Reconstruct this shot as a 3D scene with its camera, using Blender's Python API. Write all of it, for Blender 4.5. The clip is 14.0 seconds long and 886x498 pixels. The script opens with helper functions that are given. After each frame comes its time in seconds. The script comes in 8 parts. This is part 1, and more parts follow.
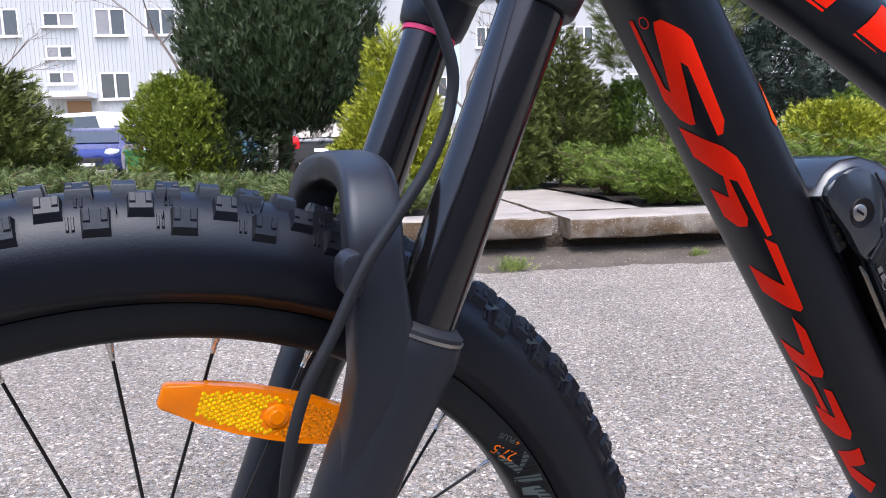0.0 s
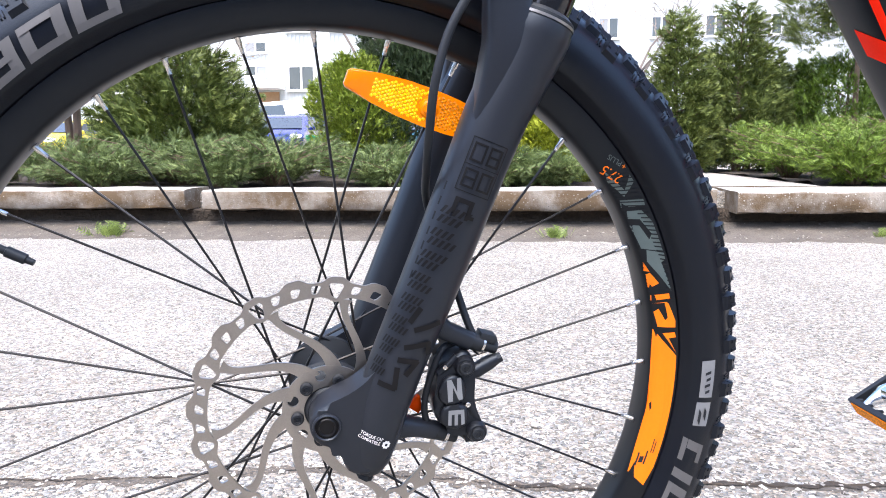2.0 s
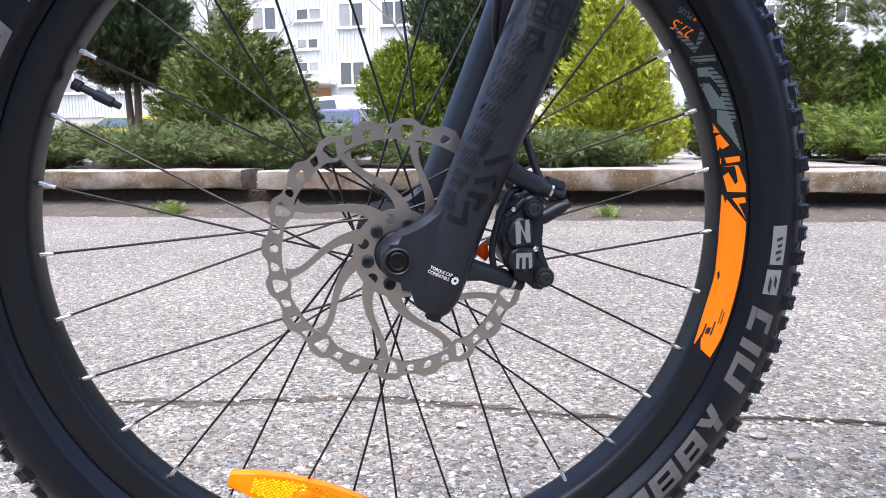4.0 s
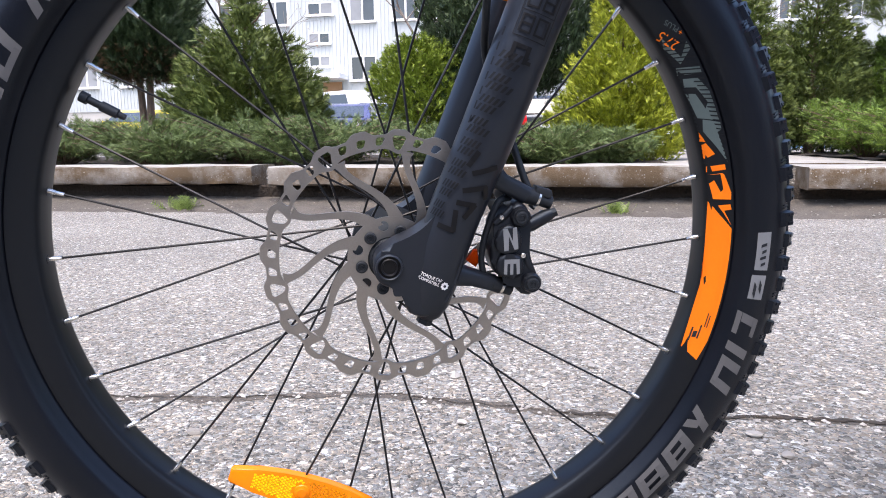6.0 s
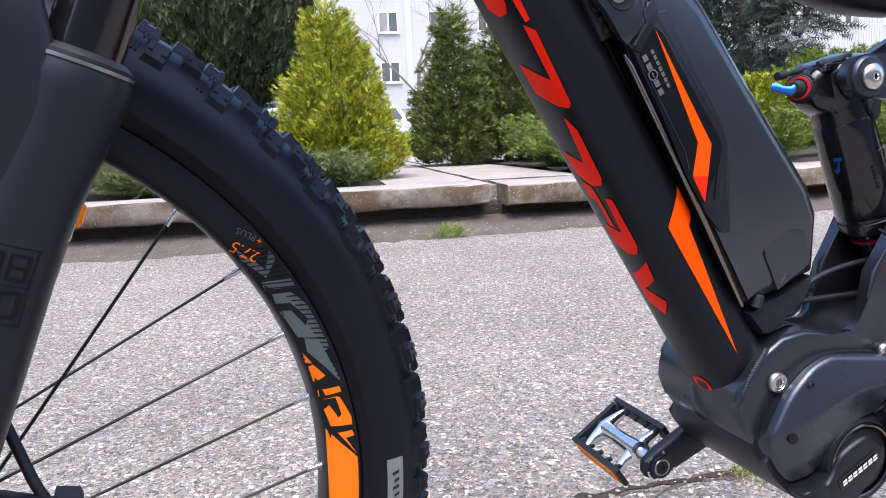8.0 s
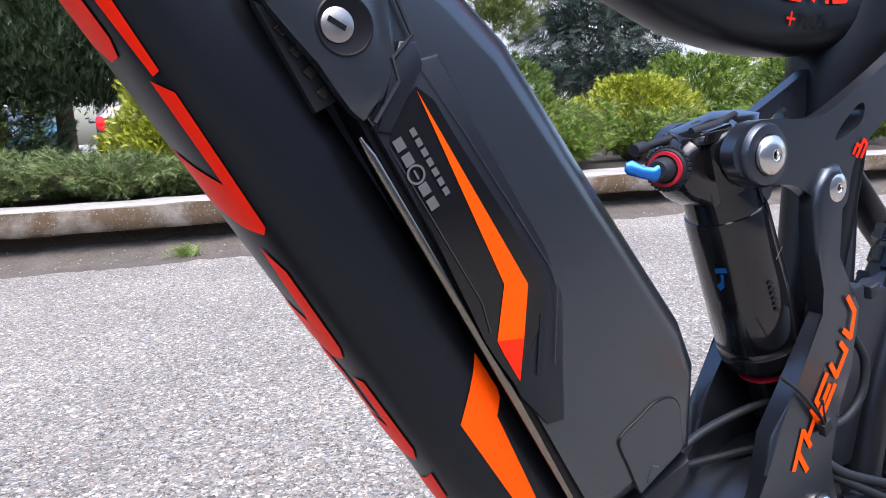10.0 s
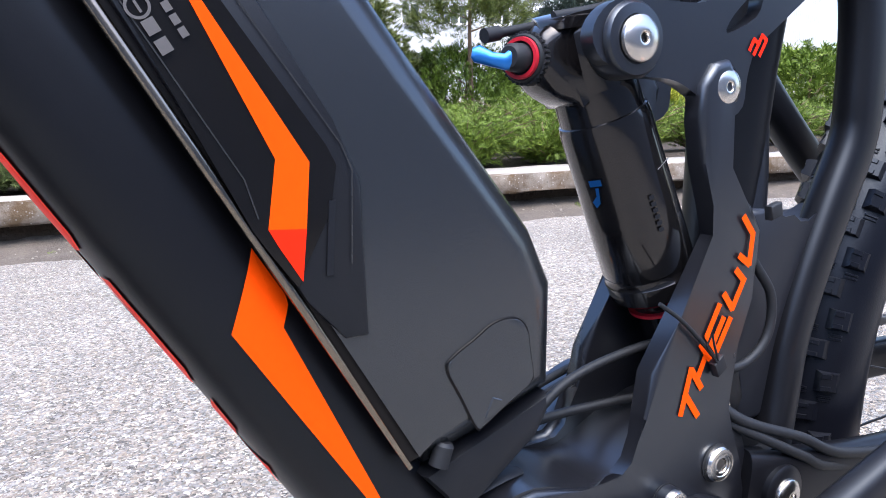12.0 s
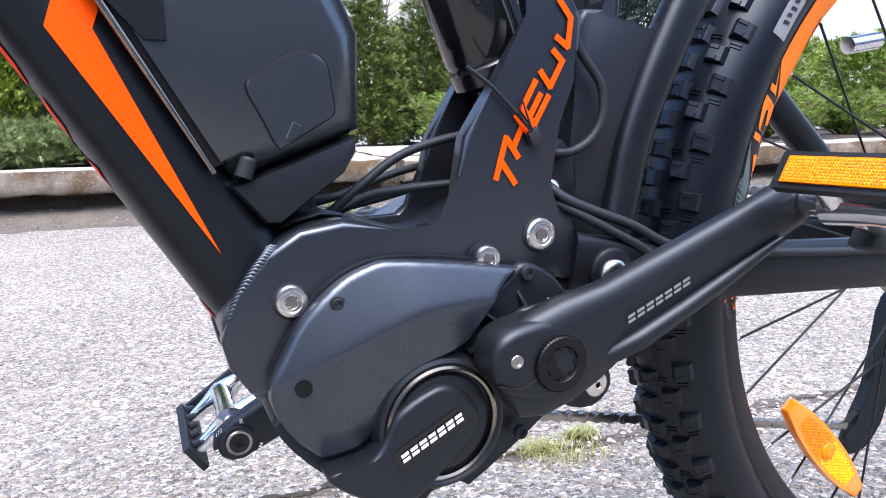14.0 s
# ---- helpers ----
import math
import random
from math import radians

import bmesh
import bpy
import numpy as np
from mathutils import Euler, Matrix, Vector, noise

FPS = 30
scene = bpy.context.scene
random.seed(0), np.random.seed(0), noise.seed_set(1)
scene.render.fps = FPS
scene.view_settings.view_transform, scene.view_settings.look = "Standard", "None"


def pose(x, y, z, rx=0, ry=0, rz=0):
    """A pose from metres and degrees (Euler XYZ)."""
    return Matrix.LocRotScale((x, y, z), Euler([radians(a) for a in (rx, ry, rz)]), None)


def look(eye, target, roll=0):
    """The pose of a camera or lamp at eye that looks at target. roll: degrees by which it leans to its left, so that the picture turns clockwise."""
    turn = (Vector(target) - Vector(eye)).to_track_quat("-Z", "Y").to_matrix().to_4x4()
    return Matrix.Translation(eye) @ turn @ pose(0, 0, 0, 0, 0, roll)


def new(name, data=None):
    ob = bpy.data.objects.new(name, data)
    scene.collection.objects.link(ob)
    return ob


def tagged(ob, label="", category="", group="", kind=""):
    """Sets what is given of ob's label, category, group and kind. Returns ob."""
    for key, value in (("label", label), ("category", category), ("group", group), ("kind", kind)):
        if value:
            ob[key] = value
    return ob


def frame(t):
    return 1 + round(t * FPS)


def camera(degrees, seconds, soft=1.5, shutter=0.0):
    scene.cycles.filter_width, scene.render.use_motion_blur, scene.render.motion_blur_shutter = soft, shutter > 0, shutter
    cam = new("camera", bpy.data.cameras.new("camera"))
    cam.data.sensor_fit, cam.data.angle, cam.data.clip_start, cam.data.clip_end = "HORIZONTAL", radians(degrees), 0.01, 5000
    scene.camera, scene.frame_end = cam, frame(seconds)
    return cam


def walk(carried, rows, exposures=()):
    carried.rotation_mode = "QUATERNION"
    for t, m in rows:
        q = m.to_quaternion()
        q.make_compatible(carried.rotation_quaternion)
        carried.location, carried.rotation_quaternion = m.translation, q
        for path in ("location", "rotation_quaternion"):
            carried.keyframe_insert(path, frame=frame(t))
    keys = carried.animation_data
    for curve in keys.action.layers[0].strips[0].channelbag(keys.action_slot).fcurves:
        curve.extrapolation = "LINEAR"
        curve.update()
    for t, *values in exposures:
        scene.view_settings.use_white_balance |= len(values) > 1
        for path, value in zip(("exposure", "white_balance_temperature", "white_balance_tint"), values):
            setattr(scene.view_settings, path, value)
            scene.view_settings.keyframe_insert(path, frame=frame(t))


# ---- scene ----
cam = camera(64.5, 14.0, soft=1.0)
PATH = [
    (0, (-0.667, -0.437, 0.728), (-0.146, 1.475, 0.458), -1.6),
    (0.5, (-0.664, -0.452, 0.665), (-0.163, 1.464, 0.39), -1.6),
    (1, (-0.675, -0.483, 0.63), (-0.408, 1.479, 0.354), -0.9),
    (1.5, (-0.661, -0.526, 0.588), (-0.483, 1.446, 0.306), -0.7),
    (2, (-0.67, -0.573, 0.549), (-0.596, 1.406, 0.274), -0.5),
    (2.5, (-0.678, -0.587, 0.503), (-0.659, 1.394, 0.225), -0.4),
    (3, (-0.679, -0.592, 0.468), (-0.727, 1.387, 0.187), -0.6),
    (3.2, (-0.684, -0.593, 0.455), (-0.731, 1.385, 0.177), -0.6),
    (5.5, (-0.687, -0.6, 0.432), (-0.793, 1.375, 0.135), -0.7),
    (6, (-0.67, -0.612, 0.45), (-0.765, 1.363, 0.152), -0.6),
    (6.5, (-0.644, -0.611, 0.471), (-0.728, 1.365, 0.174), -0.7),
    (7, (-0.621, -0.577, 0.501), (-0.54, 1.4, 0.211), -1.1),
    (7.5, (-0.583, -0.521, 0.546), (-0.203, 1.418, 0.239), -1.9),
    (8, (-0.535, -0.465, 0.593), (0.092, 1.409, 0.285), -2.6),
    (8.5, (-0.481, -0.412, 0.639), (0.359, 1.376, 0.328), -2.6),
    (8.7, (-0.465, -0.394, 0.645), (0.365, 1.4, 0.339), -2.7),
    (10.8, (-0.297, -0.24, 0.645), (0.678, 1.467, 0.279), -2.1),
    (11, (-0.284, -0.235, 0.646), (0.687, 1.474, 0.274), -2.0),
    (11.5, (-0.264, -0.241, 0.596), (0.719, 1.464, 0.243), -2.0),
    (12, (-0.27, -0.285, 0.591), (0.661, 1.451, 0.252), -2.1),
    (12.5, (-0.266, -0.328, 0.554), (0.573, 1.456, 0.218), -1.8),
    (13, (-0.242, -0.358, 0.51), (0.559, 1.443, 0.169), -1.6),
    (13.5, (-0.208, -0.389, 0.497), (0.586, 1.414, 0.151), -1.5),
    (14, (-0.195, -0.389, 0.478), (0.583, 1.421, 0.136), -1.6),
]
# stops, kelvin and tint of the camera's own metering
METERING = [(0.0, 1.42, 6450, 17), (0.6, 1.6, 6450, 16), (1.0, 2.3, 6450, 14), (1.5, 2.35, 6450, 13), (2.2, 2.14, 6450, 13), (2.5, 1.98, 6450, 13), (3.0, 1.85, 6450, 14), (5.5, 1.68, 6450, 15), (6.5, 1.6, 6450, 15), (7.0, 1.54, 6450, 16), (7.5, 1.6, 6450, 17), (8.5, 1.6, 6350, 17), (11.0, 1.87, 6250, 15), (12.5, 2.0, 6250, 15), (14.0, 2.08, 6250, 15)]
walk(cam, [(t, look(eye, target, roll)) for t, eye, target, roll in PATH], METERING)

# ---- light ----
world = bpy.data.worlds.new("overcast_sky")
scene.world = world
world.use_nodes = True
_wn, _wl = world.node_tree.nodes, world.node_tree.links
_sky = _wn.new("ShaderNodeTexSky")
_sky.sky_type, _sky.sun_disc = "NISHITA", False
_sky.sun_elevation, _sky.sun_rotation = radians(68), radians(198)
_sky.air_density, _sky.dust_density, _sky.ozone_density = 1.0, 4.0, 1.0
_pale = _wn.new("ShaderNodeHueSaturation")
_pale.inputs["Saturation"].default_value = 1.2
_wl.new(_sky.outputs[0], _pale.inputs["Color"])
_wl.new(_pale.outputs[0], _wn["Background"].inputs["Color"])
_wn["Background"].inputs["Strength"].default_value = 0.15

_sun = new("sun", bpy.data.lights.new("sun", "SUN"))
_sun.data.energy, _sun.data.angle, _sun.data.color = 1.2, radians(60), (0.92, 0.965, 1.0)
_sun.matrix_world = look((-1.5, -4.6, 12.0), (0, 0, 0))


# ---- materials ----
def surf(name, color, rough=0.5, metal=0.0, var=0.15, scale=12.0, grain=0.06, gscale=400.0, bump=0.15, bscale=500.0, depth=0.0004, spec=0.5, coat=0.0, rvar=0.1, islands=0.0, clear=0.0, gleam=(1.0, 1.0, 1.0)):
    """A material with large and fine variation of colour, roughness and relief, at real-world scale."""
    m = bpy.data.materials.new(name)
    m.use_nodes = True
    n, l = m.node_tree.nodes, m.node_tree.links
    b = n["Principled BSDF"]
    b.inputs["Metallic"].default_value = metal
    b.inputs["Specular IOR Level"].default_value = spec
    # gleam tints reflections; bluish on the blacks, for the sky's colour
    b.inputs["Specular Tint"].default_value = (*gleam, 1)
    b.inputs["Coat Weight"].default_value = coat
    b.inputs["Coat Roughness"].default_value = 0.08
    b.inputs["Transmission Weight"].default_value = clear
    tc = n.new("ShaderNodeTexCoord")
    big, fine = n.new("ShaderNodeTexNoise"), n.new("ShaderNodeTexNoise")
    big.inputs["Scale"].default_value, fine.inputs["Scale"].default_value = scale, gscale
    big.inputs["Detail"].default_value = 5.0
    for t in (big, fine):
        l.new(tc.outputs["Object"], t.inputs["Vector"])
    val = n.new("ShaderNodeMath")
    val.operation = "MULTIPLY_ADD"
    l.new(big.outputs["Fac"], val.inputs[0])
    val.inputs[1].default_value, val.inputs[2].default_value = 2 * var, 1.0 - var
    val2 = n.new("ShaderNodeMath")
    val2.operation = "MULTIPLY_ADD"
    l.new(fine.outputs["Fac"], val2.inputs[0])
    val2.inputs[1].default_value, val2.inputs[2].default_value = 2 * grain, -grain
    add = n.new("ShaderNodeMath")
    l.new(val.outputs[0], add.inputs[0])
    l.new(val2.outputs[0], add.inputs[1])
    last = add
    if islands:
        geo = n.new("ShaderNodeNewGeometry")
        isl = n.new("ShaderNodeMath")
        isl.operation = "MULTIPLY_ADD"
        l.new(geo.outputs["Random Per Island"], isl.inputs[0])
        isl.inputs[1].default_value, isl.inputs[2].default_value = 2 * islands, -islands
        last = n.new("ShaderNodeMath")
        l.new(add.outputs[0], last.inputs[0])
        l.new(isl.outputs[0], last.inputs[1])
    hsv = n.new("ShaderNodeHueSaturation")
    hsv.inputs["Color"].default_value = (*color, 1)
    l.new(last.outputs[0], hsv.inputs["Value"])
    l.new(hsv.outputs[0], b.inputs["Base Color"])
    r = n.new("ShaderNodeMath")
    r.operation = "MULTIPLY_ADD"
    l.new(big.outputs["Fac"], r.inputs[0])
    r.inputs[1].default_value, r.inputs[2].default_value = 2 * rvar, rough - rvar
    l.new(r.outputs[0], b.inputs["Roughness"])
    if bump:
        bn, bu = n.new("ShaderNodeTexNoise"), n.new("ShaderNodeBump")
        bn.inputs["Scale"].default_value = bscale
        bn.inputs["Detail"].default_value = 3.0
        l.new(tc.outputs["Object"], bn.inputs["Vector"])
        bu.inputs["Strength"].default_value, bu.inputs["Distance"].default_value = bump, depth
        l.new(bn.outputs["Fac"], bu.inputs["Height"])
        l.new(bu.outputs[0], b.inputs["Normal"])
    return m


# the black paint lightened for link, mast and cradle, which catch more sky
M_LITPAINT = surf("lit_black_paint", (0.0090, 0.0096, 0.0125), 0.28, spec=0.95, var=0.1, scale=9, bscale=1800, bump=0.05, rvar=0.04, gleam=(0.74, 0.87, 1.0))
M_PAINT = surf("matte_black_paint", (0.0042, 0.0043, 0.0056), 0.37, spec=0.36, var=0.12, scale=9, bscale=1800, bump=0.06, rvar=0.04, gleam=(0.74, 0.87, 1.0))
M_FORK = surf("dark_grey_satin_paint", (0.0115, 0.0127, 0.0168), 0.40, spec=0.42, var=0.1, scale=10, bscale=1800, bump=0.06, rvar=0.04, gleam=(0.74, 0.87, 1.0))
M_STANCHION = surf("gloss_black_anodised", (0.007, 0.0068, 0.0075), 0.16, metal=0.15, var=0.1, scale=20, bump=0.02, rvar=0.03, coat=0.4)
M_RUBBER = surf("tyre_rubber", (0.0034, 0.0038, 0.0064), 0.34, spec=0.34, var=0.2, scale=16, grain=0.12, gscale=700, bump=0.25, bscale=900, rvar=0.08, gleam=(0.74, 0.87, 1.0))
M_RIM = surf("satin_black_rim", (0.005, 0.005, 0.006), 0.38, spec=0.35, var=0.12, bump=0.04, bscale=1500, rvar=0.04, gleam=(0.74, 0.87, 1.0))
M_SPOKE = surf("black_steel_spoke", (0.012, 0.012, 0.013), 0.35, metal=0.4, bump=0.0)
M_STEEL = surf("brushed_steel", (0.37, 0.35, 0.325), 0.36, metal=1.0, var=0.08, scale=60, grain=0.1, gscale=900, bump=0.1, bscale=1400, depth=0.0002)
M_BOLT = surf("polished_bolt_steel", (0.66, 0.64, 0.60), 0.24, metal=1.0, var=0.08, scale=80, bump=0.03)
M_SOCKET = surf("shaded_bolt_steel", (0.26, 0.25, 0.24), 0.35, metal=1.0, var=0.1, scale=80, bump=0.03)
M_ALLOY = surf("polished_alloy", (0.72, 0.73, 0.75), 0.17, metal=1.0, var=0.1, scale=40, bump=0.04)
M_PLASTIC = surf("grained_black_plastic", (0.0068, 0.0072, 0.0094), 0.40, spec=0.42, var=0.12, scale=14, bump=0.10, bscale=1600, rvar=0.05, gleam=(0.74, 0.87, 1.0))
M_BATTERY = surf("battery_grey_plastic", (0.0135, 0.0155, 0.0182), 0.24, spec=1.0, var=0.08, scale=8, bump=0.12, bscale=1500, rvar=0.04, gleam=(0.84, 0.93, 1.0))
M_GLOSS = surf("gloss_black_sticker", (0.0055, 0.0052, 0.0052), 0.12, spec=0.38, var=0.3, scale=30, bump=0.08, bscale=60, coat=0.1, rvar=0.05)
M_DARK = surf("dull_black_plastic", (0.008, 0.008, 0.009), 0.6, bump=0.1, gleam=(0.74, 0.87, 1.0))
M_MOTOR = surf("motor_grey_cover", (0.0125, 0.0150, 0.0200), 0.27, spec=1.0, coat=0.0, var=0.1, scale=10, bump=0.05, bscale=1500, rvar=0.05, gleam=(0.74, 0.87, 1.0))
M_RED = surf("fluo_red_decal", (0.95, 0.022, 0.004), 0.45, spec=0.1, var=0.05, bump=0.02, rvar=0.03)
M_RIMORANGE = surf("orange_rim_decal", (0.90, 0.19, 0.004), 0.40, spec=0.25, var=0.04, bump=0.02, rvar=0.03)
M_ORANGE = surf("fluo_orange_decal", (0.92, 0.078, 0.0005), 0.45, spec=0.08, var=0.04, bump=0.02, rvar=0.03)
M_TEAL = surf("grey_green_decal", (0.075, 0.105, 0.105), 0.45, var=0.1)
M_WHITE = surf("white_print", (0.72, 0.72, 0.72), 0.5, var=0.05)
M_TRIM = surf("polished_trim", (0.27, 0.24, 0.20), 0.22, metal=1.0, var=0.15, scale=60, bump=0.1, bscale=200)
M_CONTACT = surf("dull_contact_metal", (0.022, 0.018, 0.012), 0.4, metal=0.5, var=0.3, scale=200)
M_SILVER = surf("silver_print", (0.17, 0.18, 0.19), 0.45, var=0.08)
M_GREYPRINT = surf("grey_print", (0.085, 0.085, 0.088), 0.5, var=0.1)
M_FILM = surf("clear_film_edge", (0.022, 0.024, 0.026), 0.25, spec=0.6, var=0.3, scale=60)
M_GHOST = surf("gloss_black_print", (0.0022, 0.0022, 0.003), 0.42, spec=0.28, var=0.1, bump=0.0)
M_BLUE = surf("blue_anodised", (0.02, 0.16, 0.50), 0.25, metal=0.6, var=0.1)
M_REDRING = surf("red_rubber_ring", (0.42, 0.01, 0.025), 0.4)
M_PINK = surf("magenta_ring", (0.70, 0.03, 0.14), 0.4)
M_AMBER = surf("amber_reflector_plastic", (1.0, 0.25, 0.0005), 0.14, var=0.10, scale=40, bump=0.0, clear=0.10, spec=0.25)
# amber prisms coloured yellow, as where they throw light back
M_LITCELL = surf("lit_amber_prisms", (1.0, 0.62, 0.001), 0.14, var=0.1, islands=0.35, bump=0.0, clear=0.1, spec=0.3)
M_AMBERCELL = surf("amber_reflector_prisms", (0.80, 0.24, 0.0005), 0.14, var=0.1, islands=0.45, bump=0.0, clear=0.1, spec=0.3)


def foliage(name, color, tip, rough=0.55):
    m = surf(name, color, rough, var=0.35, scale=2.2, grain=0.15, gscale=60, bump=0.0, islands=0.45, spec=0.3)
    n, l = m.node_tree.nodes, m.node_tree.links
    b, geo, mix = n["Principled BSDF"], n.new("ShaderNodeNewGeometry"), n.new("ShaderNodeMix")
    mix.data_type = "RGBA"
    src = b.inputs["Base Color"].links[0].from_socket
    noise_t, tc, ramp = n.new("ShaderNodeTexNoise"), n.new("ShaderNodeTexCoord"), n.new("ShaderNodeMath")
    noise_t.inputs["Scale"].default_value = 7.0
    l.new(tc.outputs["Object"], noise_t.inputs["Vector"])
    ramp.operation = "MULTIPLY"
    l.new(noise_t.outputs["Fac"], ramp.inputs[0])
    l.new(geo.outputs["Random Per Island"], ramp.inputs[1])
    l.new(ramp.outputs[0], mix.inputs[0])
    l.new(src, mix.inputs[6])
    mix.inputs[7].default_value = (*tip, 1)
    l.new(mix.outputs[2], b.inputs["Base Color"])
    return m


M_THUJA = foliage("yellow_green_thuja", (0.20, 0.235, 0.016), (0.52, 0.54, 0.05))
M_THUJA2 = foliage("fresh_green_thuja", (0.125, 0.18, 0.016), (0.31, 0.36, 0.045))
M_CYPRESS = foliage("dark_cypress", (0.026, 0.045, 0.018), (0.085, 0.120, 0.044))
M_CONIFER = foliage("mid_green_conifer", (0.068, 0.098, 0.022), (0.21, 0.235, 0.055))
M_JUNIPER = foliage("grey_green_juniper", (0.070, 0.104, 0.031), (0.220, 0.278, 0.092))
M_JUNIPER2 = foliage("bright_green_juniper", (0.070, 0.120, 0.013), (0.225, 0.315, 0.040))
M_SPRUCE = foliage("blue_spruce", (0.034, 0.053, 0.041), (0.080, 0.112, 0.085))
M_WEED = foliage("weed_green", (0.13, 0.20, 0.04), (0.3, 0.34, 0.1))
M_BARK = surf("brown_bark", (0.13, 0.085, 0.055), 0.85, var=0.4, scale=12, bump=0.8, bscale=60, depth=0.01)
M_BRANCH = surf("grey_twig_bark", (0.16, 0.13, 0.11), 0.85, var=0.3, scale=8, bump=0.3, bscale=60, depth=0.005)
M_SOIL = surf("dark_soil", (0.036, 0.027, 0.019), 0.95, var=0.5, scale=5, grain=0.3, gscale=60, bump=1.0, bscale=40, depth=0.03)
M_STONE = surf("loose_stones", (0.36, 0.34, 0.31), 0.85, var=0.3, islands=0.45, bump=0.3, bscale=200)


def concrete():
    m = surf("weathered_concrete", (0.285, 0.268, 0.238), 0.88, var=0.30, scale=4.0, grain=0.20, gscale=160, bump=0.7, bscale=120, depth=0.006, rvar=0.05)
    n, l = m.node_tree.nodes, m.node_tree.links
    b, tc, geo = n["Principled BSDF"], n.new("ShaderNodeTexCoord"), n.new("ShaderNodeNewGeometry")
    src = b.inputs["Base Color"].links[0].from_socket
    # rust and lichen stains on the upright faces
    sep, no, mp, mul, up, mix = n.new("ShaderNodeSeparateXYZ"), n.new("ShaderNodeTexNoise"), n.new("ShaderNodeMapRange"), n.new("ShaderNodeMath"), n.new("ShaderNodeMapRange"), n.new("ShaderNodeMix")
    l.new(geo.outputs["True Normal"], sep.inputs[0])
    l.new(tc.outputs["Object"], no.inputs["Vector"])
    no.inputs["Scale"].default_value, no.inputs["Detail"].default_value, no.inputs["Roughness"].default_value = 4.5, 10.0, 0.68
    l.new(no.outputs["Fac"], mp.inputs[0])
    mp.inputs[1].default_value, mp.inputs[2].default_value = 0.24, 0.56
    l.new(sep.outputs[2], up.inputs[0])
    up.inputs[1].default_value, up.inputs[2].default_value, up.inputs[3].default_value, up.inputs[4].default_value = 0.2, 0.7, 1.0, 0.0
    mul.operation = "MULTIPLY"
    l.new(mp.outputs[0], mul.inputs[0])
    l.new(up.outputs[0], mul.inputs[1])
    mix.data_type = "RGBA"
    l.new(mul.outputs[0], mix.inputs[0])
    l.new(src, mix.inputs[6])
    mix.inputs[7].default_value = (0.092, 0.060, 0.030, 1)
    # stones of the mix and pits that show on the worn faces
    peb, psep, pick, near, chip, both = n.new("ShaderNodeTexVoronoi"), n.new("ShaderNodeSeparateColor"), n.new("ShaderNodeMapRange"), n.new("ShaderNodeMapRange"), n.new("ShaderNodeMix"), n.new("ShaderNodeMath")
    peb.inputs["Scale"].default_value = 75.0
    l.new(tc.outputs["Object"], peb.inputs["Vector"])
    l.new(peb.outputs["Color"], psep.inputs[0])
    l.new(psep.outputs[0], pick.inputs[0])
    pick.inputs[1].default_value, pick.inputs[2].default_value = 0.76, 0.80
    l.new(peb.outputs["Distance"], near.inputs[0])
    near.inputs[1].default_value, near.inputs[2].default_value, near.inputs[3].default_value, near.inputs[4].default_value = 0.22, 0.40, 0.75, 0.0
    both.operation = "MULTIPLY"
    l.new(pick.outputs[0], both.inputs[0])
    l.new(near.outputs[0], both.inputs[1])
    tint = n.new("ShaderNodeMix")
    tint.data_type = chip.data_type = "RGBA"
    l.new(psep.outputs[1], tint.inputs[0])
    tint.inputs[6].default_value, tint.inputs[7].default_value = (0.06, 0.052, 0.045, 1), (0.44, 0.42, 0.38, 1)
    l.new(both.outputs[0], chip.inputs[0])
    l.new(mix.outputs[2], chip.inputs[6])
    l.new(tint.outputs[2], chip.inputs[7])
    l.new(chip.outputs[2], b.inputs["Base Color"])
    return m


M_CONCRETE = concrete()


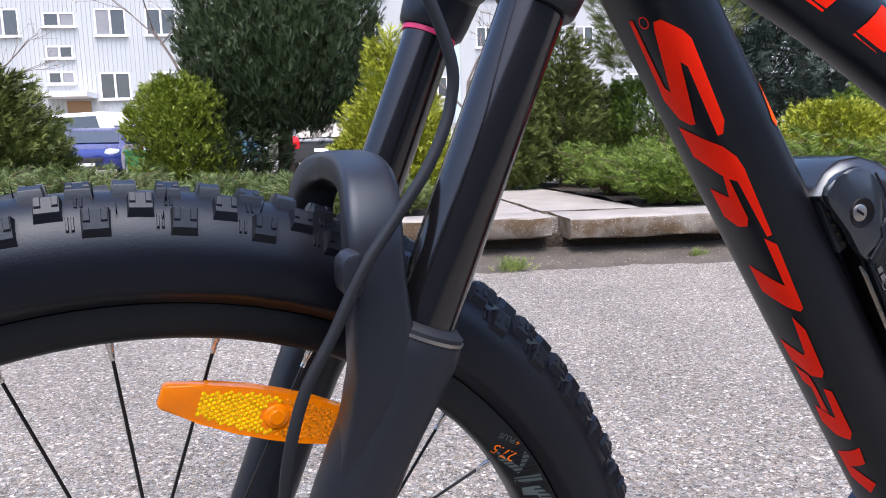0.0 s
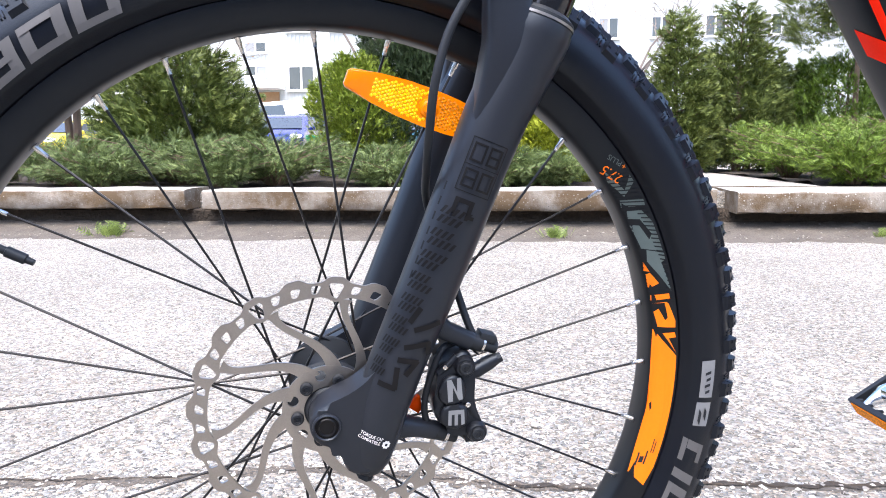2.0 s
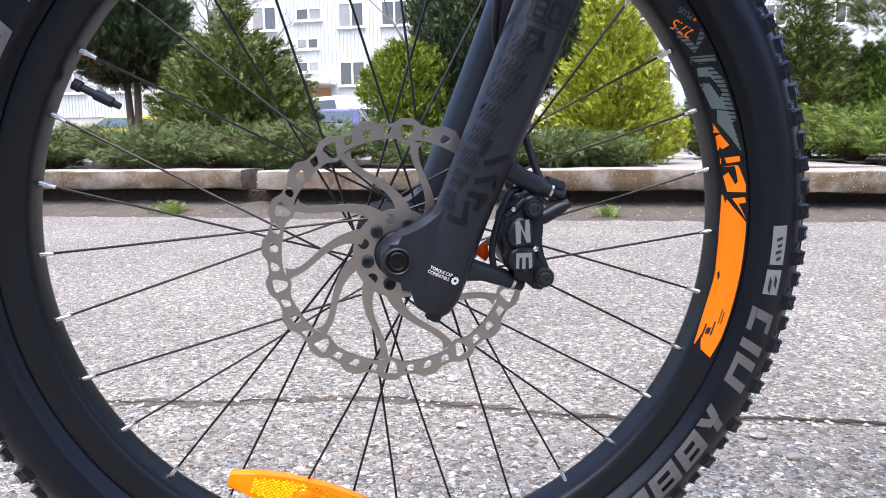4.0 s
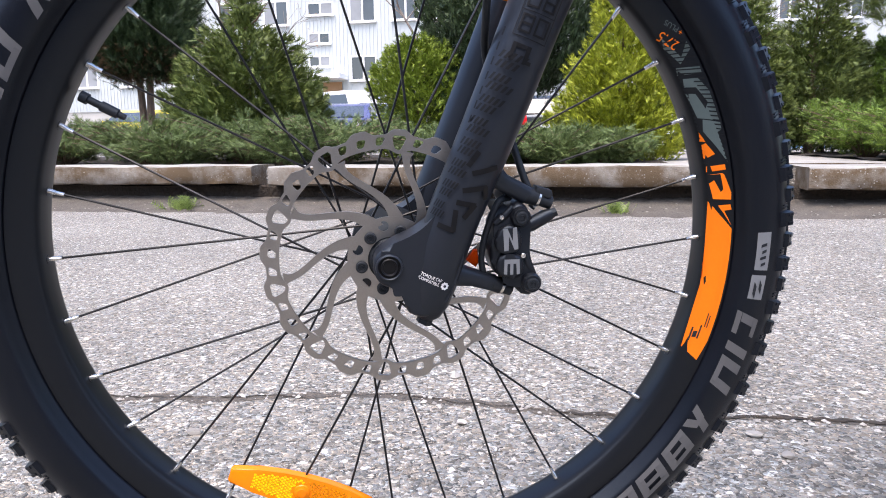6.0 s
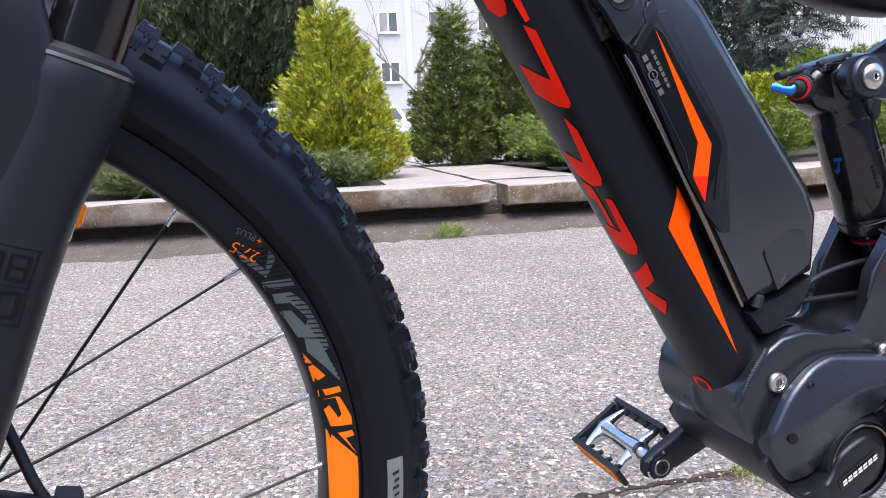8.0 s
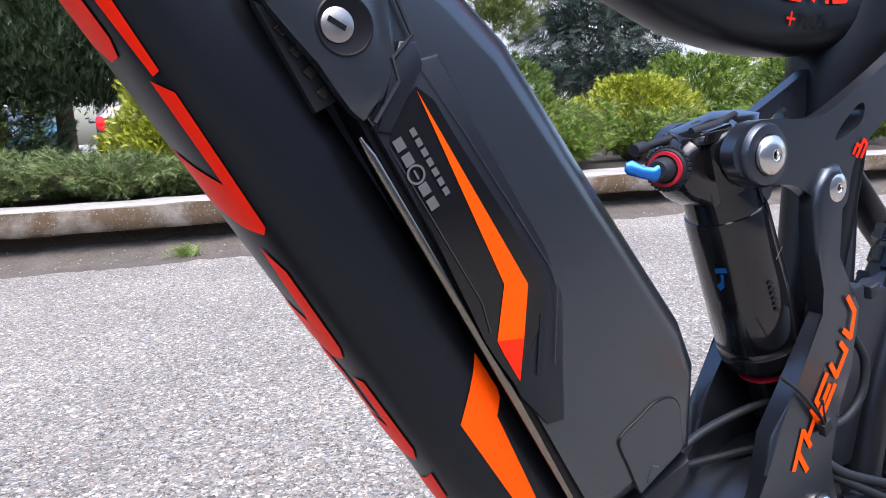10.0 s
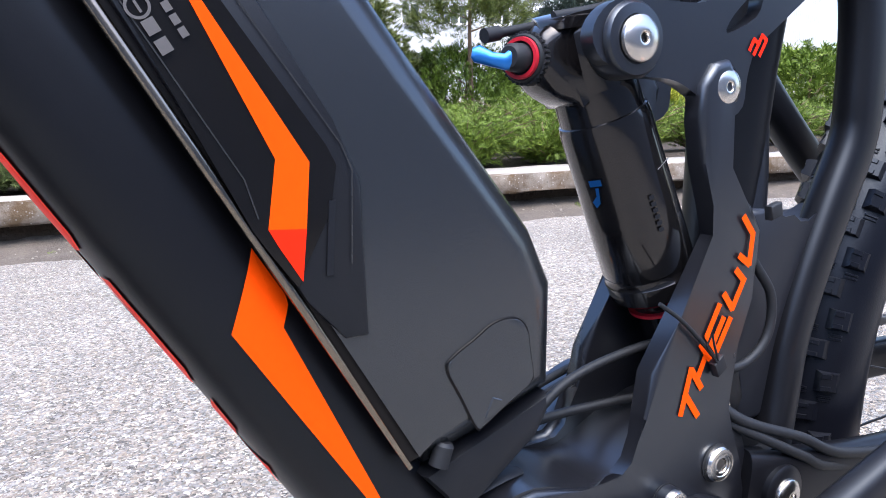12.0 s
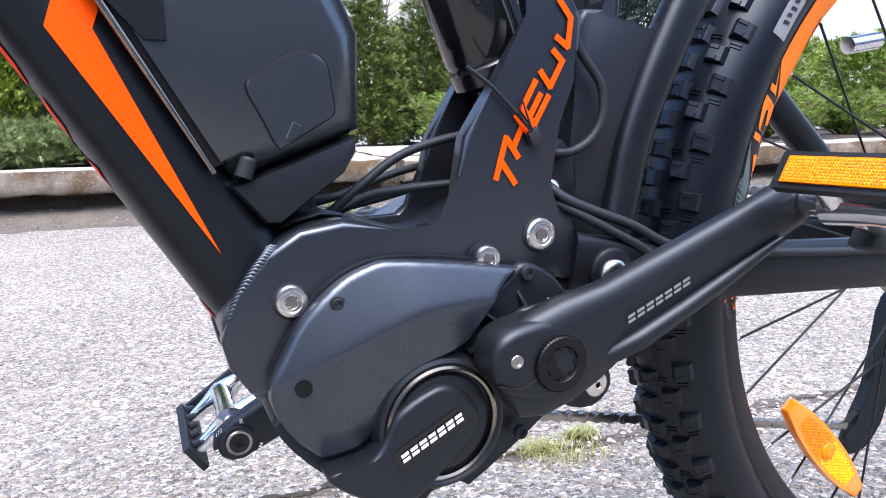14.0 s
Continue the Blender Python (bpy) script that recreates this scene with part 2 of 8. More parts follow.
def asphalt():
    """Old, worn asphalt: bound chippings of many greys, larger pale stones, faint stains."""
    m = bpy.data.materials.new("worn_asphalt")
    m.use_nodes = True
    n, l = m.node_tree.nodes, m.node_tree.links
    b, tc = n["Principled BSDF"], n.new("ShaderNodeTexCoord")
    b.inputs["Roughness"].default_value = 0.82
    cells, stones, stain, fine = n.new("ShaderNodeTexVoronoi"), n.new("ShaderNodeTexVoronoi"), n.new("ShaderNodeTexNoise"), n.new("ShaderNodeTexNoise")
    cells.inputs["Scale"].default_value, stones.inputs["Scale"].default_value = 170.0, 72.0
    stain.inputs["Scale"].default_value, stain.inputs["Detail"].default_value, fine.inputs["Scale"].default_value = 1.3, 8.0, 240.0
    warp = n.new("ShaderNodeTexNoise")
    warp.inputs["Scale"].default_value = 90.0
    wmix = n.new("ShaderNodeMix")
    wmix.data_type, wmix.blend_type = "RGBA", "LINEAR_LIGHT"
    wmix.inputs[0].default_value = 0.012
    l.new(tc.outputs["Object"], warp.inputs["Vector"])
    l.new(tc.outputs["Object"], wmix.inputs[6])
    l.new(warp.outputs["Color"], wmix.inputs[7])
    for t in (cells, stones):
        l.new(wmix.outputs[2], t.inputs["Vector"])
    for t in (stain, fine):
        l.new(tc.outputs["Object"], t.inputs["Vector"])
    ramp = n.new("ShaderNodeValToRGB")
    sep = n.new("ShaderNodeSeparateColor")
    l.new(cells.outputs["Color"], sep.inputs[0])
    l.new(sep.outputs[0], ramp.inputs[0])
    for pos, v in ((0.0, 0.055), (0.20, 0.145), (0.55, 0.235), (0.85, 0.33), (1.0, 0.56)):
        e = ramp.color_ramp.elements.new(pos) if pos not in (0.0, 1.0) else ramp.color_ramp.elements[0 if pos == 0 else -1]
        v *= 0.985
        e.position, e.color = pos, (v * 1.02, v * 0.955, v * 0.845, 1)
    # warm and cool stones among the greys
    hue, tone = n.new("ShaderNodeMix"), n.new("ShaderNodeMix")
    hue.data_type = tone.data_type = "RGBA"
    tone.blend_type = "MULTIPLY"
    tone.inputs[0].default_value = 1.0
    l.new(sep.outputs[1], hue.inputs[0])
    hue.inputs[6].default_value, hue.inputs[7].default_value = (1.10, 0.98, 0.84, 1), (0.90, 1.0, 1.10, 1)
    l.new(ramp.outputs[0], tone.inputs[6])
    l.new(hue.outputs[2], tone.inputs[7])
    # larger pale stones here and there
    sep2, pick, edge, both, mix = n.new("ShaderNodeSeparateColor"), n.new("ShaderNodeMapRange"), n.new("ShaderNodeMapRange"), n.new("ShaderNodeMath"), n.new("ShaderNodeMix")
    l.new(stones.outputs["Color"], sep2.inputs[0])
    l.new(sep2.outputs[1], pick.inputs[0])
    pick.inputs[1].default_value, pick.inputs[2].default_value = 0.90, 0.92
    l.new(stones.outputs["Distance"], edge.inputs[0])
    edge.inputs[1].default_value, edge.inputs[2].default_value, edge.inputs[3].default_value, edge.inputs[4].default_value = 0.30, 0.42, 1.0, 0.0
    both.operation = "MULTIPLY"
    l.new(pick.outputs[0], both.inputs[0])
    l.new(edge.outputs[0], both.inputs[1])
    mix.data_type = "RGBA"
    l.new(both.outputs[0], mix.inputs[0])
    l.new(tone.outputs[2], mix.inputs[6])
    mix.inputs[7].default_value = (0.72, 0.68, 0.63, 1)
    st = n.new("ShaderNodeMapRange")
    l.new(stain.outputs["Fac"], st.inputs[0])
    st.inputs[1].default_value, st.inputs[2].default_value, st.inputs[3].default_value, st.inputs[4].default_value = 0.25, 0.75, 0.78, 1.18
    hsv = n.new("ShaderNodeHueSaturation")
    l.new(st.outputs[0], hsv.inputs["Value"])
    l.new(mix.outputs[2], hsv.inputs["Color"])
    l.new(hsv.outputs[0], b.inputs["Base Color"])
    hgt, bu = n.new("ShaderNodeMath"), n.new("ShaderNodeBump")
    hgt.operation = "MULTIPLY_ADD"
    l.new(cells.outputs["Distance"], hgt.inputs[0])
    hgt.inputs[1].default_value = -1.0
    l.new(fine.outputs["Fac"], hgt.inputs[2])
    bu.inputs["Strength"].default_value, bu.inputs["Distance"].default_value = 1.0, 0.0045
    l.new(hgt.outputs[0], bu.inputs["Height"])
    l.new(bu.outputs[0], b.inputs["Normal"])
    return m


M_ASPHALT = asphalt()
M_CLADDING = surf("white_metal_cladding", (0.46, 0.485, 0.485), 0.5, var=0.06, scale=0.5, bump=0.0)
M_CLADBLUE = surf("pale_blue_cladding", (0.50, 0.66, 0.72), 0.5, var=0.05, scale=0.5, bump=0.0)
M_PLINTH = surf("grey_plinth", (0.42, 0.40, 0.37), 0.85, var=0.2, scale=1.0)
M_GLASS = surf("window_glass", (0.045, 0.055, 0.062), 0.07, var=0.5, scale=0.8, bump=0.0, spec=0.9, rvar=0.02)
M_CURTAIN = surf("window_curtain", (0.24, 0.25, 0.26), 0.8, var=0.25, scale=2)
M_FRAME = surf("white_window_frame", (0.82, 0.82, 0.82), 0.4, var=0.04)
M_DOOR = surf("brown_door", (0.30, 0.17, 0.08), 0.5, var=0.15)
M_ROOF = surf("roof_felt", (0.10, 0.10, 0.10), 0.9)
M_CARGLASS = surf("car_glass", (0.05, 0.06, 0.07), 0.05, bump=0.0, spec=0.9, rvar=0.01)
M_CARBLACK = surf("car_black_trim", (0.02, 0.02, 0.022), 0.5)
M_CARLAMP = surf("car_lamp_lens", (0.75, 0.77, 0.8), 0.08, bump=0.0)
M_TAIL = surf("red_tail_lamp", (0.55, 0.01, 0.015), 0.15, bump=0.0)
M_PARKBLUE = surf("blue_road_paint", (0.09, 0.30, 0.62), 0.7, var=0.2, scale=2)
CAR_PAINT = {c: surf("car_paint_" + c, rgb, 0.22, metal=mt, var=0.04, scale=1.5, bump=0.0, coat=0.8, rvar=0.02)
             for c, rgb, mt in (("blue", (0.02, 0.035, 0.20), 0.3), ("white", (0.80, 0.80, 0.80), 0.0), ("grey", (0.045, 0.05, 0.055), 0.4), ("yellow", (0.75, 0.60, 0.03), 0.0), ("teal", (0.03, 0.13, 0.15), 0.4))}
M_BIN = surf("green_plastic", (0.008, 0.17, 0.06), 0.45)


# ---- shaping helpers ----
def part(name, bm, material, parent=None, label="", smooth=38.0):
    """Links a bmesh as one mesh object under a thing or a part."""
    me = bpy.data.meshes.new(name)
    bmesh.ops.recalc_face_normals(bm, faces=bm.faces)
    bm.to_mesh(me)
    bm.free()
    me.materials.append(material)
    me.polygons.foreach_set("use_smooth", [True] * len(me.polygons))
    me.set_sharp_from_angle(angle=radians(smooth))
    ob = new(name, me)
    ob.parent = parent
    if label:
        ob["label"] = label
    return ob


def raw(name, verts, faces, material, parent=None, label="", smooth=0.0):
    me = bpy.data.meshes.new(name)
    me.from_pydata([tuple(v) for v in verts], [], faces)
    me.materials.append(material)
    if smooth:
        me.polygons.foreach_set("use_smooth", [True] * len(me.polygons))
        me.set_sharp_from_angle(angle=radians(smooth))
    ob = new(name, me)
    ob.parent = parent
    if label:
        ob["label"] = label
    return ob


def add_loops(bm, rings, closed=True, caps=True, wrap=False):
    """Skins a list of rings of points."""
    vs = [[bm.verts.new(p) for p in ring] for ring in rings]
    n = len(vs[0])
    pairs = list(zip(vs, vs[1:])) + ([(vs[-1], vs[0])] if wrap else [])
    for a, b in pairs:
        for i in range(n if closed else n - 1):
            j = (i + 1) % n
            bm.faces.new((a[i], a[j], b[j], b[i]))
    if caps and closed and not wrap:
        bm.faces.new(list(reversed(vs[0])))
        bm.faces.new(vs[-1])
    return vs


def add_prism(bm, pts, y0, y1, bevel=0.0, segs=2, only_near=False):
    """A plate: the outline (x, z), from y0 to y1, its rims rounded by bevel."""
    n0, e0 = len(bm.verts), set(bm.edges)
    a = [bm.verts.new((x, y0, z)) for x, z in pts]
    b = [bm.verts.new((x, y1, z)) for x, z in pts]
    bm.faces.new(a), bm.faces.new(list(reversed(b)))
    for i in range(len(pts)):
        j = (i + 1) % len(pts)
        bm.faces.new((a[i], b[i], b[j], a[j]))
    if bevel:
        sa, sb = set(a), set(b)
        rim = [e for e in bm.edges if e not in e0 and ((e.verts[0] in sa and e.verts[1] in sa) or (not only_near and e.verts[0] in sb and e.verts[1] in sb))]
        bmesh.ops.bevel(bm, geom=rim, offset=bevel, segments=segs, affect="EDGES", profile=0.5, clamp_overlap=True)
    return bm


def prism(pts, y0, y1, bevel=0.0, segs=2, only_near=False):
    return add_prism(bmesh.new(), pts, y0, y1, bevel, segs, only_near)


def smooth_loop(pts, cuts=4):
    """A closed outline rounded through its points (Catmull-Rom)."""
    out, n = [], len(pts)
    for i in range(n):
        p0, p1, p2, p3 = (Vector(pts[(i + k) % n]) for k in (-1, 0, 1, 2))
        for c in range(cuts):
            t = c / cuts
            out.append(tuple(0.5 * ((2 * p1) + (p2 - p0) * t + (2 * p0 - 5 * p1 + 4 * p2 - p3) * t * t + (3 * p1 - p0 - 3 * p2 + p3) * t ** 3)))
    return out


def smooth_path(pts, cuts=6):
    pts = [Vector(p) for p in pts]
    ext = [2 * pts[0] - pts[1]] + pts + [2 * pts[-1] - pts[-2]]
    out = []
    for i in range(len(pts) - 1):
        p0, p1, p2, p3 = ext[i:i + 4]
        for c in range(cuts):
            t = c / cuts
            out.append(0.5 * ((2 * p1) + (p2 - p0) * t + (2 * p0 - 5 * p1 + 4 * p2 - p3) * t * t + (3 * p1 - p0 - 3 * p2 + p3) * t ** 3))
    return out + [pts[-1]]


def add_slab(bm, pts, y0, y1, r, steps=4):
    """A convex plate whose near rim is rounded by r."""
    cx, cz = sum(p[0] for p in pts) / len(pts), sum(p[1] for p in pts) / len(pts)
    rings = []
    for k in range(steps + 1):
        a = math.pi / 2 * k / steps
        inset, dy = r * (1 - math.sin(a)), r * (1 - math.cos(a))
        ring = []
        for x, z in pts:
            d = max(1e-6, math.hypot(x - cx, z - cz))
            f = max(0.05, 1 - inset / d)
            ring.append((cx + (x - cx) * f, y0 + dy, cz + (z - cz) * f))
        rings.append(ring)
    rings.append([(x, y1, z) for x, z in pts])
    add_loops(bm, rings)
    return bm


def slab(pts, y0, y1, r, steps=4):
    return add_slab(bmesh.new(), pts, y0, y1, r, steps)


def add_tube(bm, path, radius, segs=12, side=None, caps=True, power=1.0):
    """A tube along a path; radius is a number, or a list of (r_side, r_other) along the path. side: the direction of r_side."""
    path = [Vector(p) for p in path]
    rings, ref = [], Vector(side) if side else None
    for i, p in enumerate(path):
        d = (path[min(i + 1, len(path) - 1)] - path[max(i - 1, 0)]).normalized()
        if ref is None:
            ref = d.orthogonal()
        u = (ref - d * ref.dot(d)).normalized()
        if not side:
            ref = u
        v = d.cross(u)
        r = radius[i] if isinstance(radius, (list, tuple)) else radius
        ru, rv = r if isinstance(r, (list, tuple)) else (r, r)
        ring = []
        for k in range(segs):
            a = 2 * math.pi * k / segs
            c, s = math.cos(a), math.sin(a)
            c, s = math.copysign(abs(c) ** power, c), math.copysign(abs(s) ** power, s)
            ring.append(p + u * ru * c + v * rv * s)
        rings.append(ring)
    add_loops(bm, rings, caps=caps)
    return bm


def tube(path, radius, segs=12, side=None, caps=True, power=1.0):
    return add_tube(bmesh.new(), path, radius, segs, side, caps, power)


def add_lathe(bm, profile, segs=48, centre=(0, 0, 0), wrap=False, turn=0.0):
    """Turns a profile of (radius, y) about the y axis through centre."""
    rings = []
    for k in range(segs):
        a = 2 * math.pi * k / segs + turn
        rings.append([(centre[0] + r * math.cos(a), centre[1] + y, centre[2] + r * math.sin(a)) for r, y in profile])
    add_loops(bm, rings, closed=wrap, caps=False, wrap=True)
    return bm


def lathe(profile, segs=48, centre=(0, 0, 0), wrap=False, turn=0.0):
    return add_lathe(bmesh.new(), profile, segs, centre, wrap, turn)


def add_plate(bm, loops, y0, y1):
    """A flat plate with holes: the first loop is its outline, the others its holes."""
    from mathutils.geometry import tessellate_polygon
    flat = [p for loop in loops for p in loop]
    tris = tessellate_polygon([[Vector((x, z, 0)) for x, z in loop] for loop in loops])
    near = [bm.verts.new((x, y0, z)) for x, z in flat]
    far = [bm.verts.new((x, y1, z)) for x, z in flat]
    for t in tris:
        if len(set(t)) == 3:
            try:
                bm.faces.new([near[i] for i in t]), bm.faces.new([far[i] for i in reversed(t)])
            except ValueError:
                pass
    at = 0
    for loop in loops:
        n = len(loop)
        for i in range(n):
            j = (i + 1) % n
            bm.faces.new((near[at + i], far[at + i], far[at + j], near[at + j]))
        at += n
    return bm


def plate(loops, y0, y1):
    return add_plate(bmesh.new(), loops, y0, y1)


def circle(cx, cz, r, n=24, a0=0.0):
    return [(cx + r * math.cos(a0 + 2 * math.pi * i / n), cz + r * math.sin(a0 + 2 * math.pi * i / n)) for i in range(n)]


def decal(name, polys, mapping, material, parent, cuts=0, label=""):
    """Thin print: polygons (u, v) laid on a surface by mapping(u, v) -> point."""
    from mathutils.geometry import tessellate_polygon
    if name in ("frame_print", "shock_print", "caliper_print", "link_print") and 1 < len(polys) <= 16:
        return [decal(name, [p], lambda u, v, i=i: mapping(u, v) - Vector((0, i * 0.00005, 0)), material, parent, cuts, label) for i, p in enumerate(polys)]
    bm = bmesh.new()
    for i, poly in enumerate(polys):
        vs = [bm.verts.new((u, v, i * 0.00005)) for u, v in poly]
        for t in tessellate_polygon([[Vector((u, v, 0)) for u, v in poly]]):
            try:
                bm.faces.new([vs[i] for i in t])
            except ValueError:
                pass
    if cuts:
        bmesh.ops.subdivide_edges(bm, edges=bm.edges, cuts=cuts, use_grid_fill=True)
    for v in bm.verts:
        v.co = mapping(v.co.x, v.co.y) - Vector((0, v.co.z, 0))
    return part(name, bm, material, parent, label)


def letters(body, size):
    """Polygons of a text in the built-in font: a mesh as (verts, faces), its lower left at the origin."""
    cu = bpy.data.curves.new("letters", "FONT")
    cu.body, cu.size, cu.resolution_u = body, size, 3
    ob = new("letters", cu)
    dg = bpy.context.evaluated_depsgraph_get()
    me = bpy.data.meshes.new_from_object(ob.evaluated_get(dg))
    out = [tuple(v.co) for v in me.vertices], [tuple(p.vertices) for p in me.polygons]
    bpy.data.objects.remove(ob)
    bpy.data.curves.remove(cu)
    bpy.data.meshes.remove(me)
    return out


def lettering(name, body, size, mapping, material, parent, label=""):
    vs, fs = letters(body, size)
    return raw(name, [mapping(x, y) for x, y, _ in vs], fs, material, parent, label)


def bolt(name, x, y, z, r, parent, h=0.004, material=None, sides=6, label=""):
    """A bolt that faces -y: chamfered flat head with a sunk ring and a dark socket."""
    k = 0.40 * r
    prof = [(r, 0.0), (r, -h * 0.55), (r * 0.90, -h * 0.95), (r * 0.84, -h), (r * 0.66, -h), (r * 0.62, -h * 0.86), (r * 0.50, -h * 0.86), (k * 1.08, -h * 0.92), (k, -h * 0.80), (k, -h * 0.45), (0.0001, -h * 0.45)]
    ob = part(name, lathe(prof, 30, (x, y, z)), material or M_BOLT, parent, label, smooth=32)
    if r > 0.004:
        # a darker insert gives the socket its shade
        star = [(x + k * (0.98 if i % 2 else 0.72) * math.cos(i * math.pi / sides), z + k * (0.98 if i % 2 else 0.72) * math.sin(i * math.pi / sides)) for i in range(2 * sides)]
        part("socket", prism(star, y - h * 0.66, y - h * 0.40), M_DARK if material is M_DARK else M_SOCKET, ob)
    return ob


def dished_bolt(name, x, y, z, r, parent, h=0.004, label=""):
    """A wide domed pivot bolt with a small socket."""
    prof = [(r, 0.0), (r, -h * 0.45), (r * 0.95, -h * 0.62), (r * 0.70, -h * 0.86), (r * 0.36, -h), (r * 0.26, -h), (r * 0.22, -h * 0.9), (r * 0.22, -h * 0.3), (0.0001, -h * 0.3)]
    ob = part(name, lathe(prof, 36, (x, y, z)), M_BOLT, parent, label, smooth=50)
    # dark insert in place of shade inside the socket
    part("socket", prism(circle(x, z, r * 0.20, 6), y - h * 0.45, y - h * 0.2), M_DARK, ob)
    return ob


def along(p0, p1, flip=1.0):
    """Axes for print on a side (y constant): u along p0 -> p1, v to its left, in the (x, z) plane."""
    d = Vector((p1[0] - p0[0], p1[1] - p0[1])).normalized()
    return d, Vector((-d.y, d.x)) * flip


def bar_set(spec):
    """Slanted bars: rows of (u0, u1, v0, v1, slant)."""
    return [[(u0 + s * v0, v0), (u1 + s * v0, v0), (u1 + s * v1, v1), (u0 + s * v1, v1)] for u0, u1, v0, v1, s in spec]

def blocks(n, u0, pitch, w, v0, v1, skip=()):
    """A row of plain leaning print blocks."""
    return [[(u0 + k * pitch, v0), (u0 + k * pitch + w, v0), (u0 + k * pitch + w, v1), (u0 + k * pitch, v1)] for k in range(n) if k not in skip]


def stroke(p, q, w):
    """A straight print stroke from p to q, w wide, with square ends."""
    p, q = Vector(p), Vector(q)
    d = (q - p).normalized() * w / 2
    n = Vector((-d.y, d.x))
    p, q = p - d * 0.5, q + d * 0.5
    return [tuple(p - n), tuple(q - n), tuple(q + n), tuple(p + n)]


# ---- the place: laid out along the kerb ----
KERB = Matrix.Translation((-0.027, -0.004, 0)) @ Matrix.Rotation(radians(-8.5), 4, "Z")
ZB = 0.27


def placed(ob, x=0.0, y=0.0, z=0.0, turn=0.0):
    ob.matrix_world = KERB @ pose(x, y, z, 0, 0, turn)
    return ob


# ground: the road, a step up at the kerb, and the planted and parking level behind it
gv, gf = [], []
_gx = [-300, -60, -20, -8, -4, -2, 0, 2, 4, 8, 20, 60, 300]
_gy = [(-300, 0), (-40, 0), (-8, 0), (-2, 0), (0, 0), (1, 0), (2, 0), (3, 0), (3.78, 0.0), (3.9, 0.006), (4.16, 0.012), (4.17, ZB), (4.6, ZB), (6, ZB), (9, ZB), (16, ZB), (30, ZB), (80, ZB), (300, ZB)]
for y, z in _gy:
    for x in _gx:
        gv.append((x, y, z))
for j in range(len(_gy) - 1):
    for i in range(len(_gx) - 1):
        a = j * len(_gx) + i
        gf.append((a, a + 1, a + 1 + len(_gx), a + len(_gx)))
ground = placed(tagged(raw("ground", gv, gf, M_ASPHALT), "worn light grey asphalt with bound stone chippings", "ground", kind="structure"))


def wobble_box(x0, x1, y0, y1, z0, z1, seed, nx=24, chip=0.004):
    """A concrete slab with uneven faces and worn arrises."""
    rng = random.Random(seed)
    bm = bmesh.new()
    prof = [(y0 + 0.012, z0), (y0, z0 + 0.012), (y0, (z0 + z1) / 2), (y0, z1 - 0.012), (y0 + 0.004, z1 - 0.004), (y0 + 0.013, z1), ((y0 * 2 + y1) / 3, z1), (y1 - 0.012, z1), (y1, z1 - 0.012), (y1, z0 + 0.012), (y1 - 0.012, z0)]
    rings = []
    for i in range(nx + 1):
        t = i / nx
        x = x0 + (x1 - x0) * t
        sh = 0.012 if i in (0, nx) else 0.0
        rings.append([(x + (0.012 if i == 0 else -0.012 if i == nx else 0) * 0, y + rng.uniform(-chip, chip) + (sh if y < (y0 + y1) / 2 else -sh) * 0.5, z + rng.uniform(-chip, chip) * (1.0 if z > (z0 + z1) / 2 else 1.6)) for y, z in prof])
    add_loops(bm, rings)
    return bm


# kerb of long slabs, each lying free on a recessed footing
KERB_Y, KERB_T, KERB_H = 3.912, 0.300, 0.135
for i, (x0, x1, dy, dz, tl) in enumerate(((-12.9, -9.68, 0.01, -0.004, 0.2), (-9.62, -6.26, -0.015, 0.0, -0.1), (-6.20, -2.84, 0.012, 0.008, 0.0), (-2.71, 0.675, 0.0, 0.0, 0.0), (0.790, 3.82, -0.035, -0.014, 0.5), (3.88, 7.0, 0.02, -0.006, 0.0), (7.05, 10.2, 0.0, 0.0, 0.3), (10.25, 13.4, 0.02, -0.005, 0.0))):
    bm = wobble_box(x0, x1, KERB_Y + dy, KERB_Y + dy + (0.56 if 0.7 < x0 < 3 else 0.40), KERB_T - KERB_H + dz, KERB_T + dz, i)
    placed(tagged(part("kerb_slab", bm, M_CONCRETE, None, smooth=50), "long weathered concrete kerb slab with rusty stains", "kerb slab", group="kerb slabs"), turn=0)
# footing takes the dark soil colour, for shade under the slabs
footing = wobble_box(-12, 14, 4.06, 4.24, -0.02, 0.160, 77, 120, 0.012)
placed(tagged(part("kerb_footing", footing, M_SOIL, None, smooth=50), "rough recessed footing, soil-dark for the shade under the kerb", "footing", kind="structure"))
# the path between the beds: two strips of slabs
for i, (x0, x1, y0, y1) in enumerate(((0.06, 0.690, 4.318, 8.2), (0.12, 0.84, 8.24, 12.4), (0.745, 1.50, 4.445, 8.2), (0.90, 1.62, 8.24, 12.4))):
    bm = bmesh.new()
    n = 10
    rings = []
    rng = random.Random(40 + i)
    for k in range(n + 1):
        t = k / n
        sx = 0.055 * (y0 + (y1 - y0) * t - 4.3) / 4.0 if y0 < 8 else 0.055 + 0.05 * t
        rings.append([(x0 + sx, y0 + (y1 - y0) * t, 0.20), (x0 + sx, y0 + (y1 - y0) * t, 0.292 + rng.uniform(-0.003, 0.003)), ((x0 + x1) / 2 + sx, y0 + (y1 - y0) * t, 0.296 + rng.uniform(-0.003, 0.003)), (x1 + sx, y0 + (y1 - y0) * t, 0.292 + rng.uniform(-0.003, 0.003)), (x1 + sx, y0 + (y1 - y0) * t, 0.20)])
    add_loops(bm, rings)
    placed(tagged(part("path_slab", bm, M_CONCRETE, None, smooth=30), "pale concrete path slab between planting beds", "path slab", group="path slabs"))

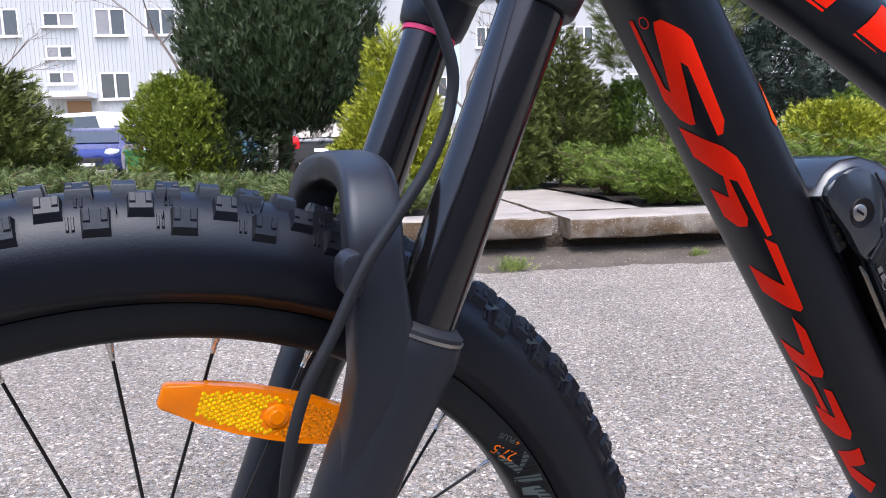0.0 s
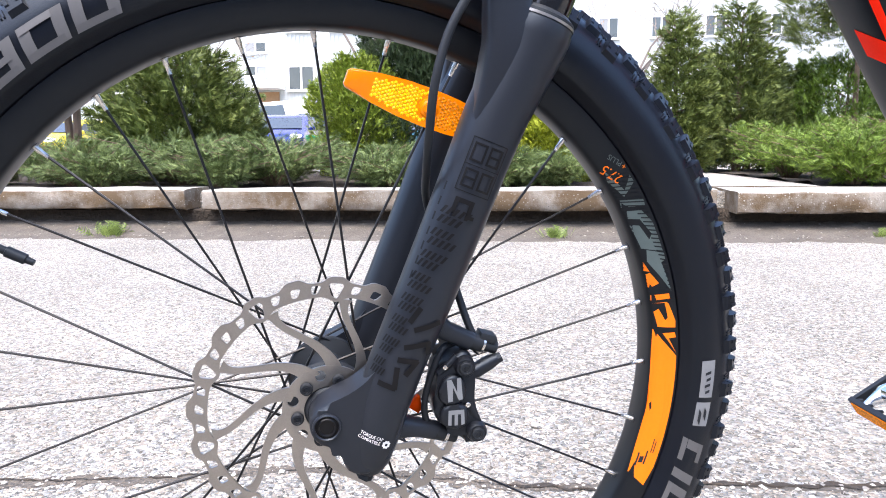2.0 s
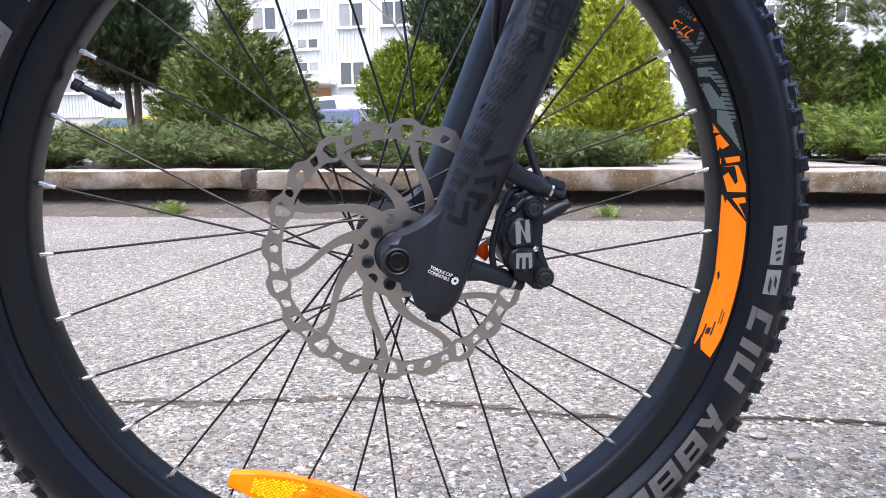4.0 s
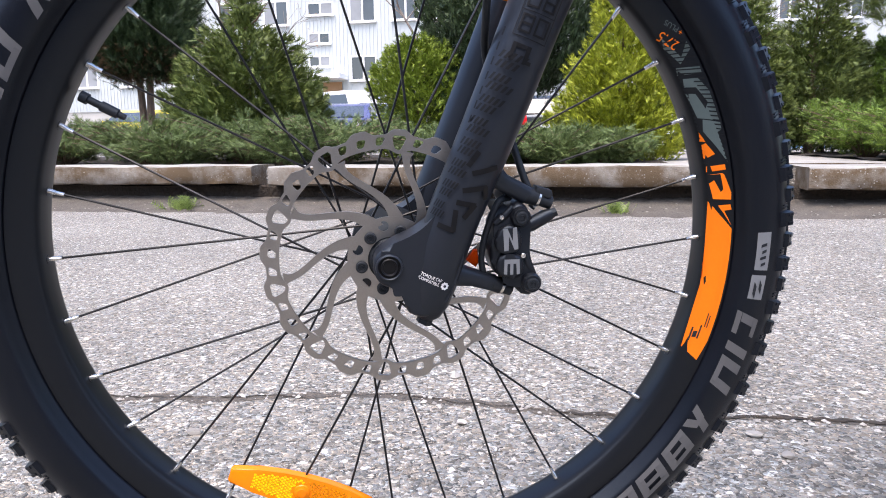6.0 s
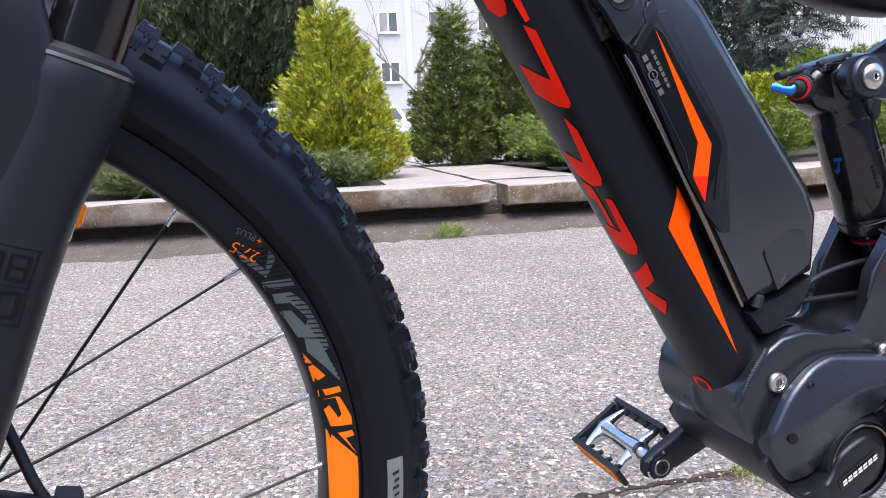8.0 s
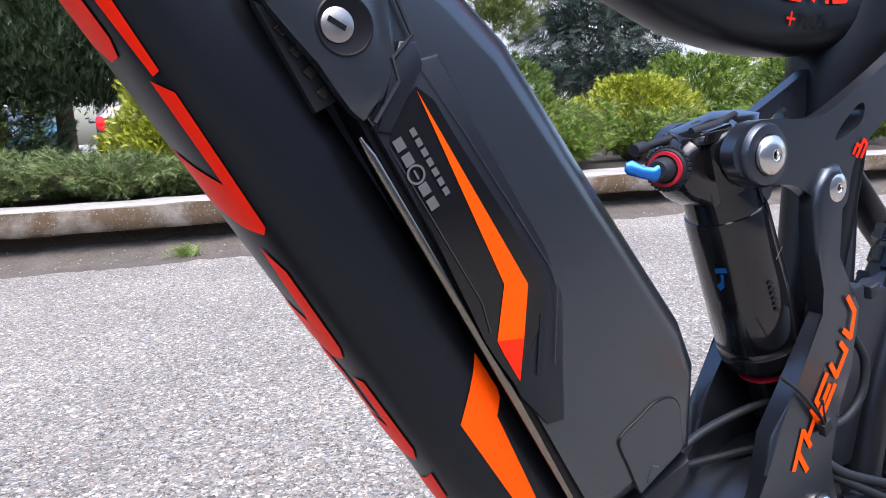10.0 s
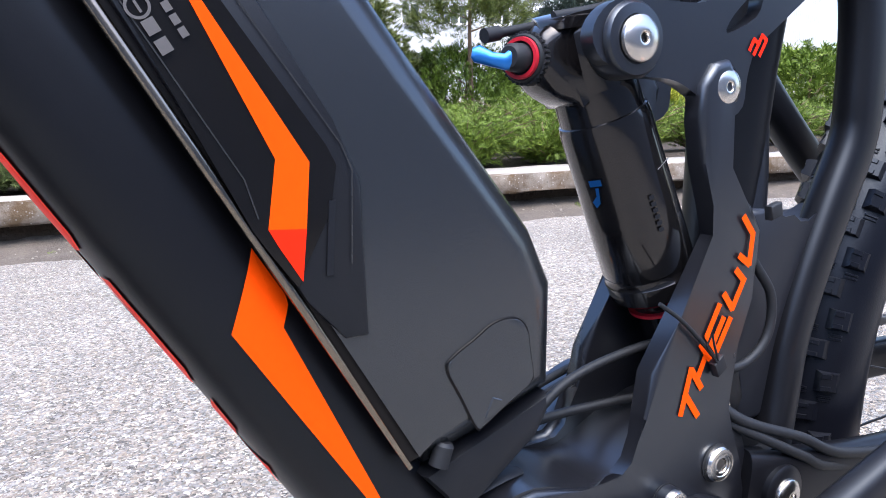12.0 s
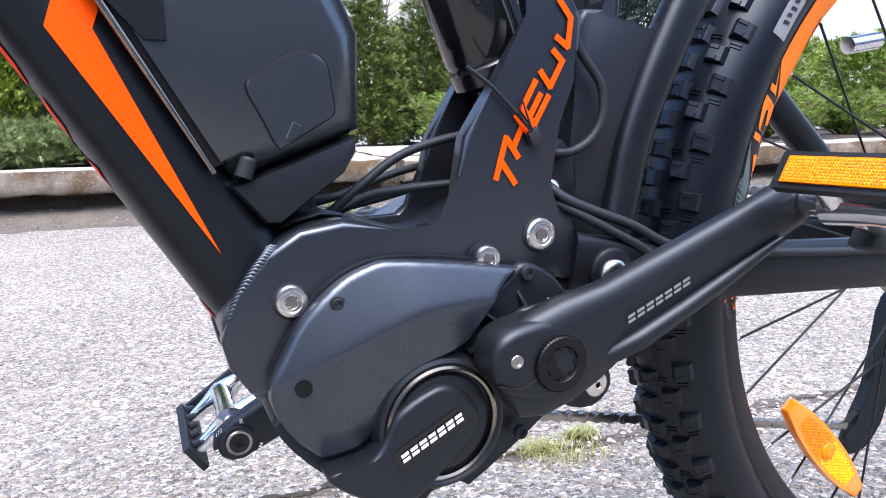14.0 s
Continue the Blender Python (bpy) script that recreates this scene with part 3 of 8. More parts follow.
# beds of soil
for x0, x1 in ((-14.0, 0.05), (1.60, 16.0)):
    bm = bmesh.new()
    rng = random.Random(int(x1))
    nx, ny = 60, 16
    vs = [[bm.verts.new((x0 + (x1 - x0) * i / nx, 4.30 + 5.0 * j / ny, 0.262 + rng.uniform(-0.015, 0.02) + (0.03 if 1 < j < ny - 1 else -0.01))) for i in range(nx + 1)] for j in range(ny + 1)]
    for j in range(ny):
        for i in range(nx):
            bm.faces.new((vs[j][i], vs[j][i + 1], vs[j + 1][i + 1], vs[j + 1][i]))
    placed(tagged(part("planting_bed", bm, M_SOIL, None), "dark soil planting bed behind the kerb", "planting bed", kind="structure"))

# dirt strip and loose stones along the kerb foot
bm = bmesh.new()
rng = random.Random(3)
nx, ny = 420, 7
vs = [[bm.verts.new((-9 + 20 * i / nx, 3.66 + (0.42 * j / ny if j else 0.16 * noise.noise((i * 0.11, 0, 7)) + 0.10 * noise.noise((i * 0.5, 3, 0)) - 0.05), (0.004 + 0.075 * (j / ny) ** 1.4 + rng.uniform(0, 0.012)) if j else -0.004)) for i in range(nx + 1)] for j in range(ny + 1)]
for j in range(ny):
    for i in range(nx):
        bm.faces.new((vs[j][i], vs[j][i + 1], vs[j + 1][i + 1], vs[j + 1][i]))
M_DIRT = surf("grey_brown_grit", (0.100, 0.086, 0.070), 0.95, var=0.55, scale=7, grain=0.5, gscale=90, bump=1.0, bscale=90, depth=0.02)
placed(tagged(part("dirt_strip", bm, M_DIRT, None), "strip of grit and dirt along the kerb foot", "dirt", kind="structure"))


def pebbles(name, n, area, size, seed, mat, label):
    """Angular little stones scattered on the ground."""
    rng = random.Random(seed)
    base = [(1, 0, 0), (-1, 0, 0), (0, 1, 0), (0, -1, 0), (0, 0, 1), (0, 0, -1)]
    tri = [(0, 2, 4), (2, 1, 4), (1, 3, 4), (3, 0, 4), (2, 0, 5), (1, 2, 5), (3, 1, 5), (0, 3, 5)]
    vs, fs = [], []
    for _ in range(n):
        x, y, z = area(rng)
        s = size * (0.35 + rng.random() ** 3 * 1.6)
        a = rng.random() * 6.28
        o = len(vs)
        for bx, by, bz in base:
            k = [rng.uniform(0.7, 1.25) for _ in range(3)]
            px, py, pz = bx * s * k[0], by * s * k[1] * 0.8, bz * s * 0.55 * k[2]
            vs.append((x + px * math.cos(a) - py * math.sin(a), y + px * math.sin(a) + py * math.cos(a), z + pz + s * 0.2))
        fs += [tuple(o + i for i in t) for t in tri]
    return placed(tagged(raw(name, vs, fs, mat), label, "stones", kind="stuff"))


M_GRIT = surf("dull_grit", (0.17, 0.155, 0.135), 0.9, var=0.3, islands=0.6, bump=0.3, bscale=200)
pebbles("loose_grit", 3400, lambda r: (lambda q: (r.uniform(-6, 5), 3.70 + 0.36 * q, 0.012 + 0.062 * q ** 1.4))(r.random() ** 1.3), 0.0065, 11, M_GRIT, "loose grit and small stones at the kerb foot")
pebbles("loose_stones", 900, lambda r: (r.uniform(-4, 3), r.uniform(-0.3, 3.7), 0.0), 0.0055, 12, M_STONE, "loose pale stones on the asphalt")

# a ragged crack in the asphalt under the bicycle, filled with dark grit
_crack = [(-3.2, 0.30), (-2.4, 0.42), (-1.7, 0.36), (-1.18, 0.40), (-0.90, 0.48), (-0.64, 0.45), (-0.47, 0.44), (-0.24, 0.47), (-0.03, 0.49), (0.05, 0.49), (0.26, 0.52), (0.31, 0.49), (0.9, 0.56), (1.8, 0.50)]
rng = random.Random(21)
gv, gf, _line = [], [], []
for (xa, ya), (xb, yb) in zip(_crack, _crack[1:]):
    steps = max(4, int((xb - xa) / 0.012))
    for k in range(steps):
        t = k / steps
        _line.append((xa + (xb - xa) * t, ya + (yb - ya) * t))
for name, lift, wide, mat, label in (("crack_dirt", 0.0008, 0.024, M_DIRT, "grey-brown dirt washed along the crack"), ("crack", 0.0022, 0.0110, M_SOIL, "ragged dark crack in the worn asphalt")):
    wander, swell, gv, gf = 0.0, 0.4, [], []
    for k, (x, y) in enumerate(_line):
        wander = wander * 0.88 + (rng.uniform(-0.006, 0.006))
        swell = max(0.06, min(1.0, swell + rng.uniform(-0.18, 0.19)))
        w = wide * swell ** 1.5
        gv += [(x, y + wander - w * rng.uniform(0.4, 1.0), lift), (x, y + wander + w * rng.uniform(0.4, 1.0), lift)]
        if k and swell > 0.09:
            gf.append((2 * k - 2, 2 * k, 2 * k + 1, 2 * k - 1))
    placed(tagged(raw(name, gv, gf, mat), label, "crack", kind="structure"))
pebbles("crack_grit", 1500, lambda r: ((lambda q: (q[0] + r.gauss(0, 0.01), q[1] + r.gauss(0, 0.022), 0.0005))(r.choice(_line))), 0.0040, 31, M_STONE, "grit loosened along the crack")


def stone(x, y, s, seed):
    """One larger pale stone, worn round."""
    r = random.Random(seed)
    bm = bmesh.new()
    bmesh.ops.create_icosphere(bm, subdivisions=2, radius=1.0)
    k = (r.uniform(0.9, 1.3), r.uniform(0.7, 1.0), r.uniform(0.45, 0.7))
    cuts = [Vector((r.gauss(0, 1), r.gauss(0, 1), r.gauss(0, 1))).normalized() for _ in range(7)]
    for v in bm.verts:
        for q in cuts:
            over = v.co.dot(q) - 0.72
            if over > 0:
                v.co -= q * over * 0.8
        v.co = Vector((v.co.x * k[0], v.co.y * k[1], v.co.z * k[2])) * s
    placed(tagged(part("stone", bm, M_STONE, None, smooth=25), "small pale loose stone on the asphalt", "stone", group="loose stones"), x, y, s * 0.35, r.uniform(0, 360))


for i, (x, y, s) in enumerate(((-1.24, 0.95, 0.014), (-0.28, 0.40, 0.011), (-1.14, 0.26, 0.012), (-0.73, 0.37, 0.010), (-0.78, 0.59, 0.011), (-0.25, 0.33, 0.010), (-0.05, 0.62, 0.008), (0.18, 0.36, 0.008), (-0.52, 0.70, 0.009))):
    stone(x, y, s, 500 + i)
_twig = smooth_path([(0.0, 0.43, 0.004), (0.03, 0.452, 0.007), (0.06, 0.455, 0.005), (0.10, 0.48, 0.004)], 4)
placed(tagged(part("twig", tube(_twig, [0.0017] * 6 + [0.0012] * (len(_twig) - 6), 6), M_BRANCH, None), "thin dry twig lying on the asphalt", "twig"))


# ---- planting ----
def spray_template(kind):
    """A little fan of narrow leaves in the plane of u (along) and v, with a slight fold: lists of triangles."""
    tris = []
    if kind == "fan":
        # a flat, forked spray: leaflets leave the stalk one after the other
        for u, sd, ln in ((0.0, 0.0, 1.0), (0.18, 1.0, 0.62), (0.30, -1.0, 0.58), (0.48, 1.0, 0.42), (0.58, -1.0, 0.38)):
            c, q = math.cos(0.62 * sd), math.sin(0.62 * sd)
            w = 0.075 if sd == 0 else 0.070
            tris.append(((u - w * q * 0.6, w * c, 0.0), (u + w * q * 0.6 + 0.04, -w * c, 0.02), (u + ln * c, ln * q, 0.05 * abs(sd))))
    elif kind == "sprig":
        tris.append(((0, -0.05, 0), (0, 0.05, 0), (1.0, 0, 0.08)))
        for k in range(3):
            b0 = 0.10 + 0.24 * k
            ln = 0.50 - 0.08 * k
            for s in (-1, 1):
                tris.append(((b0, 0, 0.0), (b0 + 0.12, s * 0.03, 0.02), (b0 + ln * 0.80, s * ln * 0.62, 0.10 * (k % 2))))
    elif kind == "feather":
        tris.append(((0, -0.035, 0), (0, 0.035, 0), (1.0, 0, 0.10)))
        for k in range(5):
            u = 0.12 + 0.17 * k
            ln = 0.36 * (1 - 0.55 * u)
            for s in (-1, 1):
                tris.append(((u, 0, 0.01), (u + 0.09, 0, 0.01), (u + ln * 0.85, s * ln, 0.05 + 0.05 * k * 0.3)))
    else:
        for k in range(4):
            a = k * math.pi / 2 + 0.4
            tris.append(((0, 0.03 * math.cos(a), 0.03 * math.sin(a)), (0.05, -0.03 * math.sin(a), 0.03 * math.cos(a)), (1.0, 0.30 * math.cos(a), 0.30 * math.sin(a))))
    return np.array(tris).reshape(-1, 3)


def sprays(name, pts, dirs, sizes, kind, mat, parent, seed):
    """Many leaf sprays in one mesh: at each point a fan that looks along its direction."""
    rng = np.random.default_rng(seed)
    tpl = spray_template(kind)
    n, k = len(pts), len(tpl)
    d = dirs / np.linalg.norm(dirs, axis=1, keepdims=True)
    ref = rng.normal(size=(n, 3))
    v = np.cross(d, ref)
    v /= np.linalg.norm(v, axis=1, keepdims=True)
    w = np.cross(d, v)
    co = pts[:, None] + sizes[:, None, None] * (d[:, None] * tpl[None, :, 0:1] + v[:, None] * tpl[None, :, 1:2] + w[:, None] * tpl[None, :, 2:3])
    me = bpy.data.meshes.new(name)
    nv = n * k
    me.vertices.add(nv)
    me.vertices.foreach_set("co", co.reshape(-1).astype(np.float32))
    me.loops.add(nv)
    me.loops.foreach_set("vertex_index", np.arange(nv, dtype=np.int32))
    me.polygons.add(nv // 3)
    me.polygons.foreach_set("loop_start", np.arange(0, nv, 3, dtype=np.int32))
    me.update(calc_edges=True)
    me.materials.append(mat)
    ob = new(name, me)
    ob.parent = parent
    return ob


def lumpy(dirs, seed, amount):
    """An uneven radius for a crown, by direction."""
    return np.array([1.0 + amount * (noise.noise(Vector(d) * 1.9 + Vector((seed * 3.1, 0, 0))) + 0.6 * noise.noise(Vector(d) * 4.5 + Vector((0, seed * 1.7, 0)))) for d in dirs])


def trunk_mesh(h, r, lean=0.0, seed=0, limbs=8, reach=0.5, start=0.35):
    rng = random.Random(seed)
    bm = bmesh.new()
    path = [(lean * t * h + 0.03 * math.sin(5 * t + seed), 0.02 * math.cos(4 * t), h * t) for t in (0, 0.04, 0.12, 0.3, 0.5, 0.75, 1.0)]
    add_tube(bm, path, [r * 1.5, r * 1.2, r, r * 0.85, r * 0.65, r * 0.38, r * 0.1], 9)
    twigs = bmesh.new()
    for k in range(limbs):
        t = start + (0.95 - start) * k / max(1, limbs - 1)
        a = rng.random() * 6.28
        z = h * t
        ln = reach * (1.1 - 0.6 * t) * rng.uniform(0.7, 1.1)
        p = Vector((lean * z, 0, z))
        add_tube(twigs, [p, p + Vector((math.cos(a) * ln * 0.5, math.sin(a) * ln * 0.5, ln * 0.18)), p + Vector((math.cos(a) * ln, math.sin(a) * ln, ln * 0.5))], [r * 0.32, r * 0.2, r * 0.05], 6)
    return bm, twigs


def evergreen(name, x, y, rx, z0, z1, mat, kind, n, size, seed, label, shape="cone", z_base=0.28, trunk=0.04, up=0.6, lump=0.22, cat="shrub", core_share=0.10):
    """A dense evergreen: a stem with limbs and a crown of sprays inside an uneven hull."""
    if kind == "fan":
        n, size = int(n * 1.5), size * 0.63
    rng = np.random.default_rng(seed)
    root = placed(tagged(new(name), label, cat), x, y, z_base, seed * 37 % 360)
    stem, twigs = trunk_mesh(z1 - z_base - 0.1 * (z1 - z0), trunk, 0, seed, 10, rx * 0.8, max(0.12, (z0 - z_base + 0.1) / (z1 - z_base)))
    part("trunk", stem, M_BARK, root)
    tagged(part("limb", twigs, M_BARK, root), kind="stuff")
    if shape == "cone":
        t = 1 - np.sqrt(rng.random(n)) * 0.985
        hull = rx * ((1 - t) ** 0.75) * np.clip((t + 0.10) / 0.22, 0.35, 1.0)
    elif shape == "bush":
        t = 1 - np.sqrt(rng.random(n)) * 0.985
        hull = rx * ((1 - t) ** 0.62) * np.clip((t + 0.30) / 0.42, 0.6, 1.0)
    elif shape == "spire":
        t = np.where(rng.random(n) < 0.93, 0.62 * (1 - np.sqrt(rng.random(n)) * 0.97), 0.5 + 0.5 * rng.random(n))
        hull = rx * np.where(t < 0.62, np.clip(1.05 - t / 0.62, 0.0, 1.0) ** 0.55 * np.clip((t + 0.12) / 0.24, 0.4, 1.0), 0.0) + 0.22 * rx * np.clip(1 - t, 0.05, 0.5)
    elif shape == "drop":
        # rounded below, widest a third of the way up, drawn in above
        t = 1 - np.sqrt(rng.random(n)) * 0.99
        hull = rx * np.where(t < 0.34, np.sqrt(np.clip(1 - ((0.34 - t) / 0.36) ** 2, 0.02, 1)), np.clip(1 - ((t - 0.34) / 0.70) ** 2, 0.02, 1))
    elif shape == "egg":
        t = rng.random(n)
        hull = rx * np.sqrt(np.clip(1 - np.abs(2 * t - 0.86) ** 2.3 / 1.4, 0.02, 1))
    else:
        t = np.clip(rng.beta(1.6, 1.4, n), 0.01, 0.99)
        hull = rx * np.sqrt(np.clip(1 - (2 * t - 0.9) ** 2 / 1.25, 0.03, 1))
    a = rng.random(n) * 2 * np.pi
    dirs = np.stack([np.cos(a), np.sin(a), 2.2 * t - 0.6], 1)
    hull = hull * lumpy(dirs, seed, lump)
    r = hull * (1 - 0.55 * rng.random(n) ** 2.2)
    pts = np.stack([np.cos(a) * r, np.sin(a) * r, (z0 - z_base) + (z1 - z0) * t], 1)
    out = np.stack([np.cos(a), np.sin(a), np.full(n, up)], 1) + rng.normal(size=(n, 3)) * 0.35
    # most sprays gather into tufts that stand out of the hull
    m = max(40, n // 34)
    c = rng.integers(0, m, n)
    tufted = rng.random(n) < 0.72
    stick = rng.random(n)
    lean = np.stack([np.cos(a[c]), np.sin(a[c]), np.full(n, up * 1.2)], 1)
    lean /= np.linalg.norm(lean, axis=1, keepdims=True)
    shell = np.stack([np.cos(a[c]) * hull[c] * 0.90, np.sin(a[c]) * hull[c] * 0.90, pts[c, 2]], 1)
    wide = size * 0.62 * (1.15 - stick)
    tuft = shell + lean * (size * 2.1 * (stick - 0.35))[:, None] + rng.normal(size=(n, 3)) * wide[:, None]
    pts = np.where(tufted[:, None], tuft, pts)
    out = np.where(tufted[:, None], lean + rng.normal(size=(n, 3)) * 0.45, out)
    reach = size * rng.uniform(0.6, 1.3, n)
    # coarse inner twigs close the middle of the crown
    core = np.arange(n) < n * core_share
    pts = np.where(core[:, None], np.stack([np.cos(a) * hull * 0.55, np.sin(a) * hull * 0.55, (z0 - z_base) + (z1 - z0) * (0.06 + 0.90 * t)], 1), pts)
    reach = np.where(core, reach * 2.3, reach)
    sprays("crown", pts, out, reach, kind, mat, root, seed + 1)
    return root


def juniper(name, x, y, rx, ry, h, mat, n, seed, label, size=0.066):
    """A low spreading juniper: stems from the middle, each with feathered sprays."""
    rng = np.random.default_rng(seed)
    root = placed(tagged(new(name), label, "shrub"), x, y, 0.29)
    bm = bmesh.new()
    pts, dirs = [], []
    stems = 60
    for k in range(stems):
        a, ln, rise = rng.random() * 2 * np.pi, rng.uniform(0.45, 1.05), h * rng.uniform(0.35, 1.0)
        end = Vector((math.cos(a) * rx * ln, math.sin(a) * ry * ln, rise))
        mid = Vector((end.x * 0.5, end.y * 0.5, rise * 0.75))
        pth = smooth_path([(end.x * 0.1, end.y * 0.1, 0), mid * 0.6, mid, end], 3)
        add_tube(bm, pth, [0.010 * (1 - 0.85 * i / len(pth)) for i in range(len(pth))], 4)
        # tufts along the stem, each a handful of upturned sprays
        tufts = 7
        for q in range(tufts):
            t = (0.22 + 0.78 * (q + rng.random()) / tufts)
            i = min(len(pth) - 2, int(t * (len(pth) - 1)))
            d = (pth[i + 1] - pth[i]).normalized()
            c = np.array(pth[i].lerp(pth[i + 1], rng.random())) + rng.normal(size=3) * np.array([0.050, 0.050, 0.016])
            lean = np.array([d.x * 0.7, d.y * 0.7, 0.30]) + rng.normal(size=3) * 0.32
            for _ in range(n // stems // tufts):
                off = rng.normal(size=3) * np.array([0.024, 0.024, 0.011])
                p = c + off + lean * 0.03 * rng.random()
                pts.append((p[0], p[1], max(0.01, p[2])))
                dirs.append(tuple(lean + off * 16 + rng.normal(size=3) * 0.18))
    tagged(part("stem", bm, M_BARK, root), kind="stuff")
    sprays("foliage", np.array(pts), np.array(dirs), size * rng.uniform(0.55, 1.25, len(pts)), "sprig", mat, root, seed + 1)
    return root


L_THUJA = "yellow-green thuja with dense feathery foliage in the bed"
evergreen("thuja", -0.24, 5.45, 0.56, 0.28, 1.74, M_THUJA, "fan", 13000, 0.090, 21, L_THUJA, "bush", up=0.9, lump=0.38)
evergreen("thuja", -2.25, 6.60, 0.47, 0.30, 1.48, M_THUJA2, "fan", 9500, 0.090, 22, "rounded bright green thuja in the bed", "egg", up=0.8, lump=0.36)
evergreen("round_shrub", -1.80, 6.78, 0.52, 0.28, 1.26, M_CYPRESS, "fan", 4200, 0.10, 41, "dark green shrub under the cypress tree", "egg", up=0.7, lump=0.3)
evergreen("cypress_tree", -1.31, 7.10, 0.98, 0.98, 3.50, M_CYPRESS, "fan", 21000, 0.13, 23, "large dark green cypress tree with a bare trunk", "drop", trunk=0.085, up=2.4, lump=0.2, cat="tree", core_share=0.16)
evergreen("thuja", -3.90, 6.10, 0.79, 0.30, 2.45, M_CONIFER, "fan", 11000, 0.14, 24, "dark green broad thuja with a thin leader in the bed", "spire", up=0.5, lump=0.34)
M_DRYLEAF = foliage("brown_dry_foliage", (0.085, 0.052, 0.026), (0.20, 0.12, 0.06))
for dx in (-0.08, 0.08):
    clipped = evergreen("clipped_tree", -6.40 + dx, 8.1, 0.70, 1.32, 3.3, M_CYPRESS, "feather", 7000, 0.115, 25 + int(dx * 100), "clipped dark evergreen on a bare trunk, brown underneath", "drop", trunk=0.055, up=0.9, lump=0.12, cat="tree", core_share=0.12)
    # dead brown foliage on the underside of the crown
    rng = np.random.default_rng(300 + int(dx * 100))
    ang, tt = rng.random(900) * 2 * np.pi, rng.random(900) * 0.22
    rad = 0.69 * np.sqrt(np.clip(1 - ((0.34 - tt) / 0.36) ** 2, 0.02, 1)) * rng.uniform(0.75, 1.06, 900)
    sprays("dry_foliage", np.stack([np.cos(ang) * rad, np.sin(ang) * rad, 1.04 + 1.98 * tt], 1), np.stack([np.cos(ang), np.sin(ang), rng.normal(size=900) * 0.5 - 0.2], 1), rng.uniform(0.07, 0.13, 900), "feather", M_DRYLEAF, clipped, 310 + int(dx * 100))
evergreen("false_cypress", 1.17, 7.55, 0.54, 0.30, 2.15, M_CONIFER, "fan", 7000, 0.115, 27, "dark green conical false cypress beside the path", "cone", up=0.45, lump=0.34)
evergreen("false_cypress", 1.92, 7.85, 0.62, 0.30, 2.30, M_CONIFER, "fan", 7000, 0.12, 42, "dark green broad false cypress behind the junipers", "bush", up=0.45, lump=0.36)
evergreen("standard_tree", 3.05, 7.5, 0.80, 1.66, 3.1, M_CONIFER, "feather", 4200, 0.12, 28, "small clipped evergreen with a thin bare trunk", "egg", trunk=0.035, up=0.7, cat="tree")
evergreen("round_shrub", 3.3, 8.4, 1.10, 0.30, 1.55, M_JUNIPER2, "fan", 6500, 0.13, 29, "mid-green rounded evergreen shrub", "egg", up=0.8)
evergreen("round_shrub", 2.3, 8.6, 0.80, 0.30, 1.50, M_CONIFER, "fan", 4500, 0.13, 30, "mid-green rounded evergreen shrub", "egg", up=0.8)
evergreen("golden_shrub", 5.60, 8.10, 0.86, 0.32, 1.20, M_THUJA, "fan", 6500, 0.11, 31, "bright yellow-green low evergreen shrub", "egg", up=0.8)
evergreen("round_shrub", 8.40, 10.3, 1.20, 0.32, 1.75, M_JUNIPER2, "fan", 6000, 0.14, 32, "mid-green rounded evergreen shrub", "egg", up=0.8)
evergreen("thuja", 8.3, 7.6, 0.9, 0.30, 1.5, M_JUNIPER2, "fan", 5000, 0.14, 33, "green rounded thuja in the bed", "egg", up=0.7)
evergreen("spruce", 7.9, 12.3, 1.45, 1.35, 7.0, M_SPRUCE, "feather", 6200, 0.28, 34, "tall blue-grey spruce with drooping boughs", "cone", z_base=0.27, trunk=0.10, up=-0.25, lump=0.5, cat="tree", core_share=0.05)
evergreen("hedge", 9.0, 16.0, 2.6, 0.3, 2.0, M_JUNIPER2, "fan", 5000, 0.22, 37, "green hedge at the edge of the car park", "egg", up=0.6)
evergreen("hedge", 4.6, 26.0, 1.6, 0.3, 1.9, M_CONIFER, "fan", 3000, 0.26, 38, "hedge in front of the building", "egg", up=0.6)
evergreen("hedge", 13.5, 14.0, 2.4, 0.3, 2.2, M_THUJA2, "fan", 4500, 0.22, 39, "green hedge at the edge of the car park", "egg", up=0.6)

for i, (x, y, rx, ry, h) in enumerate(((-0.95, 4.95, 0.62, 0.50, 0.36), (-1.75, 5.05, 0.62, 0.58, 0.42), (-2.55, 4.95, 0.68, 0.56, 0.42), (-3.40, 5.05, 0.70, 0.60, 0.46), (-4.30, 4.95, 0.72, 0.58, 0.42), (-5.25, 5.05, 0.75, 0.60, 0.44), (-6.3, 5.0, 0.8, 0.6, 0.44), (-7.4, 5.1, 0.8, 0.6, 0.46), (-1.3, 5.7, 0.6, 0.5, 0.40), (-3.0, 5.8, 0.7, 0.5, 0.44), (-5.0, 6.0, 0.9, 0.6, 0.46), (-6.6, 6.3, 1.0, 0.6, 0.5), (-0.72, 4.68, 0.48, 0.34, 0.34), (-0.38, 4.78, 0.34, 0.34, 0.26), (-1.5, 4.66, 0.5, 0.3, 0.34), (-2.9, 4.66, 0.5, 0.3, 0.34), (-3.9, 4.66, 0.5, 0.3, 0.34))):
    juniper("juniper", x, y, rx, ry, h * (0.76 if x > -2.2 else 0.92), M_JUNIPER, 6300, 60 + i, "low grey-green spreading juniper behind the kerb")
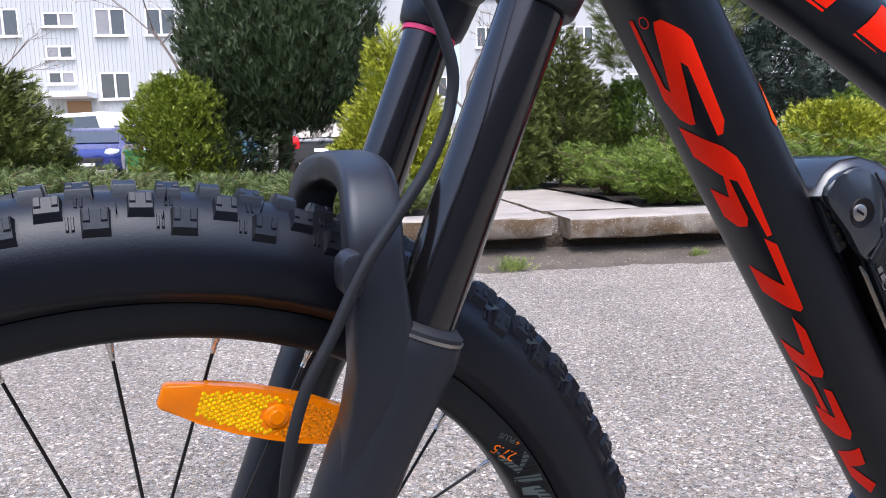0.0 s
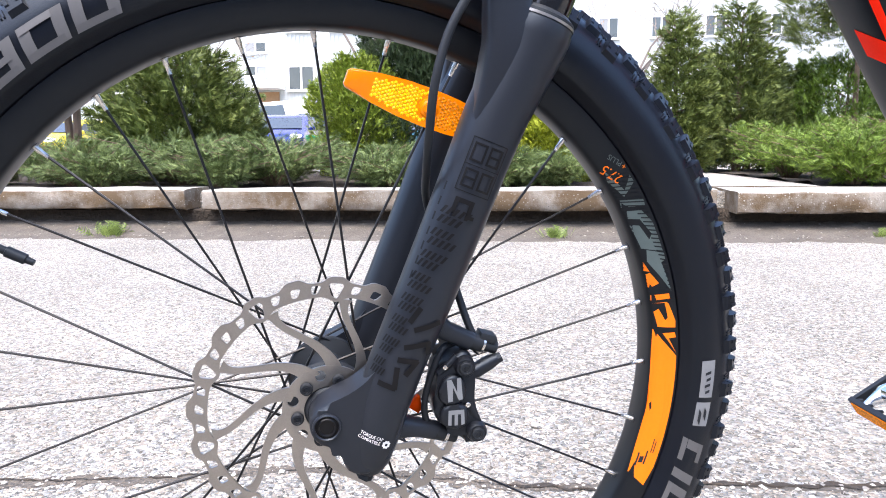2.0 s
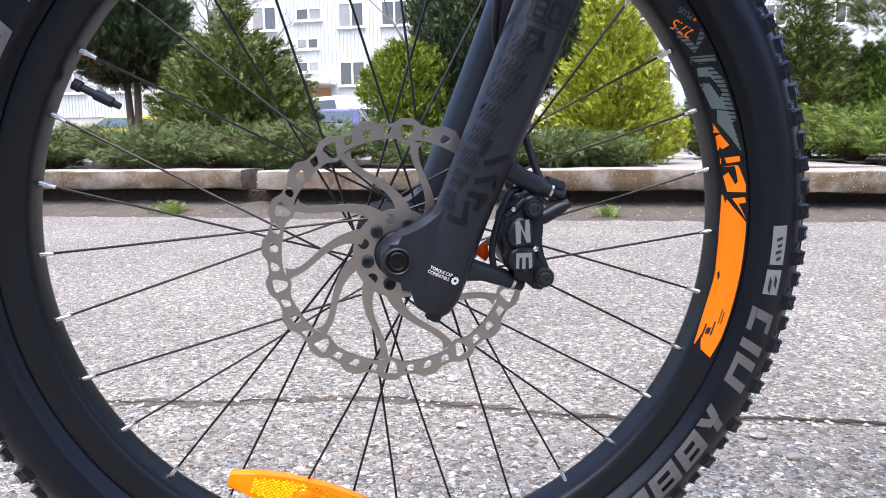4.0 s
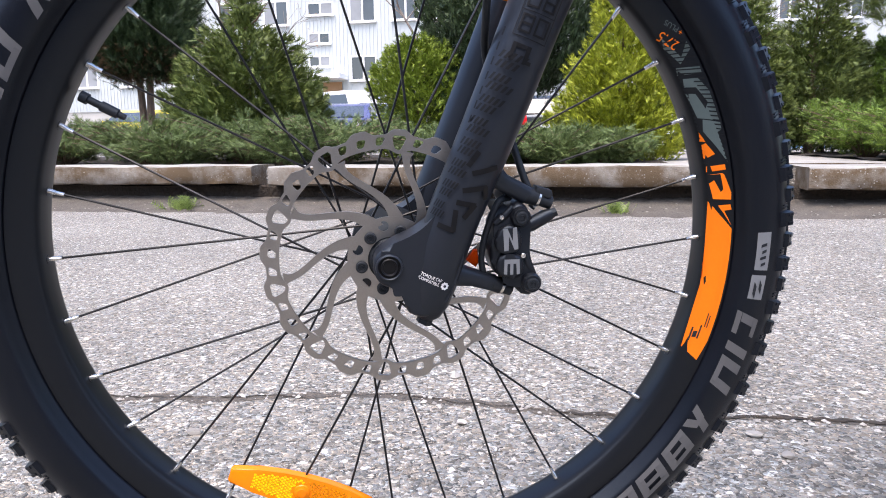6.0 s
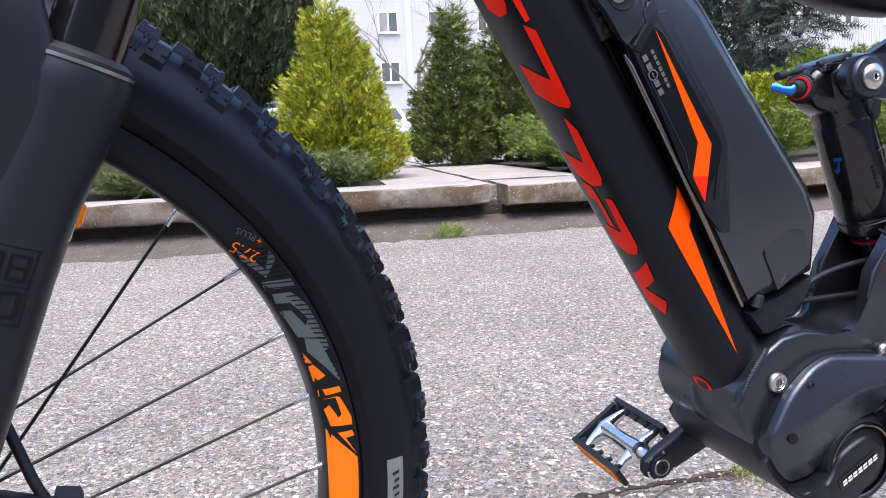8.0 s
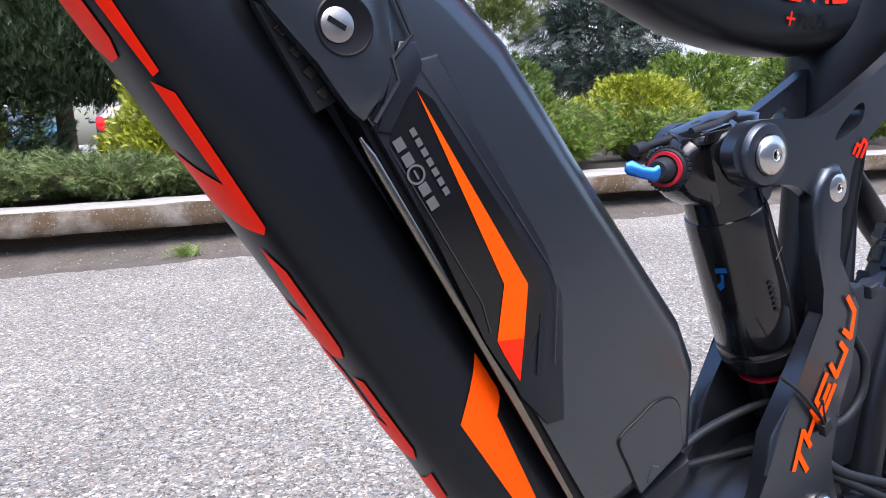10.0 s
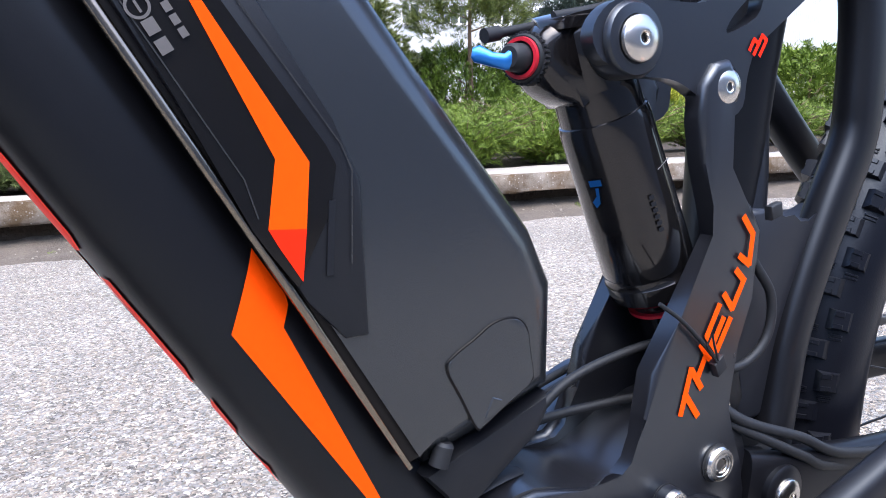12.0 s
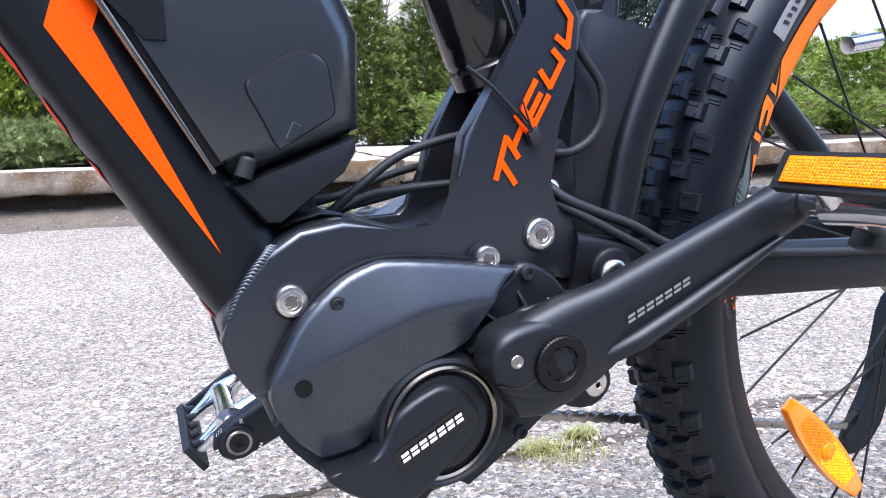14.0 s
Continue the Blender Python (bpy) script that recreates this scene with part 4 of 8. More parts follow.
for i, (x, y, rx, ry, h) in enumerate(((1.95, 5.05, 0.66, 0.66, 0.46), (2.75, 5.3, 0.70, 0.66, 0.52), (1.85, 6.0, 0.55, 0.6, 0.52), (1.86, 4.78, 0.44, 0.34, 0.30), (2.55, 4.78, 0.50, 0.34, 0.30), (3.6, 5.2, 0.7, 0.62, 0.48), (4.5, 5.3, 0.75, 0.65, 0.46), (5.5, 5.3, 0.8, 0.65, 0.46), (6.6, 5.4, 0.8, 0.65, 0.46), (7.8, 5.4, 0.8, 0.65, 0.48), (3.2, 6.3, 0.8, 0.6, 0.6))):
    juniper("juniper", x, y, rx, ry, h, M_JUNIPER2, 6300, 80 + i, "bright green spreading juniper behind the kerb")


def weed(x, y, s, seed):
    rng = np.random.default_rng(seed)
    root = placed(tagged(new("weed"), "small tuft of weeds growing at the kerb foot", "weed", group="weeds"), x, y, 0.008)
    n = int(45 * s)
    p = rng.normal(size=(n, 3)) * np.array([0.035, 0.02, 0.0]) * s
    d = np.stack([p[:, 0] * 9, p[:, 1] * 9, np.ones(n)], 1) + rng.normal(size=(n, 3)) * 0.3
    sprays("tuft", p, d, 0.075 * s * rng.uniform(0.5, 1.2, n), "feather", M_WEED, root, seed)


for i, (x, y, s) in enumerate(((-0.33, 3.72, 1.0), (0.34, 3.62, 1.2), (-3.28, 3.74, 1.3), (1.62, 3.80, 0.8), (2.3, 3.85, 0.7), (0.25, 4.02, 0.5), (-5.1, 3.78, 0.8), (0.52, 3.85, 0.5), (-1.9, 3.86, 0.4), (-0.9, 3.80, 0.35))):
    weed(x, y, s, 200 + i)


def grass_tuft(x, y, w, n, seed):
    """A low, half-dry tuft of grass in the crack, blade by blade in one mesh."""
    r = random.Random(seed)
    vs, fs = [], []
    for _ in range(n):
        px, py, a, ln = r.gauss(0, w), r.gauss(0, w * 0.45), r.uniform(0, 6.28), r.uniform(0.010, 0.030)
        lean, hw = r.uniform(0.3, 1.3), r.uniform(0.0005, 0.0011)
        o = len(vs)
        for t in (0.0, 0.5, 1.0):
            out, up = ln * lean * t * t, ln * t * (1 - 0.35 * lean * t)
            ww = hw * (1 - 0.85 * t)
            for s in (-1, 1):
                vs.append((px + out * math.cos(a) - s * ww * math.sin(a), py + out * math.sin(a) + s * ww * math.cos(a), up))
        fs += [(o, o + 1, o + 3, o + 2), (o + 2, o + 3, o + 5, o + 4)]
    placed(tagged(raw("grass_tuft", vs, fs, M_DRYGRASS), "low half-dry grass tuft growing from the crack", "grass", group="grass tufts"), x, y, 0.0)


M_DRYGRASS = foliage("dry_grass", (0.26, 0.29, 0.09), (0.52, 0.47, 0.25))
for i, (x, y, w, n) in enumerate(((0.27, 0.50, 0.018, 300), (0.345, 0.525, 0.013, 300), (0.30, 0.47, 0.030, 120))):
    grass_tuft(x, y, w, n, 700 + i)


def bare_tree(x, y, h, seed):
    """A leafless tree, branching four times, with a few dry leaves."""
    rng = random.Random(seed)
    bm, leaf_p, leaf_d = bmesh.new(), [], []

    def grow(p, d, ln, r, lvl):
        e = p + d * ln
        mid = p + d * ln * 0.5 + Vector((rng.uniform(-1, 1), rng.uniform(-1, 1), rng.uniform(-1, 1))) * ln * 0.07
        add_tube(bm, [p, mid, e], [r, r * 0.8, r * 0.58], 6 if lvl < 2 else 4, caps=False)
        if lvl >= 4:
            leaf_p.append(tuple(e)), leaf_d.append((rng.uniform(-1, 1), rng.uniform(-1, 1), -0.5))
            return
        for _ in range(3 if lvl else 5):
            nd = (d + Vector((rng.uniform(-1, 1), rng.uniform(-1, 1), rng.uniform(-0.45, 0.6))) * 0.85).normalized()
            grow(p.lerp(e, rng.uniform(0.55, 1.0)), nd, ln * rng.uniform(0.55, 0.78), r * 0.5, lvl + 1)

    grow(Vector((0, 0, 0)), Vector((0.05, 0, 1)), h * 0.42, 0.075, 0)
    root = placed(tagged(new("bare_tree"), "bare tree with thin branches in front of the building", "tree"), x, y, ZB)
    part("limb", bm, M_BRANCH, root)
    n = len(leaf_p)
    sprays("dry_foliage", np.array(leaf_p), np.array(leaf_d), np.full(n, 0.07), "fan", surf("dry_leaves", (0.32, 0.17, 0.06), 0.7, islands=0.3, bump=0), root, seed)


bare_tree(-3.9, 14.5, 6.5, 5)
bare_tree(2.6, 20.0, 6.0, 9)
bare_tree(-9.5, 16.0, 6.0, 13)


# unseen plain wall, added behind the camera to darken reflections on the bike
M_BACKWALL = surf("unseen_wall_grey", (0.25, 0.275, 0.31), 0.9, var=0.2, scale=1.5, bump=0.3, bscale=60, depth=0.01)
placed(tagged(part("unseen_wall", prism([(-14, 0.0), (14, 0.0), (14, 2.7), (-14, 2.7)], -4.4, -4.1), M_BACKWALL), "plain grey wall added out of view to dim reflections", "wall", kind="structure"))

# ---- buildings ----
def window(x, z, w, h, parent, seed, panes=2):
    """A window set into the wall: reveal, frame, mullion, panes, sill; curtains behind some panes."""
    rng = random.Random(seed)
    f = bmesh.new()
    for (x0, x1, z0, z1) in ((x, x + w, z, z + 0.07), (x, x + w, z + h - 0.07, z + h), (x, x + 0.07, z + 0.07, z + h - 0.07), (x + w - 0.07, x + w, z + 0.07, z + h - 0.07)) + tuple((x + w * k / panes - 0.045, x + w * k / panes + 0.045, z + 0.07, z + h - 0.07) for k in range(1, panes)):
        add_prism(f, [(x0, z0), (x1, z0), (x1, z1), (x0, z1)], -0.02, 0.06)
    ob = part("window", f, M_FRAME, parent, smooth=20)
    part("sill", prism([(x - 0.06, z - 0.06), (x + w + 0.06, z - 0.06), (x + w + 0.06, z - 0.004), (x - 0.06, z - 0.004)], -0.16, 0.02), M_FRAME, ob)
    for k in range(panes):
        x0, x1 = x + w * k / panes + 0.06, x + w * (k + 1) / panes - 0.06
        part("pane", prism([(x0, z + 0.07), (x1, z + 0.07), (x1, z + h - 0.07), (x0, z + h - 0.07)], 0.0, 0.01), M_CURTAIN if rng.random() < 0.35 else M_GLASS, ob)
    return ob


def building(name, x0, x1, y, z_low, height, cols, rows, w, h, label, strips=()):
    """A long block clad in ribbed white sheet, with rows of windows, plinth and flat roof."""
    root = placed(tagged(new(name), label, "building"), 0, y, ZB)
    holes = [[(cx, cz), (cx + cw, cz), (cx + cw, cz + ch), (cx, cz + ch)] for cx, cz, cw, ch in cols]
    part("wall", plate([[(x0, z_low), (x1, z_low), (x1, height), (x0, height)]] + holes, 0.0, 0.3), M_CLADDING, root, smooth=20)
    back = bmesh.new()
    for (px, pz) in (((x0, x1), (0.0, height - 0.05)),):
        add_prism(back, [(px[0] + 0.02, pz[0]), (px[1] - 0.02, pz[0]), (px[1] - 0.02, pz[1]), (px[0] + 0.02, pz[1])], 0.32, 11.0)
    part("body", back, M_CARBLACK, root)
    part("plinth", prism([(x0, 0), (x1, 0), (x1, z_low - 0.004), (x0, z_low - 0.004)], 0.05, 0.31), M_PLINTH, root)
    ribs = bmesh.new()
    n = int((x1 - x0) / 0.19)
    spans = {}
    for i in range(n):
        rx = x0 + 0.06 + i * 0.19
        cuts = sorted([(cz - 0.07, cz + ch) for cx, cz, cw, ch in cols if cx - 0.06 < rx + 0.05 and cx + cw + 0.06 > rx])
        lo = z_low
        for c0, c1 in cuts + [(height, height)]:
            if c0 - lo > 0.1:
                add_prism(ribs, [(rx, lo), (rx + 0.05, lo), (rx + 0.05, c0 - 0.01), (rx, c0 - 0.01)], -0.028, 0.004)
            lo = max(lo, c1 + 0.02)
    part("cladding", ribs, M_CLADDING, root, smooth=20)
    for sx in strips:
        part("corner_strip", prism([(sx, z_low), (sx + 0.32, z_low), (sx + 0.32, height), (sx, height)], -0.055, -0.031), M_CLADBLUE, root)
    part("roof", prism([(x0 - 0.2, height + 0.003), (x1 + 0.2, height + 0.003), (x1 + 0.2, height + 0.35), (x0 - 0.2, height + 0.35)], -0.25, 11.2), M_ROOF, root)
    for i, (cx, cz, cw, ch) in enumerate(cols):
        window(cx, cz, cw, ch, root, i, 2 if cw > 0.8 else 1)
    return root


def grid(xs, zs, w, h):
    return [(x, z, w, h) for x in xs for z in zs]


ROWS_A = [3.25 + 2.75 * k for k in range(4)]
stair_a = [(-13.9, 3.95 + 0.0, 1.15, 0.55), (-13.9, 5.05, 1.15, 0.55), (-13.9, 6.4, 1.35, 0.62), (-13.9, 9.2, 1.35, 0.62)]
cols_a = grid([-11.75, -9.6, -7.9, -16.2, -18.6, -21.5, -24.3, -27.0, -30.0, -33.0, -36.5, -40], ROWS_A, 1.32, 1.18) + stair_a
block_a = building("apartment_block", -46, -6.2, 33.0, 2.0, 14.0, cols_a, 4, 1.3, 1.2, "long white apartment block with ribbed cladding and small windows")
part("canopy", prism([(-14.0, 3.30), (-11.9, 3.30), (-11.9, 3.52), (-14.0, 3.52)], -1.3, -0.06), M_FRAME, block_a)
part("entrance_door", prism([(-13.2, 1.0), (-12.2, 1.0), (-12.2, 3.2), (-13.2, 3.2)], -0.06, -0.004), M_DOOR, block_a)
cols_b = grid([3.62, 6.45, 9.3, 12.2, 15.2, 18.0, 21.0, 24.0, 27.0, 30.0, 33.0, 36.0, 0.2, -2.6], [3.62 + 2.72 * k for k in range(4)], 1.12, 1.16)
building("apartment_block", -4.0, 44, 40.0, 2.15, 14.5, cols_b, 4, 1.1, 1.15, "white ribbed-clad apartment block with paired window panes", strips=(5.15,))


# ---- cars ----
def car(name, x, y, turn, paint, label, length=4.2, width=1.78, height=1.48, van=False):
    """A parked car: shaped body, glasshouse, wheels, lamps, bumpers; its front looks along -y."""
    root = placed(tagged(new(name), label, "car"), x, y, ZB, turn)
    L, W, H = length / 2, width / 2, height
    if van:
        prof = [(-L, 0.45), (-L + 0.02, 0.85), (-L + 0.45, 1.08), (-L + 1.15, 1.75), (-L + 1.6, H), (L - 0.1, H), (L, H - 0.2), (L, 0.40), (-L + 0.1, 0.30)]
    else:
        prof = [(-L, 0.50), (-L + 0.04, 0.72), (-L + 0.30, 0.86), (-L + 0.98, 0.99), (-L + 1.65, H - 0.10), (-L + 2.1, H), (L - 0.85, H - 0.03), (L - 0.40, H - 0.14), (L - 0.12, 1.0), (L, 0.90), (L, 0.42), (L - 0.1, 0.30), (-L + 0.1, 0.28)]
    bm = bmesh.new()
    rings = []
    for s in (-1.0, -0.93, -0.75, 0.0, 0.75, 0.93, 1.0):
        ring = []
        for py, pz in prof:
            tuck = max(0.0, pz - 0.95) * 0.22 * (1 if not van else 0.5)
            e = 0.06 if abs(s) > 0.95 else 0.0
            ring.append((s * (W - tuck), py + (0.10 * abs(s) ** 3 if py < 0 else -0.08 * abs(s) ** 3), pz - e * (0.4 if pz > 0.9 else 0.0)))
        rings.append(ring)
    add_loops(bm, rings)
    part("body", bm, paint, root, smooth=50)
    if van:
        part("windscreen", prism([(-L + 0.50, 1.10), (-L + 1.12, 1.72), (-L + 1.14, 1.70), (-L + 0.54, 1.09)], -0.1, 0.1), M_CARGLASS, root).matrix_local = Matrix.Identity(4)
    ws = bmesh.new()
    if van:
        a, b = (-L + 0.46, 1.10), (-L + 1.13, 1.74)
    else:
        a, b = (-L + 1.00, 1.01), (-L + 1.62, H - 0.12)
    k0, k1 = 0.80 * W, 0.70 * W
    add_loops(ws, [[(-k0, a[0] - 0.01, a[1] + 0.012), (k0, a[0] - 0.01, a[1] + 0.012), (k1, b[0] - 0.01, b[1] + 0.012), (-k1, b[0] - 0.01, b[1] + 0.012)], [(-k0, a[0] + 0.02, a[1]), (k0, a[0] + 0.02, a[1]), (k1, b[0] + 0.02, b[1]), (-k1, b[0] + 0.02, b[1])]])
    part("windscreen", ws, M_CARGLASS, root)
    rw = bmesh.new()
    a, b = (L - 0.13, 1.02), (L - 0.38, H - 0.18)
    add_loops(rw, [[(-k0, a[0] + 0.012, a[1]), (k0, a[0] + 0.012, a[1]), (k1, b[0] + 0.012, b[1]), (-k1, b[0] + 0.012, b[1])], [(-k0, a[0] - 0.03, a[1]), (k0, a[0] - 0.03, a[1]), (k1, b[0] - 0.03, b[1]), (-k1, b[0] - 0.03, b[1])]])
    part("rear_window", rw, M_CARGLASS, root)
    for s in (-1, 1):
        sw = bmesh.new()
        pts = [(-L + 1.25, 1.0), (-L + 1.78, H - 0.15), (L - 0.95, H - 0.15), (L - 0.55, 1.0)]
        ring = lambda o: [(s * (W - max(0, z - 0.95) * 0.22 * (0.5 if van else 1) + o), y, z) for y, z in pts]
        add_loops(sw, [ring(0.012), ring(-0.03)])
        part("side_window", sw, M_CARGLASS, root)
        part("headlamp", prism(smooth_loop([(-0.16, -0.07), (0.14, -0.03), (0.17, 0.07), (-0.12, 0.08)], 3), -0.06, 0.05, 0.01), M_CARLAMP, root).matrix_local = Matrix.Translation((s * (W - 0.22), -L + 0.13, 0.74)) @ Matrix.Diagonal((s, 1, 1, 1))
        part("tail_lamp", prism(smooth_loop([(-0.10, -0.16), (0.10, -0.14), (0.12, 0.16), (-0.08, 0.14)], 3), -0.06, 0.05, 0.01), M_TAIL, root).matrix_local = Matrix.Translation((s * (W - 0.13), L - 0.05, 0.88))
        part("mirror", tube([(s * (W - 0.02), -L + 1.35, 1.00), (s * (W + 0.14), -L + 1.33, 1.03), (s * (W + 0.19), -L + 1.33, 1.03)], [(0.03, 0.03), (0.06, 0.08), (0.03, 0.05)], 12), paint, root)
        for wy in (-L + 0.82, L - 0.82):
            wh = part("wheel", tube([(s * (W - 0.20), wy, 0.31), (s * (W - 0.02), wy, 0.31), (s * (W + 0.005), wy, 0.31)], [0.31, 0.31, 0.27], 28), M_CARBLACK, root)
            part("wheel_rim", tube([(s * (W + 0.004), wy, 0.31), (s * (W + 0.016), wy, 0.31)], [0.20, 0.17], 20), M_ALLOY, wh)
    part("grille", prism([(-0.42, 0.46), (0.42, 0.46), (0.46, 0.60), (-0.46, 0.60)], -L - 0.012, -L + 0.10, 0.01), M_CARBLACK, root)
    part("bumper", prism([(-W + 0.12, 0.27), (W - 0.12, 0.27), (W - 0.08, 0.36), (-W + 0.08, 0.36)], -L - 0.015, -L + 0.1, 0.02), M_CARBLACK, root)
    part("plate_bar", prism([(-0.26, 0.375), (0.26, 0.375), (0.26, 0.455), (-0.26, 0.455)], -L - 0.022, -L - 0.006), M_FRAME, root)
    part("plate_bar", prism([(-0.26, 0.60), (0.26, 0.60), (0.26, 0.70), (-0.26, 0.70)], L - 0.01, L + 0.012), M_FRAME, root)
    return root


car("hatchback", -8.05, 21.4, 8, CAR_PAINT["blue"], "dark blue hatchback parked facing the bed")
car("delivery_van", -9.9, 27.0, 60, CAR_PAINT["white"], "white delivery van parked in front of the block", 5.2, 1.95, 2.25, True)
car("estate_car", -1.75, 22.5, 186, CAR_PAINT["grey"], "dark grey estate car seen from behind with red tail lamps", 4.4, 1.8, 1.62)
car("hatchback", 1.55, 22.3, 4, CAR_PAINT["white"], "white hatchback parked facing the path")
car("hatchback", -16.2, 22.5, 0, CAR_PAINT["yellow"], "yellow hatchback parked beyond the bed")
car("hatchback", -4.9, 24.5, 20, CAR_PAINT["teal"], "dark teal hatchback parked beyond the bed")

bin_ob = placed(tagged(new("waste_bin"), "green plastic waste bin beside the car park", "bin"), -6.40, 19.25, ZB)
bm = bmesh.new()
add_loops(bm, [[(sx * w, sy * w, z) for sx, sy in ((-1, -1), (1, -1), (1, 1), (-1, 1))] for z, w in ((0.04, 0.18), (0.66, 0.23), (0.67, 0.25), (0.70, 0.25))])
part("bin_body", bm, M_BIN, bin_ob)
part("bin_lid", prism([(-0.26, 0.705), (0.26, 0.705), (0.24, 0.77), (-0.24, 0.77)], -0.26, 0.26, 0.02), M_BIN, bin_ob)
park = placed(tagged(raw("parking_marking", [(2.6, 16.0, ZB + 0.004), (5.4, 16.0, ZB + 0.004), (5.4, 21.0, ZB + 0.004), (2.6, 21.0, ZB + 0.004)], [(0, 1, 2, 3)], M_PARKBLUE), "blue painted parking bay on asphalt", "road marking", kind="structure"))

# ---- the bicycle ----
bike = tagged(new("mountain_bike"), "matte black electric mountain bike with red and orange decals", "bicycle")

# ---- wheels (built round the origin, axle along y, disc side at -y) ----
TYRE_RC, TYRE_A, TYRE_B = 0.3175, 0.0345, 0.0345


def tyre_side(r):
    """How far the casing stands out sideways at a radius."""
    q = (r - TYRE_RC) / TYRE_A
    return TYRE_B * math.sqrt(max(0.0, 1 - q * q))


def casing():
    prof = []
    for i in range(29):
        a = radians(-20 + i * (220 / 28))
        prof.append((TYRE_RC + TYRE_A * math.sin(a), -TYRE_B * math.cos(a)))
    # a fine moulded line above the bead
    prof = [(0.2930, -0.0165), (0.2970, -0.0196), (0.2975, -0.0222), (0.2980, -0.0229), (0.2992, -0.0242), (0.3012, -0.0271), (0.3034, -0.0301)] + prof + [(0.3034, 0.0301), (0.3012, 0.0271), (0.2992, 0.0242), (0.2980, 0.0229), (0.2975, 0.0222), (0.2970, 0.0196), (0.2930, 0.0165)]
    return lathe(prof, 128)


def add_knob(bm, a, phi, tang, lat, h, split):
    """A tread block at wheel angle a, leaning out to the side; phi: 90 is the crown, 0 the side. A sipe is cut into a split one."""
    sgn = 1 if phi > 0 else -1
    f = radians(abs(phi))
    cr, cy = TYRE_RC + TYRE_A * math.sin(f), sgn * TYRE_B * math.cos(f)
    nr, ny = math.sin(f), sgn * math.cos(f)
    tr, ty = math.cos(f), -sgn * math.sin(f)
    lean = 0.38 * (1 - abs(phi) / 100) if h > 0.002 else 0.0

    def at(t, s, lvl):
        r, y = cr + nr * lvl + tr * s, cy + ny * lvl + ty * s
        return bm.verts.new(((r * math.cos(a + t / 0.35)), y, r * math.sin(a + t / 0.35)))

    def block(t0, t1, s0, s1, low, base):
        vs = []
        for lvl, grow in ((-0.0025, base), (None, 0.0), (None, -0.0007)):
            for t, s in ((t0 - grow * 0.35, s0 - grow), (t1 + grow * 0.35, s0 - grow), (t1 + grow * 0.35, s1 + grow * 0.6), (t0 - grow * 0.35, s1 + grow * 0.6)):
                top = h * low + lean * s - (0.0006 if grow == 0.0 else 0.0)
                vs.append(at(t, s, lvl if lvl is not None else top))
        for q in ((3, 2, 1, 0), (8, 9, 10, 11), (0, 1, 5, 4), (1, 2, 6, 5), (2, 3, 7, 6), (3, 0, 4, 7), (4, 5, 9, 8), (5, 6, 10, 9), (6, 7, 11, 10), (7, 4, 8, 11)):
            bm.faces.new([vs[i] for i in q])

    if h < 0.002:
        block(-tang, tang, -lat, lat, 1.0, 0.0002)
    else:
        block(-tang, tang, -lat, lat, 0.86 if split else 1.0, 0.0030)
        if split:
            block(-tang * 0.92, -tang * 0.40, -lat * 0.3, lat * 0.92, 1.02, 0.0004)
            block(tang * 0.40, tang * 0.92, -lat * 0.3, lat * 0.92, 1.02, 0.0004)


def add_hair(bm, a, phi, length):
    sgn = 1 if phi > 0 else -1
    f = radians(abs(phi))
    r0, y0 = TYRE_RC + TYRE_A * math.sin(f), sgn * TYRE_B * math.cos(f)
    r1, y1 = r0 + math.sin(f) * length, y0 + sgn * math.cos(f) * length
    b = [bm.verts.new((r0 * math.cos(a + d), y0 + e, r0 * math.sin(a + d))) for d, e in ((-0.0012, 0), (0.0012, 0), (0, 0.0006))]
    t = bm.verts.new((r1 * math.cos(a), y1, r1 * math.sin(a)))
    for i in range(3):
        bm.faces.new((b[i], b[(i + 1) % 3], t))


KNOBS = 54
# kinds of block: offset along the tread, angle on the casing, half sizes, height, split by a sipe
KNOB_KINDS = ((0.0, 40, 0.0060, 0.0056, 0.0046, True), (1.0, 56, 0.0056, 0.0052, 0.0046, True), (0.35, 80, 0.0056, 0.0046, 0.0048, True))


def tread(rim):
    """Blocks of the disc side one by one; those of the far side, the fine ribs and moulding hairs as one."""
    for off, phi, tang, lat, h, split in KNOB_KINDS:
        bm = bmesh.new()
        add_knob(bm, 0.0, -phi, tang, lat, h, split)
        first = part("tread_knob", bm, M_RUBBER, rim, smooth=30)
        for i in range(KNOBS):
            ob = first if i == 0 else new("tread_knob", first.data)
            ob.parent = rim
            ob.matrix_local = Matrix.Rotation(-(2 * math.pi * i + (1 + off) * math.pi) / KNOBS, 4, "Y")
    bm, rng, n = bmesh.new(), random.Random(5), KNOBS
    for i in range(n):
        for sgn in (1, -1):
            o = 2 * math.pi * i / n + (math.pi / n if sgn < 0 else 0)
            if sgn > 0:
                for off, phi, tang, lat, h, split in KNOB_KINDS:
                    add_knob(bm, o + off * math.pi / n, phi, tang, lat, h, split)
            add_knob(bm, o + 1.35 * math.pi / n, sgn * 84, 0.0050, 0.0040, 0.0046, False)
            add_hair(bm, o + rng.uniform(-0.03, 0.03), sgn * rng.uniform(34, 50), 0.009)
            add_hair(bm, o + rng.uniform(0.0, 0.06), sgn * rng.uniform(55, 88), 0.011)
            for k in range(2):
                add_knob(bm, o + (0.5 + 0.12 * k) * math.pi / n, sgn * 40, 0.0007, 0.0040, 0.0008, False)
                add_knob(bm, o + (0.30 + 0.12 * k) * math.pi / n, sgn * 64, 0.0007, 0.0040, 0.0008, False)
    tagged(part("tread", bm, M_RUBBER, rim, smooth=30), "fine rubber ribs and moulding hairs", kind="stuff")


